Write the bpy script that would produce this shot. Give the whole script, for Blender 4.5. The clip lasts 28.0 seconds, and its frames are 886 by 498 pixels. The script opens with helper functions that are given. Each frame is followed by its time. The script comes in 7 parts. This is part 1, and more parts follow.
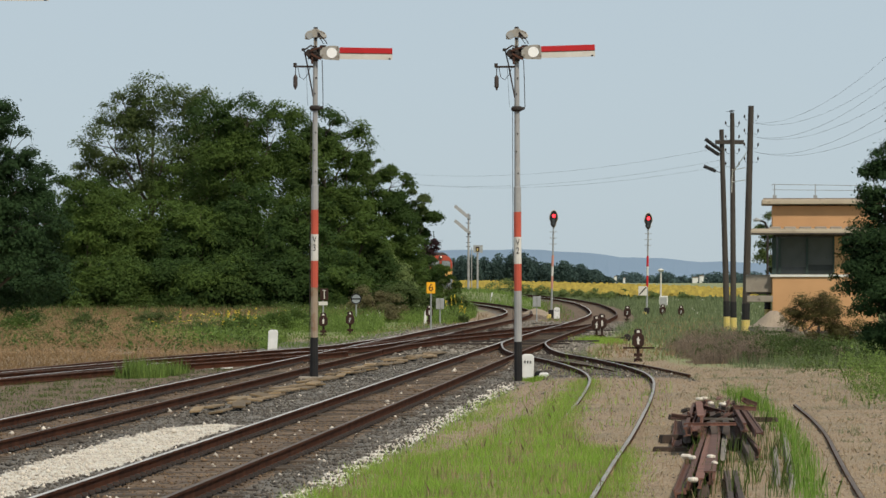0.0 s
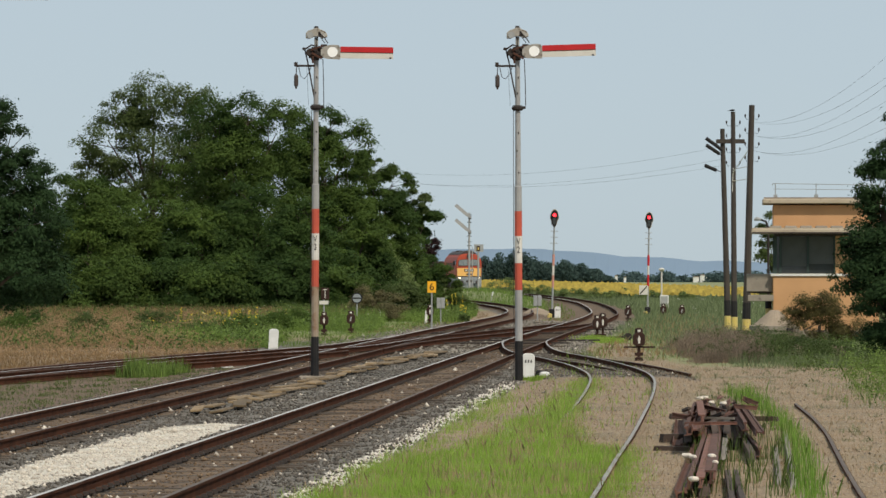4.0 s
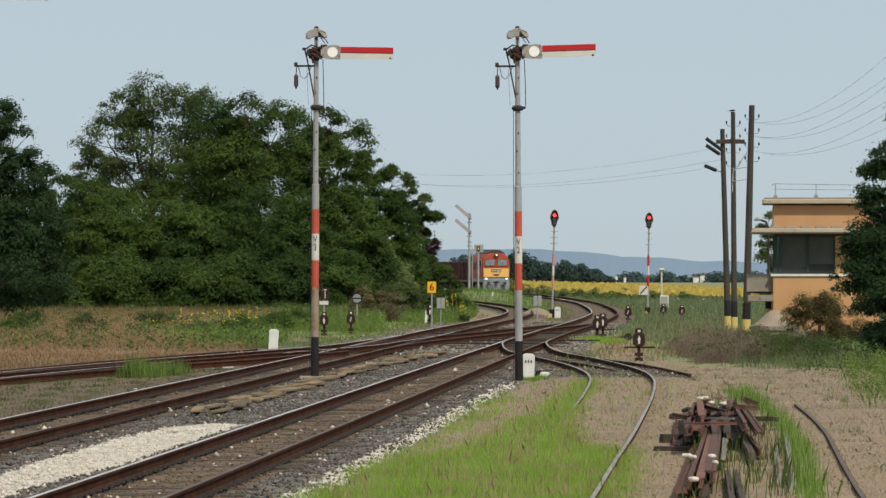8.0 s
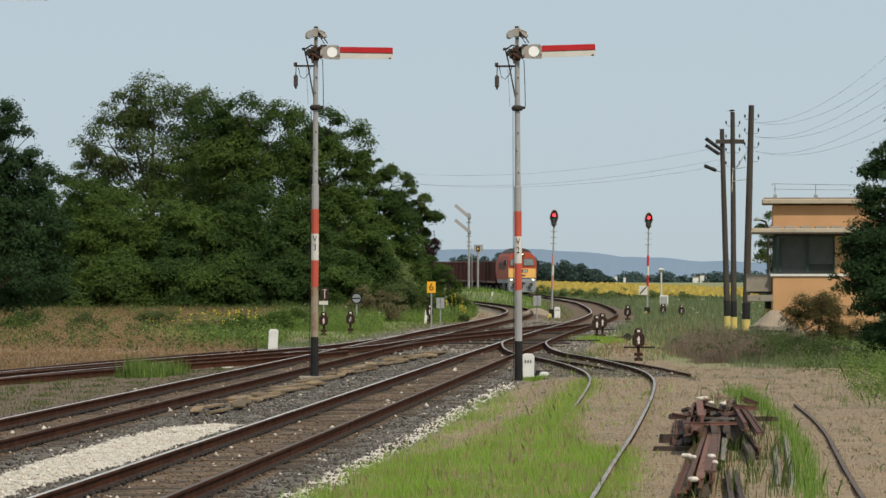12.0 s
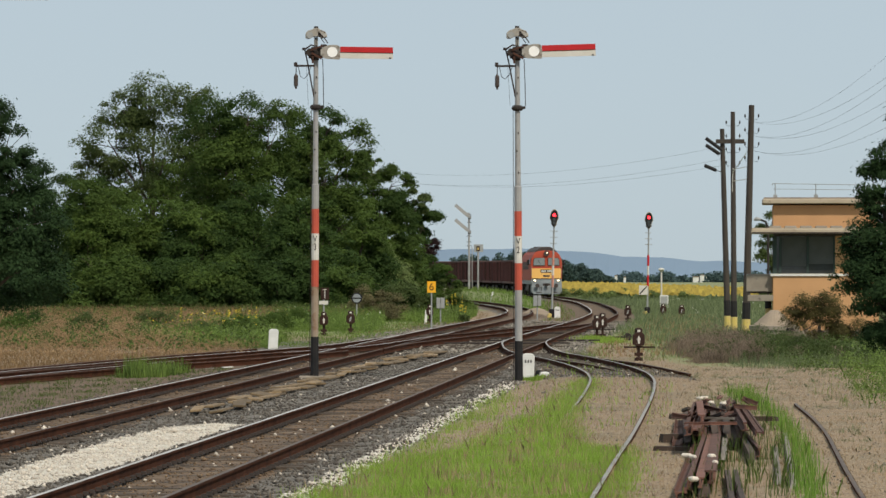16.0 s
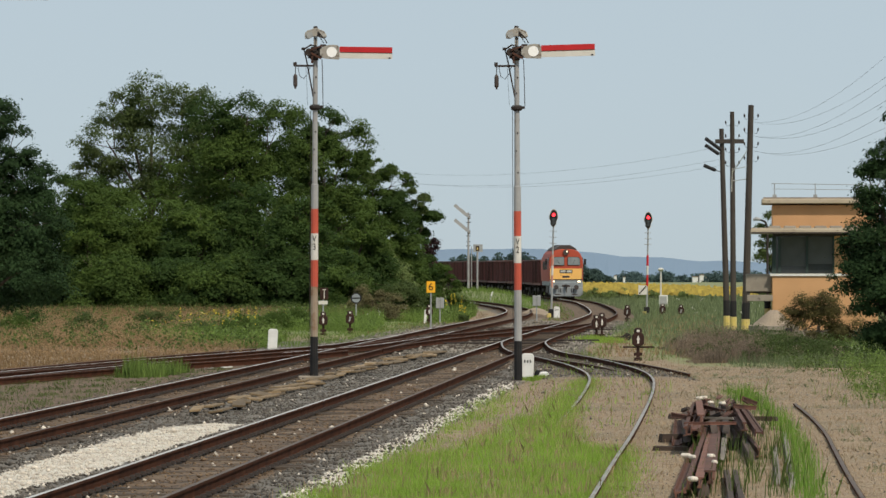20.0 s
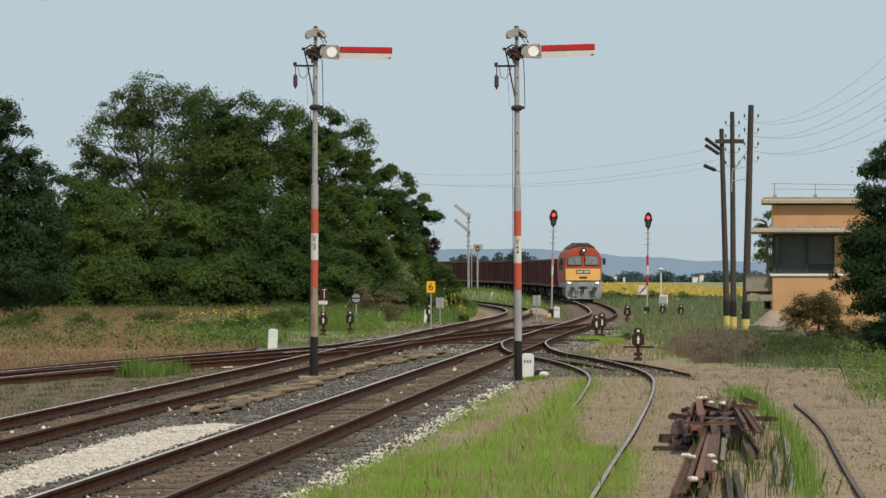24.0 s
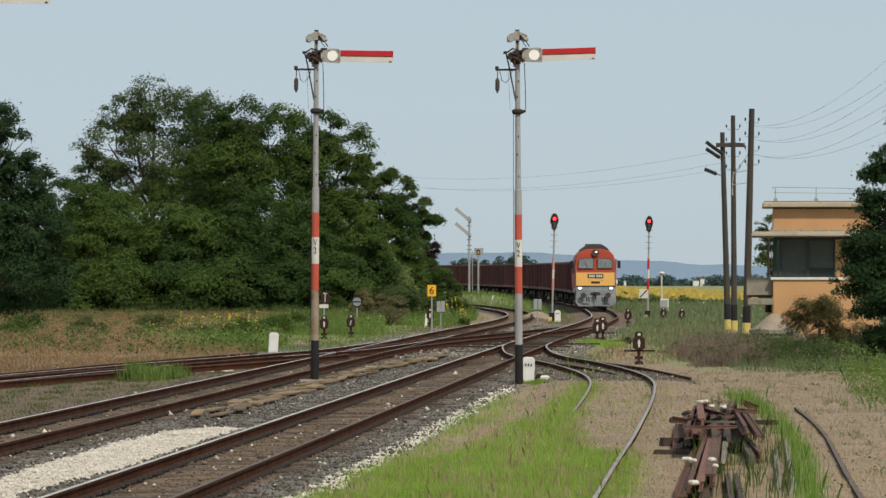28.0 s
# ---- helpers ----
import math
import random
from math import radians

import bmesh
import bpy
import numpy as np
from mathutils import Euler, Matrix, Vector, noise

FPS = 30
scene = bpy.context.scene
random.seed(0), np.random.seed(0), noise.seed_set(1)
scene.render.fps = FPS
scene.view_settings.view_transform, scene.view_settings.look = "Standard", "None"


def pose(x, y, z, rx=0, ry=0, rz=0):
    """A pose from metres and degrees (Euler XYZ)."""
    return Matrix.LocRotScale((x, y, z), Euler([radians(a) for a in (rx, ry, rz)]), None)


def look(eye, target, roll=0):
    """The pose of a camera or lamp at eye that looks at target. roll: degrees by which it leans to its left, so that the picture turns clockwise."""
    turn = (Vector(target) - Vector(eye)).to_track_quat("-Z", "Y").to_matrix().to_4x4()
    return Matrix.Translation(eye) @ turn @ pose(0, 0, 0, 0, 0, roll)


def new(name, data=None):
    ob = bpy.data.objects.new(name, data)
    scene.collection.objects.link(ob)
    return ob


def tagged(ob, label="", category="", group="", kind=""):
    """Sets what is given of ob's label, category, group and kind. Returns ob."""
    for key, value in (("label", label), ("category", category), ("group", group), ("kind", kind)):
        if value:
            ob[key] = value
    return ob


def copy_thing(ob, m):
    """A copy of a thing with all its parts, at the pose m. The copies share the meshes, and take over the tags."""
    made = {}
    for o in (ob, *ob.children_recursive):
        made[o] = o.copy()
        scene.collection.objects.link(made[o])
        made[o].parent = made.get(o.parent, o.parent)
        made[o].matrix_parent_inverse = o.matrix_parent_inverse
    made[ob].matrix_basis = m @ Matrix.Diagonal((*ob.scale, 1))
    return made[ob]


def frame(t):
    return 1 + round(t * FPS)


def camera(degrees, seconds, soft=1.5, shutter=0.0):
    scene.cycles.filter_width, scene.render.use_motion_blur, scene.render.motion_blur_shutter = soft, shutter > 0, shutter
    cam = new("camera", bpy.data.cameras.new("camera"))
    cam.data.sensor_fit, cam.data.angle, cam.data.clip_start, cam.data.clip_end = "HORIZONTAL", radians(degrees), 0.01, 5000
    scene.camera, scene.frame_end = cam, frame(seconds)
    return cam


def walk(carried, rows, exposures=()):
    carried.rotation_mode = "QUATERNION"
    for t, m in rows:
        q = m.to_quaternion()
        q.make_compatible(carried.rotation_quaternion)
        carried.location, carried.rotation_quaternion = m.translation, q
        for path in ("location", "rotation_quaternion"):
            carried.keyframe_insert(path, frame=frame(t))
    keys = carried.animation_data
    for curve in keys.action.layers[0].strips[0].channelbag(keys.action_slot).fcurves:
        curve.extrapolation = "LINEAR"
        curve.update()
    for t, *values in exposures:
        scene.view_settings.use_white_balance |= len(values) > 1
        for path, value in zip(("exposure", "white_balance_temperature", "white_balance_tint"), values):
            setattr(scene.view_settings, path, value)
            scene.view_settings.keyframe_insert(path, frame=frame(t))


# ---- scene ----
LENS = 9.957                      # degrees across the picture
EYE_Z = 2.92
cam = camera(LENS, 28.0, soft=1.5)


def aim(dx, dy):
    """Camera pose: small shake in hundredths of a degree, sideways and up."""
    return pose(0, 0, EYE_Z, 90.2037 + dy * 0.01, 0, dx * 0.01)


walk(cam, [
    (0.0, aim(-0.83, 0.89)), (0.5, aim(0.83, -0.57)), (1.0, aim(1.0, 0.13)), (1.5, aim(0.95, 0.95)), (2.0, aim(1.0, 1.15)),
    (2.5, aim(-0.25, -0.45)), (3.0, aim(-0.2, 0)), (3.5, aim(0.06, 0)), (5.5, aim(0.06, 0)), (6.0, aim(-0.13, 0)), (6.5, aim(0.5, 0)),
    (7.0, aim(0.06, 0)), (7.5, aim(0.45, 0.19)), (8.0, aim(0.06, 0.25)), (8.5, aim(-0.19, 0)), (9.0, aim(0.19, 0)), (9.5, aim(-0.83, 0)),
    (10.0, aim(-0.38, 0)), (10.5, aim(-0.45, 0)), (11.0, aim(-0.57, 0)), (11.5, aim(-0.89, 0)), (12.0, aim(-0.38, 0.25)), (12.5, aim(0.06, 0.32)),
    (14.5, aim(-0.06, 0.89)), (15.0, aim(0.06, 0.89)), (15.5, aim(-0.06, 0.64)), (16.0, aim(-0.19, 0.06)), (16.5, aim(0.64, 0)),
    (17.0, aim(-0.06, 0.89)), (17.5, aim(0.95, 0)), (18.0, aim(1.97, 1.91)), (18.5, aim(-1.91, 0)), (19.0, aim(0.19, 0.95)),
    (19.5, aim(-0.06, 0.25)), (20.0, aim(-0.89, 0)), (20.5, aim(-0.89, -0.06)), (21.0, aim(0.06, 0)), (21.5, aim(0.06, 0)),
    (23.5, aim(-0.06, 0)), (24.0, aim(-0.83, 0)), (24.5, aim(0.06, 0)), (25.0, aim(-0.06, 0)), (25.5, aim(0.06, 0)), (26.0, aim(-0.06, 0)),
    (26.5, aim(0.06, -0.25)), (27.0, aim(-0.06, 0)), (27.5, aim(0.06, 0)), (28.0, aim(0.06, 4.14))])

# ---- world, sun, exposure ----
SUN_EL, SUN_AZ = 48.0, 150.0       # azimuth clockwise from +y: behind the camera, to its right
world = bpy.data.worlds.new("sky")
scene.world = world
world.use_nodes = True
wn = world.node_tree.nodes
sky = wn.new("ShaderNodeTexSky")
sky.sky_type = "NISHITA"
sky.sun_disc = False
sky.sun_elevation, sky.sun_rotation = radians(SUN_EL), radians(SUN_AZ)
sky.altitude, sky.air_density, sky.dust_density, sky.ozone_density = 120, 0.5, 0.72, 2.8
wn["Background"].inputs["Strength"].default_value = 0.099
haze = wn.new("ShaderNodeMix")                # a thin veil of high cloud evens out the sky
haze.data_type = "RGBA"
haze.inputs[0].default_value, haze.inputs[7].default_value = 0.86, (4.12, 4.80, 5.12, 1)
world.node_tree.links.new(sky.outputs["Color"], haze.inputs[6])
world.node_tree.links.new(haze.outputs[2], wn["Background"].inputs["Color"])
sun = new("sun", bpy.data.lights.new("sun", "SUN"))
sun.data.energy, sun.data.angle, sun.data.color = 2.75, radians(3.0), (1.0, 0.90, 0.74)
el, az = radians(SUN_EL), radians(SUN_AZ)
sun_from = Vector((math.sin(az) * math.cos(el), math.cos(az) * math.cos(el), math.sin(el)))
sun.matrix_world = look(sun_from * 100, (0, 0, 0))
scene.view_settings.exposure = 0.3


# ---- materials ----
def mat(name, a, b=None, rough=0.8, metal=0.0, scale=3.0, fine=30.0, bump=0.0, grime=None, grime_at=0.6, island=0.0, random_ob=0.0,
        coat=0.0, thin=0.0, stretch=(1, 1, 1), glow=0.0, gloss=0.5):
    """A surface that varies between colours a and b at two scales, with stains of colour grime and relief."""
    m = bpy.data.materials.new(name)
    m.use_nodes = True
    n, link = m.node_tree.nodes, m.node_tree.links.new
    p = n["Principled BSDF"]
    b = b or tuple(c * 0.75 for c in a)
    co = n.new("ShaderNodeTexCoord")
    mp = n.new("ShaderNodeMapping")
    mp.inputs["Scale"].default_value = stretch
    link(co.outputs["Object"], mp.inputs["Vector"])

    def noise_at(s, detail=3.0):
        t = n.new("ShaderNodeTexNoise")
        t.inputs["Scale"].default_value, t.inputs["Detail"].default_value = s, detail
        link(mp.outputs["Vector"], t.inputs["Vector"])
        return t.outputs["Fac"]

    def ramp(fac, lo, hi):
        r = n.new("ShaderNodeMapRange")
        r.inputs["From Min"].default_value, r.inputs["From Max"].default_value = lo, hi
        link(fac, r.inputs["Value"])
        return r.outputs["Result"]

    def mix(fac, x, y, kind="MIX"):
        t = n.new("ShaderNodeMix")
        t.data_type, t.blend_type = "RGBA", kind
        for sock, v in ((t.inputs[0], fac), (t.inputs[6], x), (t.inputs[7], y)):
            if isinstance(v, (int, float)):
                sock.default_value = v
            elif isinstance(v, tuple):
                sock.default_value = (*v, 1)
            else:
                link(v, sock)
        return t.outputs[2]

    big, small = noise_at(scale), noise_at(fine)
    col = mix(ramp(big, 0.35, 0.65), a, b)
    col = mix(ramp(small, 0.3, 0.7), col, mix(0.5, col, b), "MIX")
    if grime:
        col = mix(ramp(noise_at(scale * 2.3, 5.0), grime_at, grime_at + 0.12), col, grime)
    if island or random_ob:
        src = n.new("ShaderNodeNewGeometry" if island else "ShaderNodeObjectInfo")
        out = src.outputs["Random Per Island" if island else "Random"]
        amount = island or random_ob
        r = n.new("ShaderNodeMapRange")
        r.inputs["To Min"].default_value, r.inputs["To Max"].default_value = 1 - amount, 1 + amount
        link(out, r.inputs["Value"])
        h = n.new("ShaderNodeHueSaturation")
        link(r.outputs["Result"], h.inputs["Value"])
        link(col, h.inputs["Color"])
        col = h.outputs["Color"]
    link(col, p.inputs["Base Color"])
    p.inputs["Roughness"].default_value, p.inputs["Metallic"].default_value = rough, metal
    p.inputs["Coat Weight"].default_value = coat
    p.inputs["Specular IOR Level"].default_value = gloss
    if thin:
        tr = n.new("ShaderNodeBsdfTranslucent")
        link(col, tr.inputs["Color"])
        ms = n.new("ShaderNodeMixShader")
        ms.inputs[0].default_value = thin
        link(p.outputs[0], ms.inputs[1])
        link(tr.outputs[0], ms.inputs[2])
        link(ms.outputs[0], n["Material Output"].inputs["Surface"])
    if bump:
        bp = n.new("ShaderNodeBump")
        bp.inputs["Strength"].default_value, bp.inputs["Distance"].default_value = bump, 0.02
        link(small, bp.inputs["Height"])
        link(bp.outputs["Normal"], p.inputs["Normal"])
    if glow:
        p.inputs["Emission Strength"].default_value = glow
        p.inputs["Emission Color"].default_value = (*a, 1)
    return m


RAIL = mat("rusty_rail", (0.092, 0.037, 0.021), (0.047, 0.021, 0.013), 0.95, 0.0, 2.0, 25, 0.2, (0.085, 0.040, 0.02), 0.62, gloss=0.05)
# sky sheen on the main rails is partly painted: bright and dull copies
STEEL = mat("polished_rail_top_with_sheen", (0.60, 0.58, 0.56), (0.44, 0.42, 0.40), 0.5, 0.25, 0.6, 12)
STEEL_WORN = mat("worn_rail_top", (0.36, 0.345, 0.33), (0.23, 0.22, 0.205), 0.55, 0.2, 0.7, 12)
STEEL_DULL = mat("dull_and_sheenless_rail_top", (0.13, 0.10, 0.08), (0.09, 0.066, 0.052), 0.65, 0.2, 0.8, 12)
WOOD_OLD = mat("old_sleeper_wood", (0.09, 0.068, 0.05), (0.05, 0.038, 0.03), 0.9, 0, 2, 20, 0.5, random_ob=0.3, stretch=(1, 8, 1))
PLANK = mat("weathered_plank", (0.28, 0.195, 0.105), (0.14, 0.10, 0.058), 0.9, 0, 3, 18, 0.5, random_ob=0.45)
STONE_RUSTY = mat("rusty_ballast_stone", (0.205, 0.138, 0.082), (0.108, 0.07, 0.043), 0.95, 0, 0.6, 8, 0.3, island=0.5)
STONE_PALE = mat("pale_ballast_stone", (0.26, 0.235, 0.20), (0.13, 0.115, 0.097), 0.95, 0, 0.3, 8, 0.3, island=0.7)
STONE = mat("ballast_stone", (0.137, 0.119, 0.10), (0.072, 0.062, 0.052), 0.9, 0, 0.6, 8, 0.3, island=0.5)
STONE_WHITE = mat("white_limestone", (0.63, 0.57, 0.50), (0.52, 0.465, 0.40), 0.9, 0, 0.8, 9, 0.3, island=0.25)
RED_FADED = mat("sun_bleached_red_paint", (0.52, 0.20, 0.15), (0.46, 0.24, 0.19), 0.7, 0, 2, 14, 0.1, (0.45, 0.36, 0.30), 0.6)
MAST = mat("weathered_white_paint", (0.36, 0.36, 0.36), (0.26, 0.26, 0.26), 0.7, 0, 1.2, 9, 0.15, (0.17, 0.10, 0.06), 0.62)
MAST_RUST = mat("rusty_white_paint", (0.36, 0.31, 0.25), (0.25, 0.18, 0.12), 0.7, 0, 1.6, 9, 0.2, (0.2, 0.11, 0.06), 0.52)
HOOD = mat("stained_white_hood", (0.40, 0.39, 0.36), (0.27, 0.25, 0.22), 0.8, 0, 4, 14, 0.2, (0.10, 0.075, 0.055), 0.55)
BUSH_DRY = mat("withered_leaves", (0.19, 0.165, 0.08), (0.12, 0.11, 0.055), 0.8, 0, 0.5, 3, island=0.35, thin=0.3, gloss=0.15)
RED = mat("faded_red_paint", (0.50, 0.085, 0.045), (0.42, 0.07, 0.04), 0.6, 0, 2, 14, 0.1, (0.30, 0.16, 0.11), 0.68)
RED_ARM = mat("red_enamel", (0.50, 0.018, 0.022), (0.42, 0.016, 0.02), 0.55, 0, 2, 14, gloss=0.3)
DISC = mat("bright_white_disc", (0.88, 0.88, 0.87), (0.84, 0.84, 0.83), 0.6, 0, 4, 25)
WHITE = mat("white_enamel", (0.62, 0.60, 0.56), (0.54, 0.52, 0.47), 0.5, 0, 2, 14, 0, (0.40, 0.36, 0.30), 0.66)
WHITE_WASH = mat("whitewashed_concrete", (0.72, 0.72, 0.70), (0.6, 0.6, 0.58), 0.85, 0, 4, 25, 0.3, (0.3, 0.28, 0.25), 0.68)
BLACK = mat("black_paint", (0.014, 0.014, 0.016), (0.022, 0.021, 0.021), 0.7, 0, 3, 20, 0.1, gloss=0.2)
IRON = mat("dark_iron", (0.022, 0.019, 0.018), (0.036, 0.025, 0.021), 0.85, 0.1, 5, 30, 0.2)
BROWN_IRON = mat("rusty_brown_lantern", (0.05, 0.024, 0.018), (0.03, 0.016, 0.013), 0.8, 0.0, 5, 30, 0.2, gloss=0.2)
GREY_PAINT = mat("grey_paint", (0.33, 0.34, 0.34), (0.26, 0.27, 0.27), 0.6, 0, 3, 20, 0.1, (0.2, 0.16, 0.12), 0.66)
YELLOW = mat("yellow_sign", (0.85, 0.42, 0.01), (0.78, 0.38, 0.01), 0.5, 0, 3, 20)
YELLOW_OLD = mat("old_yellow_paint", (0.55, 0.42, 0.10), (0.5, 0.4, 0.16), 0.7, 0, 3, 20, 0.1, (0.25, 0.2, 0.14), 0.6)
CONCRETE = mat("concrete", (0.30, 0.265, 0.22), (0.22, 0.19, 0.155), 0.9, 0, 1.5, 22, 0.4, (0.12, 0.10, 0.085), 0.64)
OCHRE = mat("ochre_render", (0.54, 0.305, 0.15), (0.47, 0.265, 0.13), 0.9, 0, 0.7, 30, 0.2, (0.36, 0.21, 0.12), 0.68)
ROOF = mat("roof_felt", (0.30, 0.24, 0.19), (0.17, 0.135, 0.11), 0.9, 0, 2, 20, 0.2)
POLE = mat("tarred_pole", (0.062, 0.05, 0.041), (0.036, 0.029, 0.025), 0.85, 0, 1, 14, 0.4, stretch=(6, 6, 0.6))
BARK = mat("bark", (0.10, 0.075, 0.055), (0.06, 0.045, 0.035), 0.95, 0, 3, 14, 0.6, stretch=(3, 3, 0.6))
LEAF = mat("dark_leaves", (0.060, 0.105, 0.026), (0.036, 0.067, 0.018), 0.8, 0, 0.25, 1.2, island=0.16, thin=0.4, gloss=0.15)
# light green of some weeds, also painted sun highlights on the trees
LEAF_LIGHT = mat("light_green_and_sunlit_leaves", (0.092, 0.145, 0.030), (0.055, 0.092, 0.022), 0.8, 0, 0.25, 1.2, island=0.16, thin=0.4, gloss=0.15)
LEAF_GREY = mat("greyish_leaves", (0.092, 0.125, 0.04), (0.062, 0.09, 0.03), 0.8, 0, 0.25, 1.2, island=0.22, thin=0.32, gloss=0.15)
LEAF_DEEP = mat("deep_green_leaves", (0.032, 0.064, 0.021), (0.022, 0.046, 0.017), 0.8, 0, 0.25, 1.2, island=0.3, thin=0.25, gloss=0.15)
LEAF_FRESH = mat("fresh_weed_leaves", (0.16, 0.205, 0.07), (0.11, 0.15, 0.05), 0.8, 0, 0.4, 2, island=0.35, thin=0.3, gloss=0.15)
STRAW_PALE = mat("bleached_straw", (0.44, 0.325, 0.205), (0.31, 0.225, 0.135), 0.85, 0, 0.6, 4, island=0.35, thin=0.2, gloss=0.2)
WOOD_GREY = mat("bleached_sleeper_wood", (0.24, 0.215, 0.185), (0.14, 0.12, 0.10), 0.9, 0, 2, 20, 0.5, random_ob=0.25, stretch=(6, 0.6, 1))
LEAF_RED = mat("purple_leaves", (0.035, 0.016, 0.018), (0.028, 0.014, 0.016), 0.6, 0, 0.3, 2.0, island=0.4, thin=0.2, gloss=0.2)
# two bluish leaf copies with distance haze painted in, the second stronger
LEAF_FAR = mat("far_leaves_haze_tint", (0.066, 0.102, 0.090), (0.055, 0.087, 0.079), 0.9, 0, 0.05, 0.4, island=0.15, thin=0.3, gloss=0.05)
LEAF_HAZE = mat("leaves_strong_haze_tint", (0.085, 0.128, 0.125), (0.07, 0.108, 0.108), 0.95, 0, 0.02, 0.2, island=0.12, thin=0.3, gloss=0.05)
GRASS_TALL = mat("tall_green_grass", (0.20, 0.345, 0.055), (0.145, 0.265, 0.042), 0.6, 0, 0.35, 3, island=0.3, thin=0.4, gloss=0.2)
GRASS = mat("fresh_grass", (0.32, 0.47, 0.08), (0.25, 0.37, 0.062), 0.6, 0, 0.35, 3, island=0.22, thin=0.5, gloss=0.2)
GRASS_DARK = mat("lush_weeds", (0.105, 0.15, 0.035), (0.075, 0.115, 0.03), 0.6, 0, 0.3, 3, island=0.45, thin=0.3, gloss=0.2)
GRASS_MID = mat("green_weeds", (0.18, 0.26, 0.06), (0.12, 0.185, 0.042), 0.6, 0, 0.3, 3, island=0.4, thin=0.35, gloss=0.2)
STRAW = mat("dry_straw", (0.34, 0.235, 0.13), (0.24, 0.16, 0.09), 0.8, 0, 0.4, 4, island=0.35, thin=0.2, gloss=0.2)
FIELD = mat("pale_field_weeds", (0.185, 0.225, 0.115), (0.125, 0.16, 0.08), 0.8, 0, 0.15, 2, island=0.4, thin=0.3, gloss=0.2)
STRAW_TAN = mat("reddish_straw", (0.27, 0.18, 0.095), (0.19, 0.125, 0.065), 0.8, 0, 0.2, 2, island=0.35, thin=0.2, gloss=0.2)
STRAW_HEAD = mat("straw_seed_heads", (0.42, 0.29, 0.165), (0.31, 0.21, 0.12), 0.8, 0, 0.15, 1, island=0.15, thin=0.4, gloss=0.1)
STRAW_DULL = mat("dry_weeds", (0.25, 0.188, 0.145), (0.165, 0.128, 0.098), 0.8, 0, 0.4, 4, island=0.4, thin=0.2, gloss=0.2)
PETAL_YELLOW = mat("yellow_petals", (0.44, 0.325, 0.045), (0.33, 0.25, 0.04), 0.7, 0, 1, 5, island=0.25, thin=0.2)
PETAL_BRIGHT = mat("bright_yellow_petals", (0.80, 0.62, 0.05), (0.7, 0.52, 0.04), 0.7, 0, 1, 5, island=0.2, thin=0.3)
PETAL_WHITE = mat("white_petals", (0.7, 0.7, 0.62), (0.6, 0.6, 0.52), 0.7, 0, 1, 5, island=0.25, thin=0.2)
GLASS_DARK = mat("dark_window_glass", (0.035, 0.04, 0.04), (0.05, 0.055, 0.055), 0.12, 0, 0.6, 5, coat=0.3)
PALE_RENDER = mat("pale_render", (0.46, 0.39, 0.30), (0.36, 0.30, 0.23), 0.9, 0, 1.5, 22, 0.3, (0.16, 0.125, 0.095), 0.62)
LAMP_RED = mat("red_signal_light", (1.0, 0.03, 0.04), (1.0, 0.03, 0.04), 0.4, glow=3.5)
LAMP_WHITE = mat("headlight", (1.0, 0.86, 0.62), (1.0, 0.86, 0.62), 0.4, glow=1.7)
LOCO_RED = mat("loco_red", (0.40, 0.068, 0.036), (0.33, 0.056, 0.03), 0.6, 0, 0.7, 8, 0, (0.2, 0.06, 0.045), 0.66, gloss=0.25)
LOCO_YELLOW = mat("loco_yellow", (0.82, 0.46, 0.13), (0.75, 0.42, 0.115), 0.5, 0, 0.7, 8)
LOCO_GREY = mat("loco_grey", (0.26, 0.29, 0.31), (0.18, 0.20, 0.215), 0.6, 0, 1.2, 8, 0, (0.1, 0.09, 0.08), 0.62)
LOCO_ROOF = mat("loco_roof", (0.035, 0.028, 0.027), (0.055, 0.04, 0.036), 0.7, 0, 1, 8)
WAGON = mat("wagon_red_oxide", (0.155, 0.052, 0.046), (0.10, 0.036, 0.034), 0.75, 0, 0.5, 6, 0.1, (0.075, 0.035, 0.03), 0.6, random_ob=0.5)
# blue of the distance haze is mixed into the hills' own colour
HILL = mat("haze_tinted_hills", (0.17, 0.238, 0.33), (0.155, 0.22, 0.31), 1.0, 0, 0.002, 0.02)
DIRT_HEAP = mat("pale_earth", (0.31, 0.25, 0.19), (0.24, 0.19, 0.14), 0.95, 0, 1, 12, 0.5)


# ---- building helpers ----
def smooth(points):
    """A smooth curve x(y) through plan points (y, x)."""
    ys, xs = (np.array(c, float) for c in zip(*points))
    m = np.gradient(xs, ys)

    def f(y):
        y = np.asarray(y, float)
        i = np.clip(np.searchsorted(ys, y) - 1, 0, len(ys) - 2)
        h = ys[i + 1] - ys[i]
        t = (y - ys[i]) / h
        mid = (xs[i] * (2 * t**3 - 3 * t**2 + 1) + m[i] * h * (t**3 - 2 * t**2 + t) + xs[i + 1] * (3 * t**2 - 2 * t**3) + m[i + 1] * h * (t**3 - t**2))
        return np.where(y < ys[0], xs[0] + m[0] * (y - ys[0]), np.where(y > ys[-1], xs[-1] + m[-1] * (y - ys[-1]), mid))
    return f


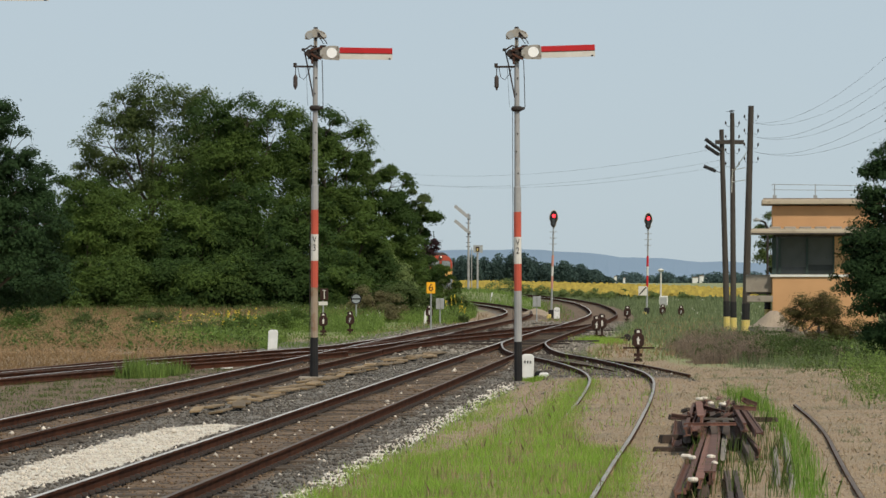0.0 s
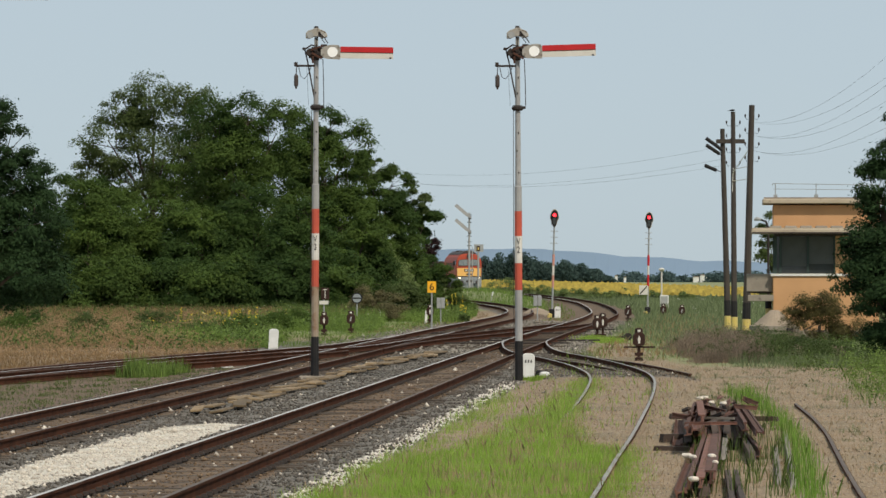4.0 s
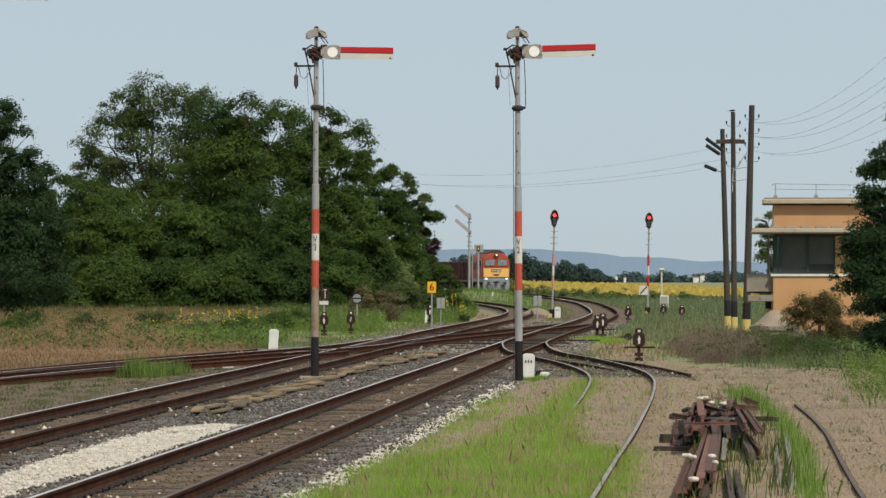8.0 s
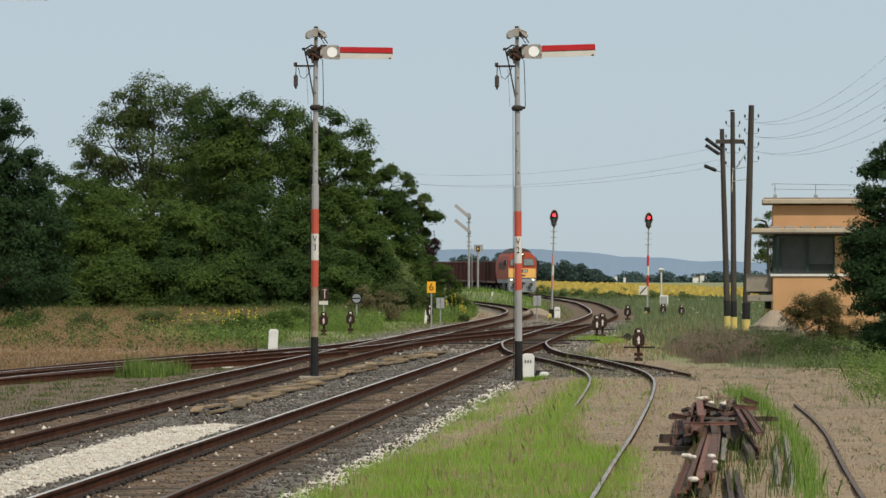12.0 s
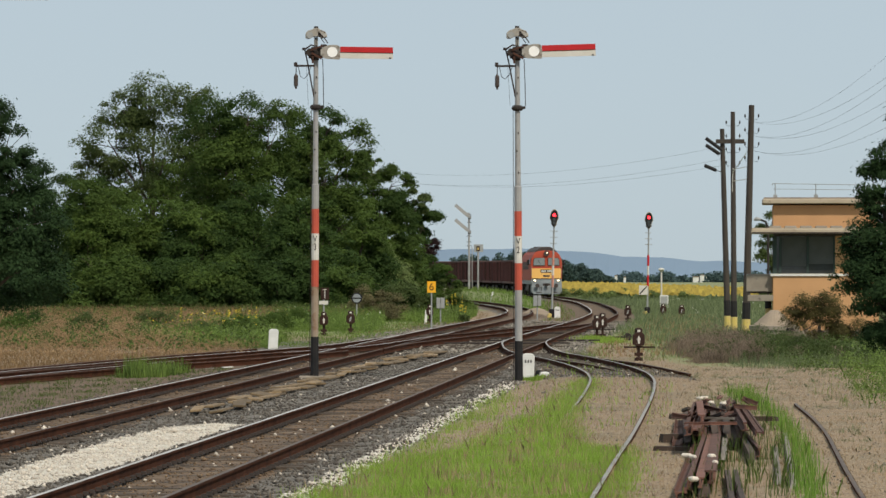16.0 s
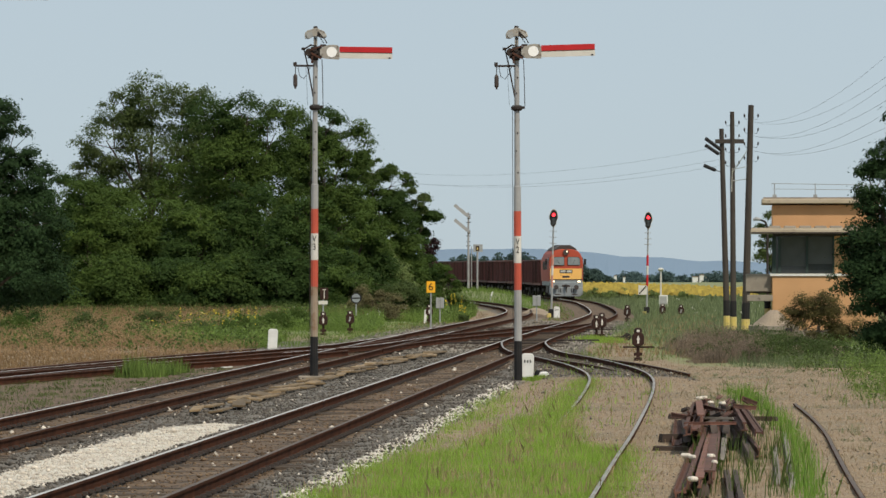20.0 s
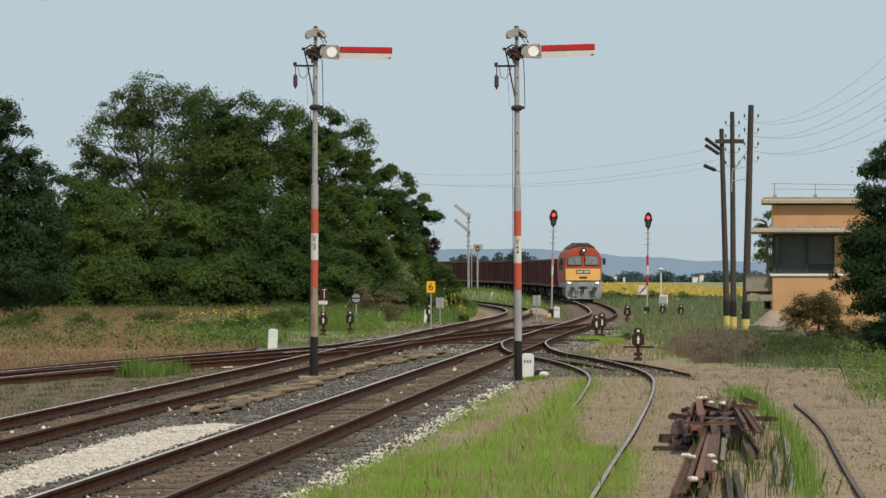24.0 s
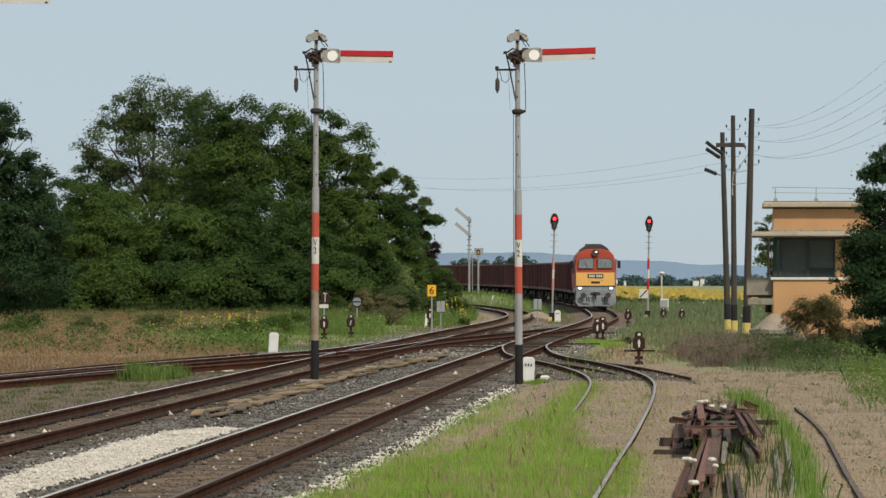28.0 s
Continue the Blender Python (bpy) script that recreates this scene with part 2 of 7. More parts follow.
class Geo:
    """Collects vertices and faces of one mesh."""

    def __init__(self):
        self.v, self.f = [], []

    def add(self, verts, faces):
        k = len(self.v)
        self.v += [tuple(p) for p in verts]
        self.f += [tuple(i + k for i in q) for q in faces]
        return self

    def box(self, c, s, turn=None, taper=1.0):
        x, y, z = (a / 2 for a in s)
        vs = [(-x, -y, -z), (x, -y, -z), (x, y, -z), (-x, y, -z)] + [(a * taper, b * taper, z) for a, b in ((-x, -y), (x, -y), (x, y), (-x, y))]
        m = Matrix.Translation(c) @ (turn or Matrix())
        return self.add([m @ Vector(p) for p in vs], [(3, 2, 1, 0), (4, 5, 6, 7), (0, 1, 5, 4), (1, 2, 6, 5), (2, 3, 7, 6), (3, 0, 4, 7)])

    def tube(self, pts, radii, seg=8, caps=True):
        pts = [Vector(p) for p in pts]
        radii = [radii] * len(pts) if isinstance(radii, (int, float)) else radii
        vs, fs = [], []
        for i, (p, r) in enumerate(zip(pts, radii)):
            d = (pts[min(i + 1, len(pts) - 1)] - pts[max(i - 1, 0)]).normalized()
            u = d.cross(Vector((0, 1, 0)) if abs(d.y) < 0.9 else Vector((1, 0, 0))).normalized()
            w = d.cross(u)
            vs += [p + r * (math.cos(a) * u + math.sin(a) * w) for a in (2 * math.pi * k / seg for k in range(seg))]
        for i in range(len(pts) - 1):
            for k in range(seg):
                a, b = i * seg + k, i * seg + (k + 1) % seg
                fs.append((a, b, b + seg, a + seg))
        if caps:
            fs += [tuple(range(seg - 1, -1, -1)), tuple(range((len(pts) - 1) * seg, len(pts) * seg))]
        return self.add(vs, fs)

    def plate(self, outline, y0, y1, m=None):
        """A plate with an outline in x, z between depths y0 and y1."""
        n = len(outline)
        m = m or Matrix()
        vs = [m @ Vector((x, y0, z)) for x, z in outline] + [m @ Vector((x, y1, z)) for x, z in outline]
        return self.add(vs, [tuple(range(n)), tuple(range(2 * n - 1, n - 1, -1))] + [((i + 1) % n, i, i + n, (i + 1) % n + n) for i in range(n)])

    def mesh(self, name="part", bevel=0.0):
        me = bpy.data.meshes.new(name)
        me.from_pydata(self.v, [], self.f)
        bm = bmesh.new()
        bm.from_mesh(me)
        bmesh.ops.recalc_face_normals(bm, faces=bm.faces)
        if bevel:
            sharp = [e for e in bm.edges if e.is_manifold and e.calc_face_angle(0) > 0.6]
            bmesh.ops.bevel(bm, geom=sharp, offset=bevel, segments=1, affect="EDGES", clamp_overlap=True)
        bm.to_mesh(me)
        bm.free()
        return me


def part(name, geo, material, parent, label="", bevel=0.0, at=None):
    """One mesh object under a thing or a part."""
    me = geo.mesh(name, bevel) if isinstance(geo, Geo) else geo
    if not me.materials:
        me.materials.append(material)
    ob = new(name, me)
    ob.parent = parent
    if at is not None:
        ob.matrix_basis = at
    return tagged(ob, label)


def thing(name, label, category, at=None, group="", kind=""):
    ob = tagged(new(name), label, category, group, kind)
    if at is not None:
        ob.matrix_basis = at
    return ob


def circle(r, n=20, cx=0.0, cz=0.0):
    return [(cx + r * math.cos(2 * math.pi * k / n), cz + r * math.sin(2 * math.pi * k / n)) for k in range(n)]


def soup(name, verts, size, material):
    """A mesh of loose faces, each of `size` vertices, from a flat array."""
    n = len(verts) // size
    me = bpy.data.meshes.new(name)
    me.vertices.add(n * size)
    me.vertices.foreach_set("co", np.asarray(verts, np.float32).ravel())
    me.loops.add(n * size)
    me.loops.foreach_set("vertex_index", np.arange(n * size, dtype=np.int32))
    me.polygons.add(n)
    me.polygons.foreach_set("loop_start", np.arange(0, n * size, size, dtype=np.int32))
    me.update(calc_edges=True)
    me.materials.append(material)
    return me


def stuff(name, me, label, category):
    return tagged(new(name, me), label, category, kind="stuff")


def write(text, size, parent, material, at, name="lettering", narrow=1.0):
    """Raised lettering with the built-in font, upright, facing -y."""
    cu = bpy.data.curves.new("text", "FONT")
    cu.body, cu.size, cu.align_x, cu.align_y, cu.extrude = text, size, "CENTER", "CENTER", 0.003
    tmp = bpy.data.objects.new("text", cu)
    me = bpy.data.meshes.new_from_object(tmp)
    bpy.data.objects.remove(tmp)
    me.transform(Matrix.Rotation(radians(90), 4, "X") @ Matrix.Diagonal((narrow, 1, 1, 1)))
    return part(name, me, material, parent, at=at)


# ---- plan of the tracks: centre lines x(y) ----
RAIL_Z = 0.30
line_a = smooth([(40, -4.93), (60, -3.82), (110, -1.03), (160, 1.75), (208, 4.5), (233, 6.1), (265, 8.0), (290, 9.2), (318, 9.95), (352, 10.5),
                 (380, 10.75), (406, 10.55), (437, 10.1), (474, 8.9), (552, 4.3), (588, 1.4), (640, -3.5), (700, -10.2), (800, -24.0), (950, -50.0)])
line_b = smooth([(40, -9.54), (60, -8.42), (110, -5.64), (160, -2.85), (220, 0.49), (243, 1.9), (281, 3.95), (306, 4.64), (330, 4.5), (347, 4.0),
                 (368, 3.2), (420, 0.0), (500, -8.0), (600, -22.0)])
line_c = smooth([(90, -16.3), (110, -13.9), (120, -12.45), (132, -10.9), (140, -9.75), (146, -8.6), (151, -7.35), (156, -5.95), (161, -4.75), (167, -3.6), (180, -2.2), (195, -0.95), (208, -0.18)])
line_e = smooth([(95, -16.0), (110, -14.2), (125, -11.7), (132, -10.55), (139, -9.2), (143.5, -8.0), (148, -6.3), (153, -4.95), (158, -4.0), (166, -3.1)])
line_h = smooth([(110, -15.6), (122, -14.0), (130, -12.8), (137, -11.9), (144, -10.9), (150, -10.1), (157, -8.9), (166, -7.4), (172, -6.3)])
line_f = smooth([(40, -0.2), (62.7, 1.1), (75.6, 1.85), (83.8, 2.35), (94.3, 2.95), (107.3, 3.66), (115, 4.03), (121.5, 4.28), (128, 4.36), (135, 4.2), (141.5, 3.92),
                 (147.4, 3.56), (155.5, 2.98), (163, 2.76), (170, 2.76), (178, 2.86), (188, 3.32)])
line_g = smooth([(40, 3.3), (57.7, 4.2), (63, 4.46), (70, 4.84), (78.2, 5.31), (88.5, 5.9), (98, 6.33), (105.5, 6.6), (113, 6.9), (119, 6.95), (124, 6.7), (131, 5.8), (139, 4.8), (148, 3.75)])
line_x = smooth([(162, -2.74), (175, -1.75), (190, 0.0), (205, 2.15), (220, 4.1), (232, 5.65), (242, 6.65)])

# ---- ground: one sheet from behind the camera to the horizon ----
rng = np.random.default_rng(7)


def inside(x, y, poly):
    """Which plan points lie inside a polygon."""
    hit = np.zeros(np.shape(x), bool)
    for (x0, y0), (x1, y1) in zip(poly, poly[1:] + poly[:1]):
        with np.errstate(divide="ignore", invalid="ignore"):
            cross = ((y0 > y) != (y1 > y)) & (x < (x1 - x0) * (y - y0) / (y1 - y0 + 1e-12) + x0)
        hit ^= cross
    return hit


def waves(x, y, scale, seed):
    """Smooth cheap noise between -1 and 1."""
    r = np.random.default_rng(seed)
    out = np.zeros(np.shape(x))
    for k in range(7):
        a, ph, fr = r.uniform(0, 6.28), r.uniform(0, 6.28), r.uniform(0.6, 2.2) / scale
        out += np.sin((np.cos(a) * x + np.sin(a) * y) * fr * 6.28 + ph)
    return out / 3.5


def fade(v, lo, hi):
    t = np.clip((v - lo) / (hi - lo), 0, 1)
    return t * t * (3 - 2 * t)


WHITE_PATCH = [(-6.9, 50), (-6.06, 69.6), (-5.5, 83), (-4.95, 90), (-4.1, 92.5), (-3.6, 91.8), (-4.0, 85), (-4.6, 74), (-5.2, 66.8), (-5.5, 62), (-6.05, 50)]


GREEN_STRIP = [(-2.2, 50), (-1.77, 60), (-1.35, 66), (-0.7, 75.3), (0.0, 79.5), (0.62, 84.4), (1.24, 92.3), (1.92, 98.2), (2.38, 106.4), (3.11, 118.6), (3.96, 134),
               (4.08, 132), (3.53, 118.6), (2.79, 106.4), (2.38, 94.6), (2.15, 83.8), (2.45, 79.9), (2.94, 82.5), (2.98, 78.7), (2.54, 70), (2.02, 60.3), (1.6, 50)]


def bed_of(x, y):
    """How much the ground is railway ballast, 0 to 1."""
    g = np.zeros(np.shape(x))
    for line, y0, y1 in ((line_a, 0, 999), (line_b, 0, 520), (line_c, 152, 210), (line_x, 160, 245), (line_f, 130, 200)):
        near = fade(-np.abs(x - line(y)) - 0.8 * fade(y, 240, 275), -2.6, -1.7) * fade(y, y0 - 5, y0) * fade(-y, -y1 - 10, -y1)
        g = np.maximum(g, near)
    between = (x > line_b(y)) & (x < line_a(y)) & (y < 275)
    g = np.maximum(g, np.where(between, fade(-y, -285, -262), 0))
    yard = (x < line_a(y) + 2.0) & (x > line_b(y) - 3.0)
    g = np.maximum(g, 0.9 * yard * fade(y, 165, 180) * fade(-y, -270, -250))
    return g


def height(x, y):
    """The ground's height."""
    near = fade(-np.abs(y - 160), -420, -300)
    z = 0.075 * bed_of(x, y) + near * (0.02 * waves(x, y, 3.0, 1) + 0.01 * waves(x, y, 0.9, 2))
    z = np.maximum(z, 0.145 * fade(y, 60, 128) * fade(-y, -190, -150) * fade(-np.abs(x - line_f(y)), -2.4, -1.4) + 0.3 * z)
    z = z + 0.75 * fade(y, 300, 400) * fade(-y, -700, -540) * fade(line_a(y) - x, 2.4, 5.5) * fade(x - line_b(y), 3.0, 6)
    z = z + 0.1 * fade(line_b(y) - x, 4.5, 10) * fade(y, 150, 230) * fade(-y, -800, -600)
    z = z - 2.6 * fade(y, 950, 1450) - 14 * fade(y, 1500, 4000)
    return z


ys = np.concatenate([[-600, -200, -80, -20, 10, 30], np.arange(44, 150, 0.45), np.arange(150, 300, 1.0), np.arange(300, 640, 4.0),
                     [660, 700, 760, 850, 1000, 1250, 1600, 2100, 2800, 3700, 4800]])
us = np.concatenate([[-60, -12, -4, -2, -1.4], np.linspace(-1, 1, 201), [1.4, 2, 4, 12, 60]])
gy, gu = np.meshgrid(ys, us, indexing="ij")
gx = gu * (9 + 0.115 * np.clip(gy, 0, None))
gz = height(gx, gy)
rows_n, cols_n = gx.shape
idx = np.arange(rows_n * cols_n).reshape(rows_n, cols_n)
quads = np.stack([idx[:-1, :-1], idx[:-1, 1:], idx[1:, 1:], idx[1:, :-1]], -1).reshape(-1, 4)
ground_me = bpy.data.meshes.new("ground")
ground_me.vertices.add(gx.size)
ground_me.vertices.foreach_set("co", np.stack([gx, gy, gz], -1).astype(np.float32).ravel())
ground_me.loops.add(quads.size)
ground_me.loops.foreach_set("vertex_index", quads.astype(np.int32).ravel())
ground_me.polygons.add(len(quads))
ground_me.polygons.foreach_set("loop_start", np.arange(0, quads.size, 4, dtype=np.int32))
ground_me.polygons.foreach_set("use_smooth", np.ones(len(quads), bool))
ground_me.update(calc_edges=True)

white = inside(gx, gy, WHITE_PATCH) * 1.0
edge = gx - line_a(gy)
white = np.maximum(white, fade(edge, 1.62, 1.74) * fade(-edge, -2.12, -2.0) * fade(-gy, -132, -120))
rust = np.zeros(gx.shape)
for line in (line_a, line_b, line_x, line_c):
    rust = np.maximum(rust, fade(-np.abs(gx - line(gy)), -1.15, -0.85) * (gy < 420))
rust *= fade(bed_of(gx, gy), 0.3, 0.6)
rust = np.maximum(rust, fade(-np.abs(gx - line_a(gy) + 0.6), -3.2, -2.4) * fade(gy, 250, 275) * fade(-gy, -460, -420))
rust = np.maximum(rust, 0.4 * fade(gy, 160, 180) * fade(-gy, -290, -262) * (bed_of(gx, gy) > 0.4))
rust = np.maximum(rust, 0.85 * (gx < line_b(gy) - 1.4) * (gx > line_c(gy) - 0.4) * fade(-gy, -158, -145))
green = np.zeros(gx.shape)
green = np.maximum(green, (gx < line_b(gy) - 2.3) * fade(-gy, -150, -120) * 0.42)
green = np.maximum(green, fade(gy, 190, 240))
green *= 1 - 0.8 * (gy > 150) * fade(-gx, 6.5, 9.5)
green = np.maximum(green, inside(gx, gy, GREEN_STRIP) * 0.8)
green = np.maximum(green, fade(gx, 6.0, 8.0) * fade(gy, 138, 160))
green *= 1 - fade(-np.abs(gx - line_b(gy)), -5.0, -3.0) * fade(gy, 225, 240) * fade(-gy, -345, -330)
green *= 1 - (gx < line_a(gy)) * fade(gx - line_a(gy), -4.6, -3.2) * fade(gy, 225, 240) * fade(-gy, -400, -340)
for nm, values in (("stone", np.maximum(bed_of(gx, gy), fade(gx - line_b(gy) + 2.2 * fade(gy, 135, 150), -4.6, -3.0) * (gx < line_b(gy)) * fade(-gy, -215, -190) * 0.85)), ("chalk", white), ("rust", rust), ("green", green)):
    at = ground_me.attributes.new(nm, "FLOAT", "POINT")
    at.data.foreach_set("value", np.asarray(values, np.float32).ravel())


def ground_material():
    m = bpy.data.materials.new("yard_ground")
    m.use_nodes = True
    n, link = m.node_tree.nodes, m.node_tree.links.new
    p = n["Principled BSDF"]
    p.inputs["Roughness"].default_value = 0.95
    co = n.new("ShaderNodeTexCoord").outputs["Object"]

    def tex(scale, detail=4.0, kind="ShaderNodeTexNoise", out="Fac"):
        t = n.new(kind)
        t.inputs["Scale"].default_value = scale
        if kind == "ShaderNodeTexNoise":
            t.inputs["Detail"].default_value = detail
        link(co, t.inputs["Vector"])
        return t.outputs[out]

    def span(v, lo, hi):
        r = n.new("ShaderNodeMapRange")
        r.inputs["From Min"].default_value, r.inputs["From Max"].default_value = lo, hi
        link(v, r.inputs["Value"])
        return r.outputs["Result"]

    def mix(f, a, b):
        t = n.new("ShaderNodeMix")
        t.data_type = "RGBA"
        for s, v in ((t.inputs[0], f), (t.inputs[6], a), (t.inputs[7], b)):
            if isinstance(v, tuple):
                s.default_value = (*v, 1)
            else:
                link(v, s)
        return t.outputs[2]

    def edge_mask(name, noise_out):
        """A zone with a ragged border."""
        a = n.new("ShaderNodeAttribute")
        a.attribute_name = name
        add = n.new("ShaderNodeMath")
        add.operation = "MULTIPLY_ADD"
        link(noise_out, add.inputs[0])
        add.inputs[1].default_value = 0.9
        link(a.outputs["Fac"], add.inputs[2])
        return span(add.outputs[0], 0.85, 1.05)

    big, mid, fine, grit = tex(0.25), tex(1.7), tex(9.0), tex(26.0, 2.0)
    cells = tex(16.0, kind="ShaderNodeTexVoronoi", out="Color")
    cellv = n.new("ShaderNodeSeparateColor")
    link(cells, cellv.inputs[0])
    cell = cellv.outputs[0]
    soil = mix(span(mid, 0.35, 0.65), (0.262, 0.183, 0.113), (0.185, 0.128, 0.078))
    soil = mix(span(fine, 0.45, 0.7), soil, (0.31, 0.235, 0.155))
    soil = mix(span(big, 0.48, 0.66), soil, (0.165, 0.135, 0.082))
    soil = mix(span(grit, 0.56, 0.66), soil, (0.44, 0.37, 0.27))
    soil = mix(span(tex(5.0, 6.0), 0.57, 0.66), soil, (0.13, 0.10, 0.065))
    turf = mix(span(mid, 0.35, 0.65), (0.175, 0.22, 0.082), (0.225, 0.212, 0.118))
    rock = mix(cell, (0.052, 0.047, 0.042), (0.20, 0.18, 0.155))
    rock = mix(span(mid, 0.5, 0.75), rock, (0.15, 0.125, 0.10))
    rusty = mix(cell, (0.055, 0.036, 0.024), (0.175, 0.115, 0.07))
    rusty = mix(span(mid, 0.5, 0.7), rusty, (0.165, 0.118, 0.08))
    chalk = mix(cell, (0.42, 0.38, 0.32), (0.68, 0.64, 0.57))
    col = mix(edge_mask("green", mid), soil, turf)
    col = mix(edge_mask("stone", fine), col, rock)
    col = mix(edge_mask("rust", fine), col, rusty)
    col = mix(edge_mask("chalk", fine), col, chalk)
    link(col, p.inputs["Base Color"])
    bp = n.new("ShaderNodeBump")
    bp.inputs["Strength"].default_value, bp.inputs["Distance"].default_value = 0.7, 0.03
    link(grit, bp.inputs["Height"])
    link(bp.outputs["Normal"], p.inputs["Normal"])
    return m


ground_me.materials.append(ground_material())
tagged(new("ground", ground_me), "dry earth, turf and dark ballast of a station yard", "ground", kind="structure")


def scatter_stones(name, n, y_range, keep, sizes, material, label):
    """Loose stones lying on the ground, as eight-sided lumps."""
    y = rng.uniform(*y_range, n * 4)
    x = rng.uniform(-1, 1, n * 4) * (1.5 + 0.095 * y)
    sel = keep(x, y)
    x, y = x[sel][:n], y[sel][:n]
    k = len(x)
    r = rng.uniform(*sizes, k) * np.where(rng.random(k) < 0.06, 1.8, 1)
    base = np.array([(1, 0, 0), (0, 1, 0), (-1, 0, 0), (0, -1, 0), (0, 0, 0.8), (0, 0, -0.8)], float)
    jit = base[None] * rng.uniform(0.6, 1.2, (k, 6, 1)) + rng.normal(0, 0.12, (k, 6, 3))
    a = rng.uniform(0, 6.28, k)
    c, s = np.cos(a)[:, None], np.sin(a)[:, None]
    px = jit[..., 0] * c - jit[..., 1] * s
    py = jit[..., 0] * s + jit[..., 1] * c
    vs = np.stack([px, py, jit[..., 2]], -1) * r[:, None, None] + np.stack([x, y, height(x, y) + r * 0.35], -1)[:, None]
    tri = np.array([(0, 1, 4), (1, 2, 4), (2, 3, 4), (3, 0, 4), (1, 0, 5), (2, 1, 5), (3, 2, 5), (0, 3, 5)])
    me = bpy.data.meshes.new(name)
    me.vertices.add(k * 6)
    me.vertices.foreach_set("co", vs.astype(np.float32).ravel())
    f = (tri[None] + 6 * np.arange(k)[:, None, None]).reshape(-1, 3)
    me.loops.add(f.size)
    me.loops.foreach_set("vertex_index", f.astype(np.int32).ravel())
    me.polygons.add(len(f))
    me.polygons.foreach_set("loop_start", np.arange(0, f.size, 3, dtype=np.int32))
    me.update(calc_edges=True)
    me.materials.append(material)
    return stuff(name, me, label, "gravel")


def in_track(x, y):
    return np.minimum(np.abs(x - line_a(y)), np.abs(x - line_b(y))) < 1.0 + rng.normal(0, 0.08, len(x))


def on_bed(x, y):
    return (bed_of(x, y) > rng.uniform(0.35, 0.9, len(x))) & ~inside(x, y, WHITE_PATCH) & ~in_track(x, y)


scatter_stones("ballast_stones", 26000, (56, 175), on_bed, (0.015, 0.034), STONE, "dark grey broken ballast stones around the tracks")
scatter_stones("rusty_ballast", 15000, (56, 175), in_track, (0.012, 0.028), STONE_RUSTY, "rust-stained brown ballast stones between the rails")
scatter_stones("white_gravel", 17000, (56, 95), lambda x, y: inside(x + rng.normal(0, 0.09, len(x)), y, WHITE_PATCH), (0.011, 0.026), STONE_WHITE,
               "pale limestone gravel heaped between two tracks")
scatter_stones("white_gravel_edge", 12000, (56, 126), lambda x, y: np.abs(x - line_a(y) - 1.87 + rng.normal(0, 0.055, len(x))) < 0.15 * (0.75 + 0.5 * waves(x, y, 4, 77)), (0.012, 0.03),
               STONE_WHITE, "pale limestone gravel along the edge of the ballast")
scatter_stones("yard_stones", 22000, (165, 268), lambda x, y: (bed_of(x, y) > rng.uniform(0.4, 0.9, len(x))) & ~in_track(x, y), (0.03, 0.06), STONE_PALE, "grey stones strewn over the points")
scatter_stones("earth_pebbles", 6000, (56, 150), lambda x, y: (x > line_a(y) + 2.3) & (waves(x, y, 2.3, 44) > rng.uniform(-0.6, 1.2, len(x))), (0.007, 0.022), STONE_PALE, "small pale pebbles on the trodden earth")
scatter_stones("stray_stones", 700, (56, 230), lambda x, y: (bed_of(x, y) > 0.5), (0.02, 0.045), STONE_WHITE, "stray white stones on the dark ballast")


# ---- tracks ----
RAIL_SECTION = [(-0.07, 0.0), (0.07, 0.0), (0.07, 0.015), (0.012, 0.03), (0.012, 0.125), (0.036, 0.135), (0.036, 0.168), (-0.036, 0.168),
                (-0.036, 0.135), (-0.012, 0.125), (-0.012, 0.03), (-0.07, 0.015)]
TOP_SECTION = [(-0.031, 0.1665), (0.031, 0.1665), (0.027, 0.172), (-0.027, 0.172)]


def sweep(line, side, y0, y1, section, z0, step=2.0):
    """A section drawn along a track's centre line, `side` metres off it."""
    yy = np.linspace(y0, y1, max(2, int((y1 - y0) / step)))
    slope = (line(yy + 0.5) - line(yy - 0.5))
    nx, ny = 1 / np.hypot(1, slope), -slope / np.hypot(1, slope)
    g, k = Geo(), len(section)
    z0 = z0(yy) if callable(z0) else np.full(len(yy), z0)
    vs = [(float(line(y) + nx[i] * (side + u)), float(y + ny[i] * (side + u)), float(z0[i]) + w) for i, y in enumerate(yy) for u, w in section]
    fs = [(i * k + j, i * k + (j + 1) % k, (i + 1) * k + (j + 1) % k, (i + 1) * k + j) for i in range(len(yy) - 1) for j in range(k)]
    fs += [tuple(range(k)), tuple(range(len(vs) - 1, len(vs) - k - 1, -1))]
    return g.add(vs, fs)


SLEEPER = Geo().box((0, 0, -0.07), (2.45, 0.23, 0.16), taper=0.97).mesh("sleeper", 0.012)
SLEEPER.materials.append(WOOD_OLD)
tracks = {}


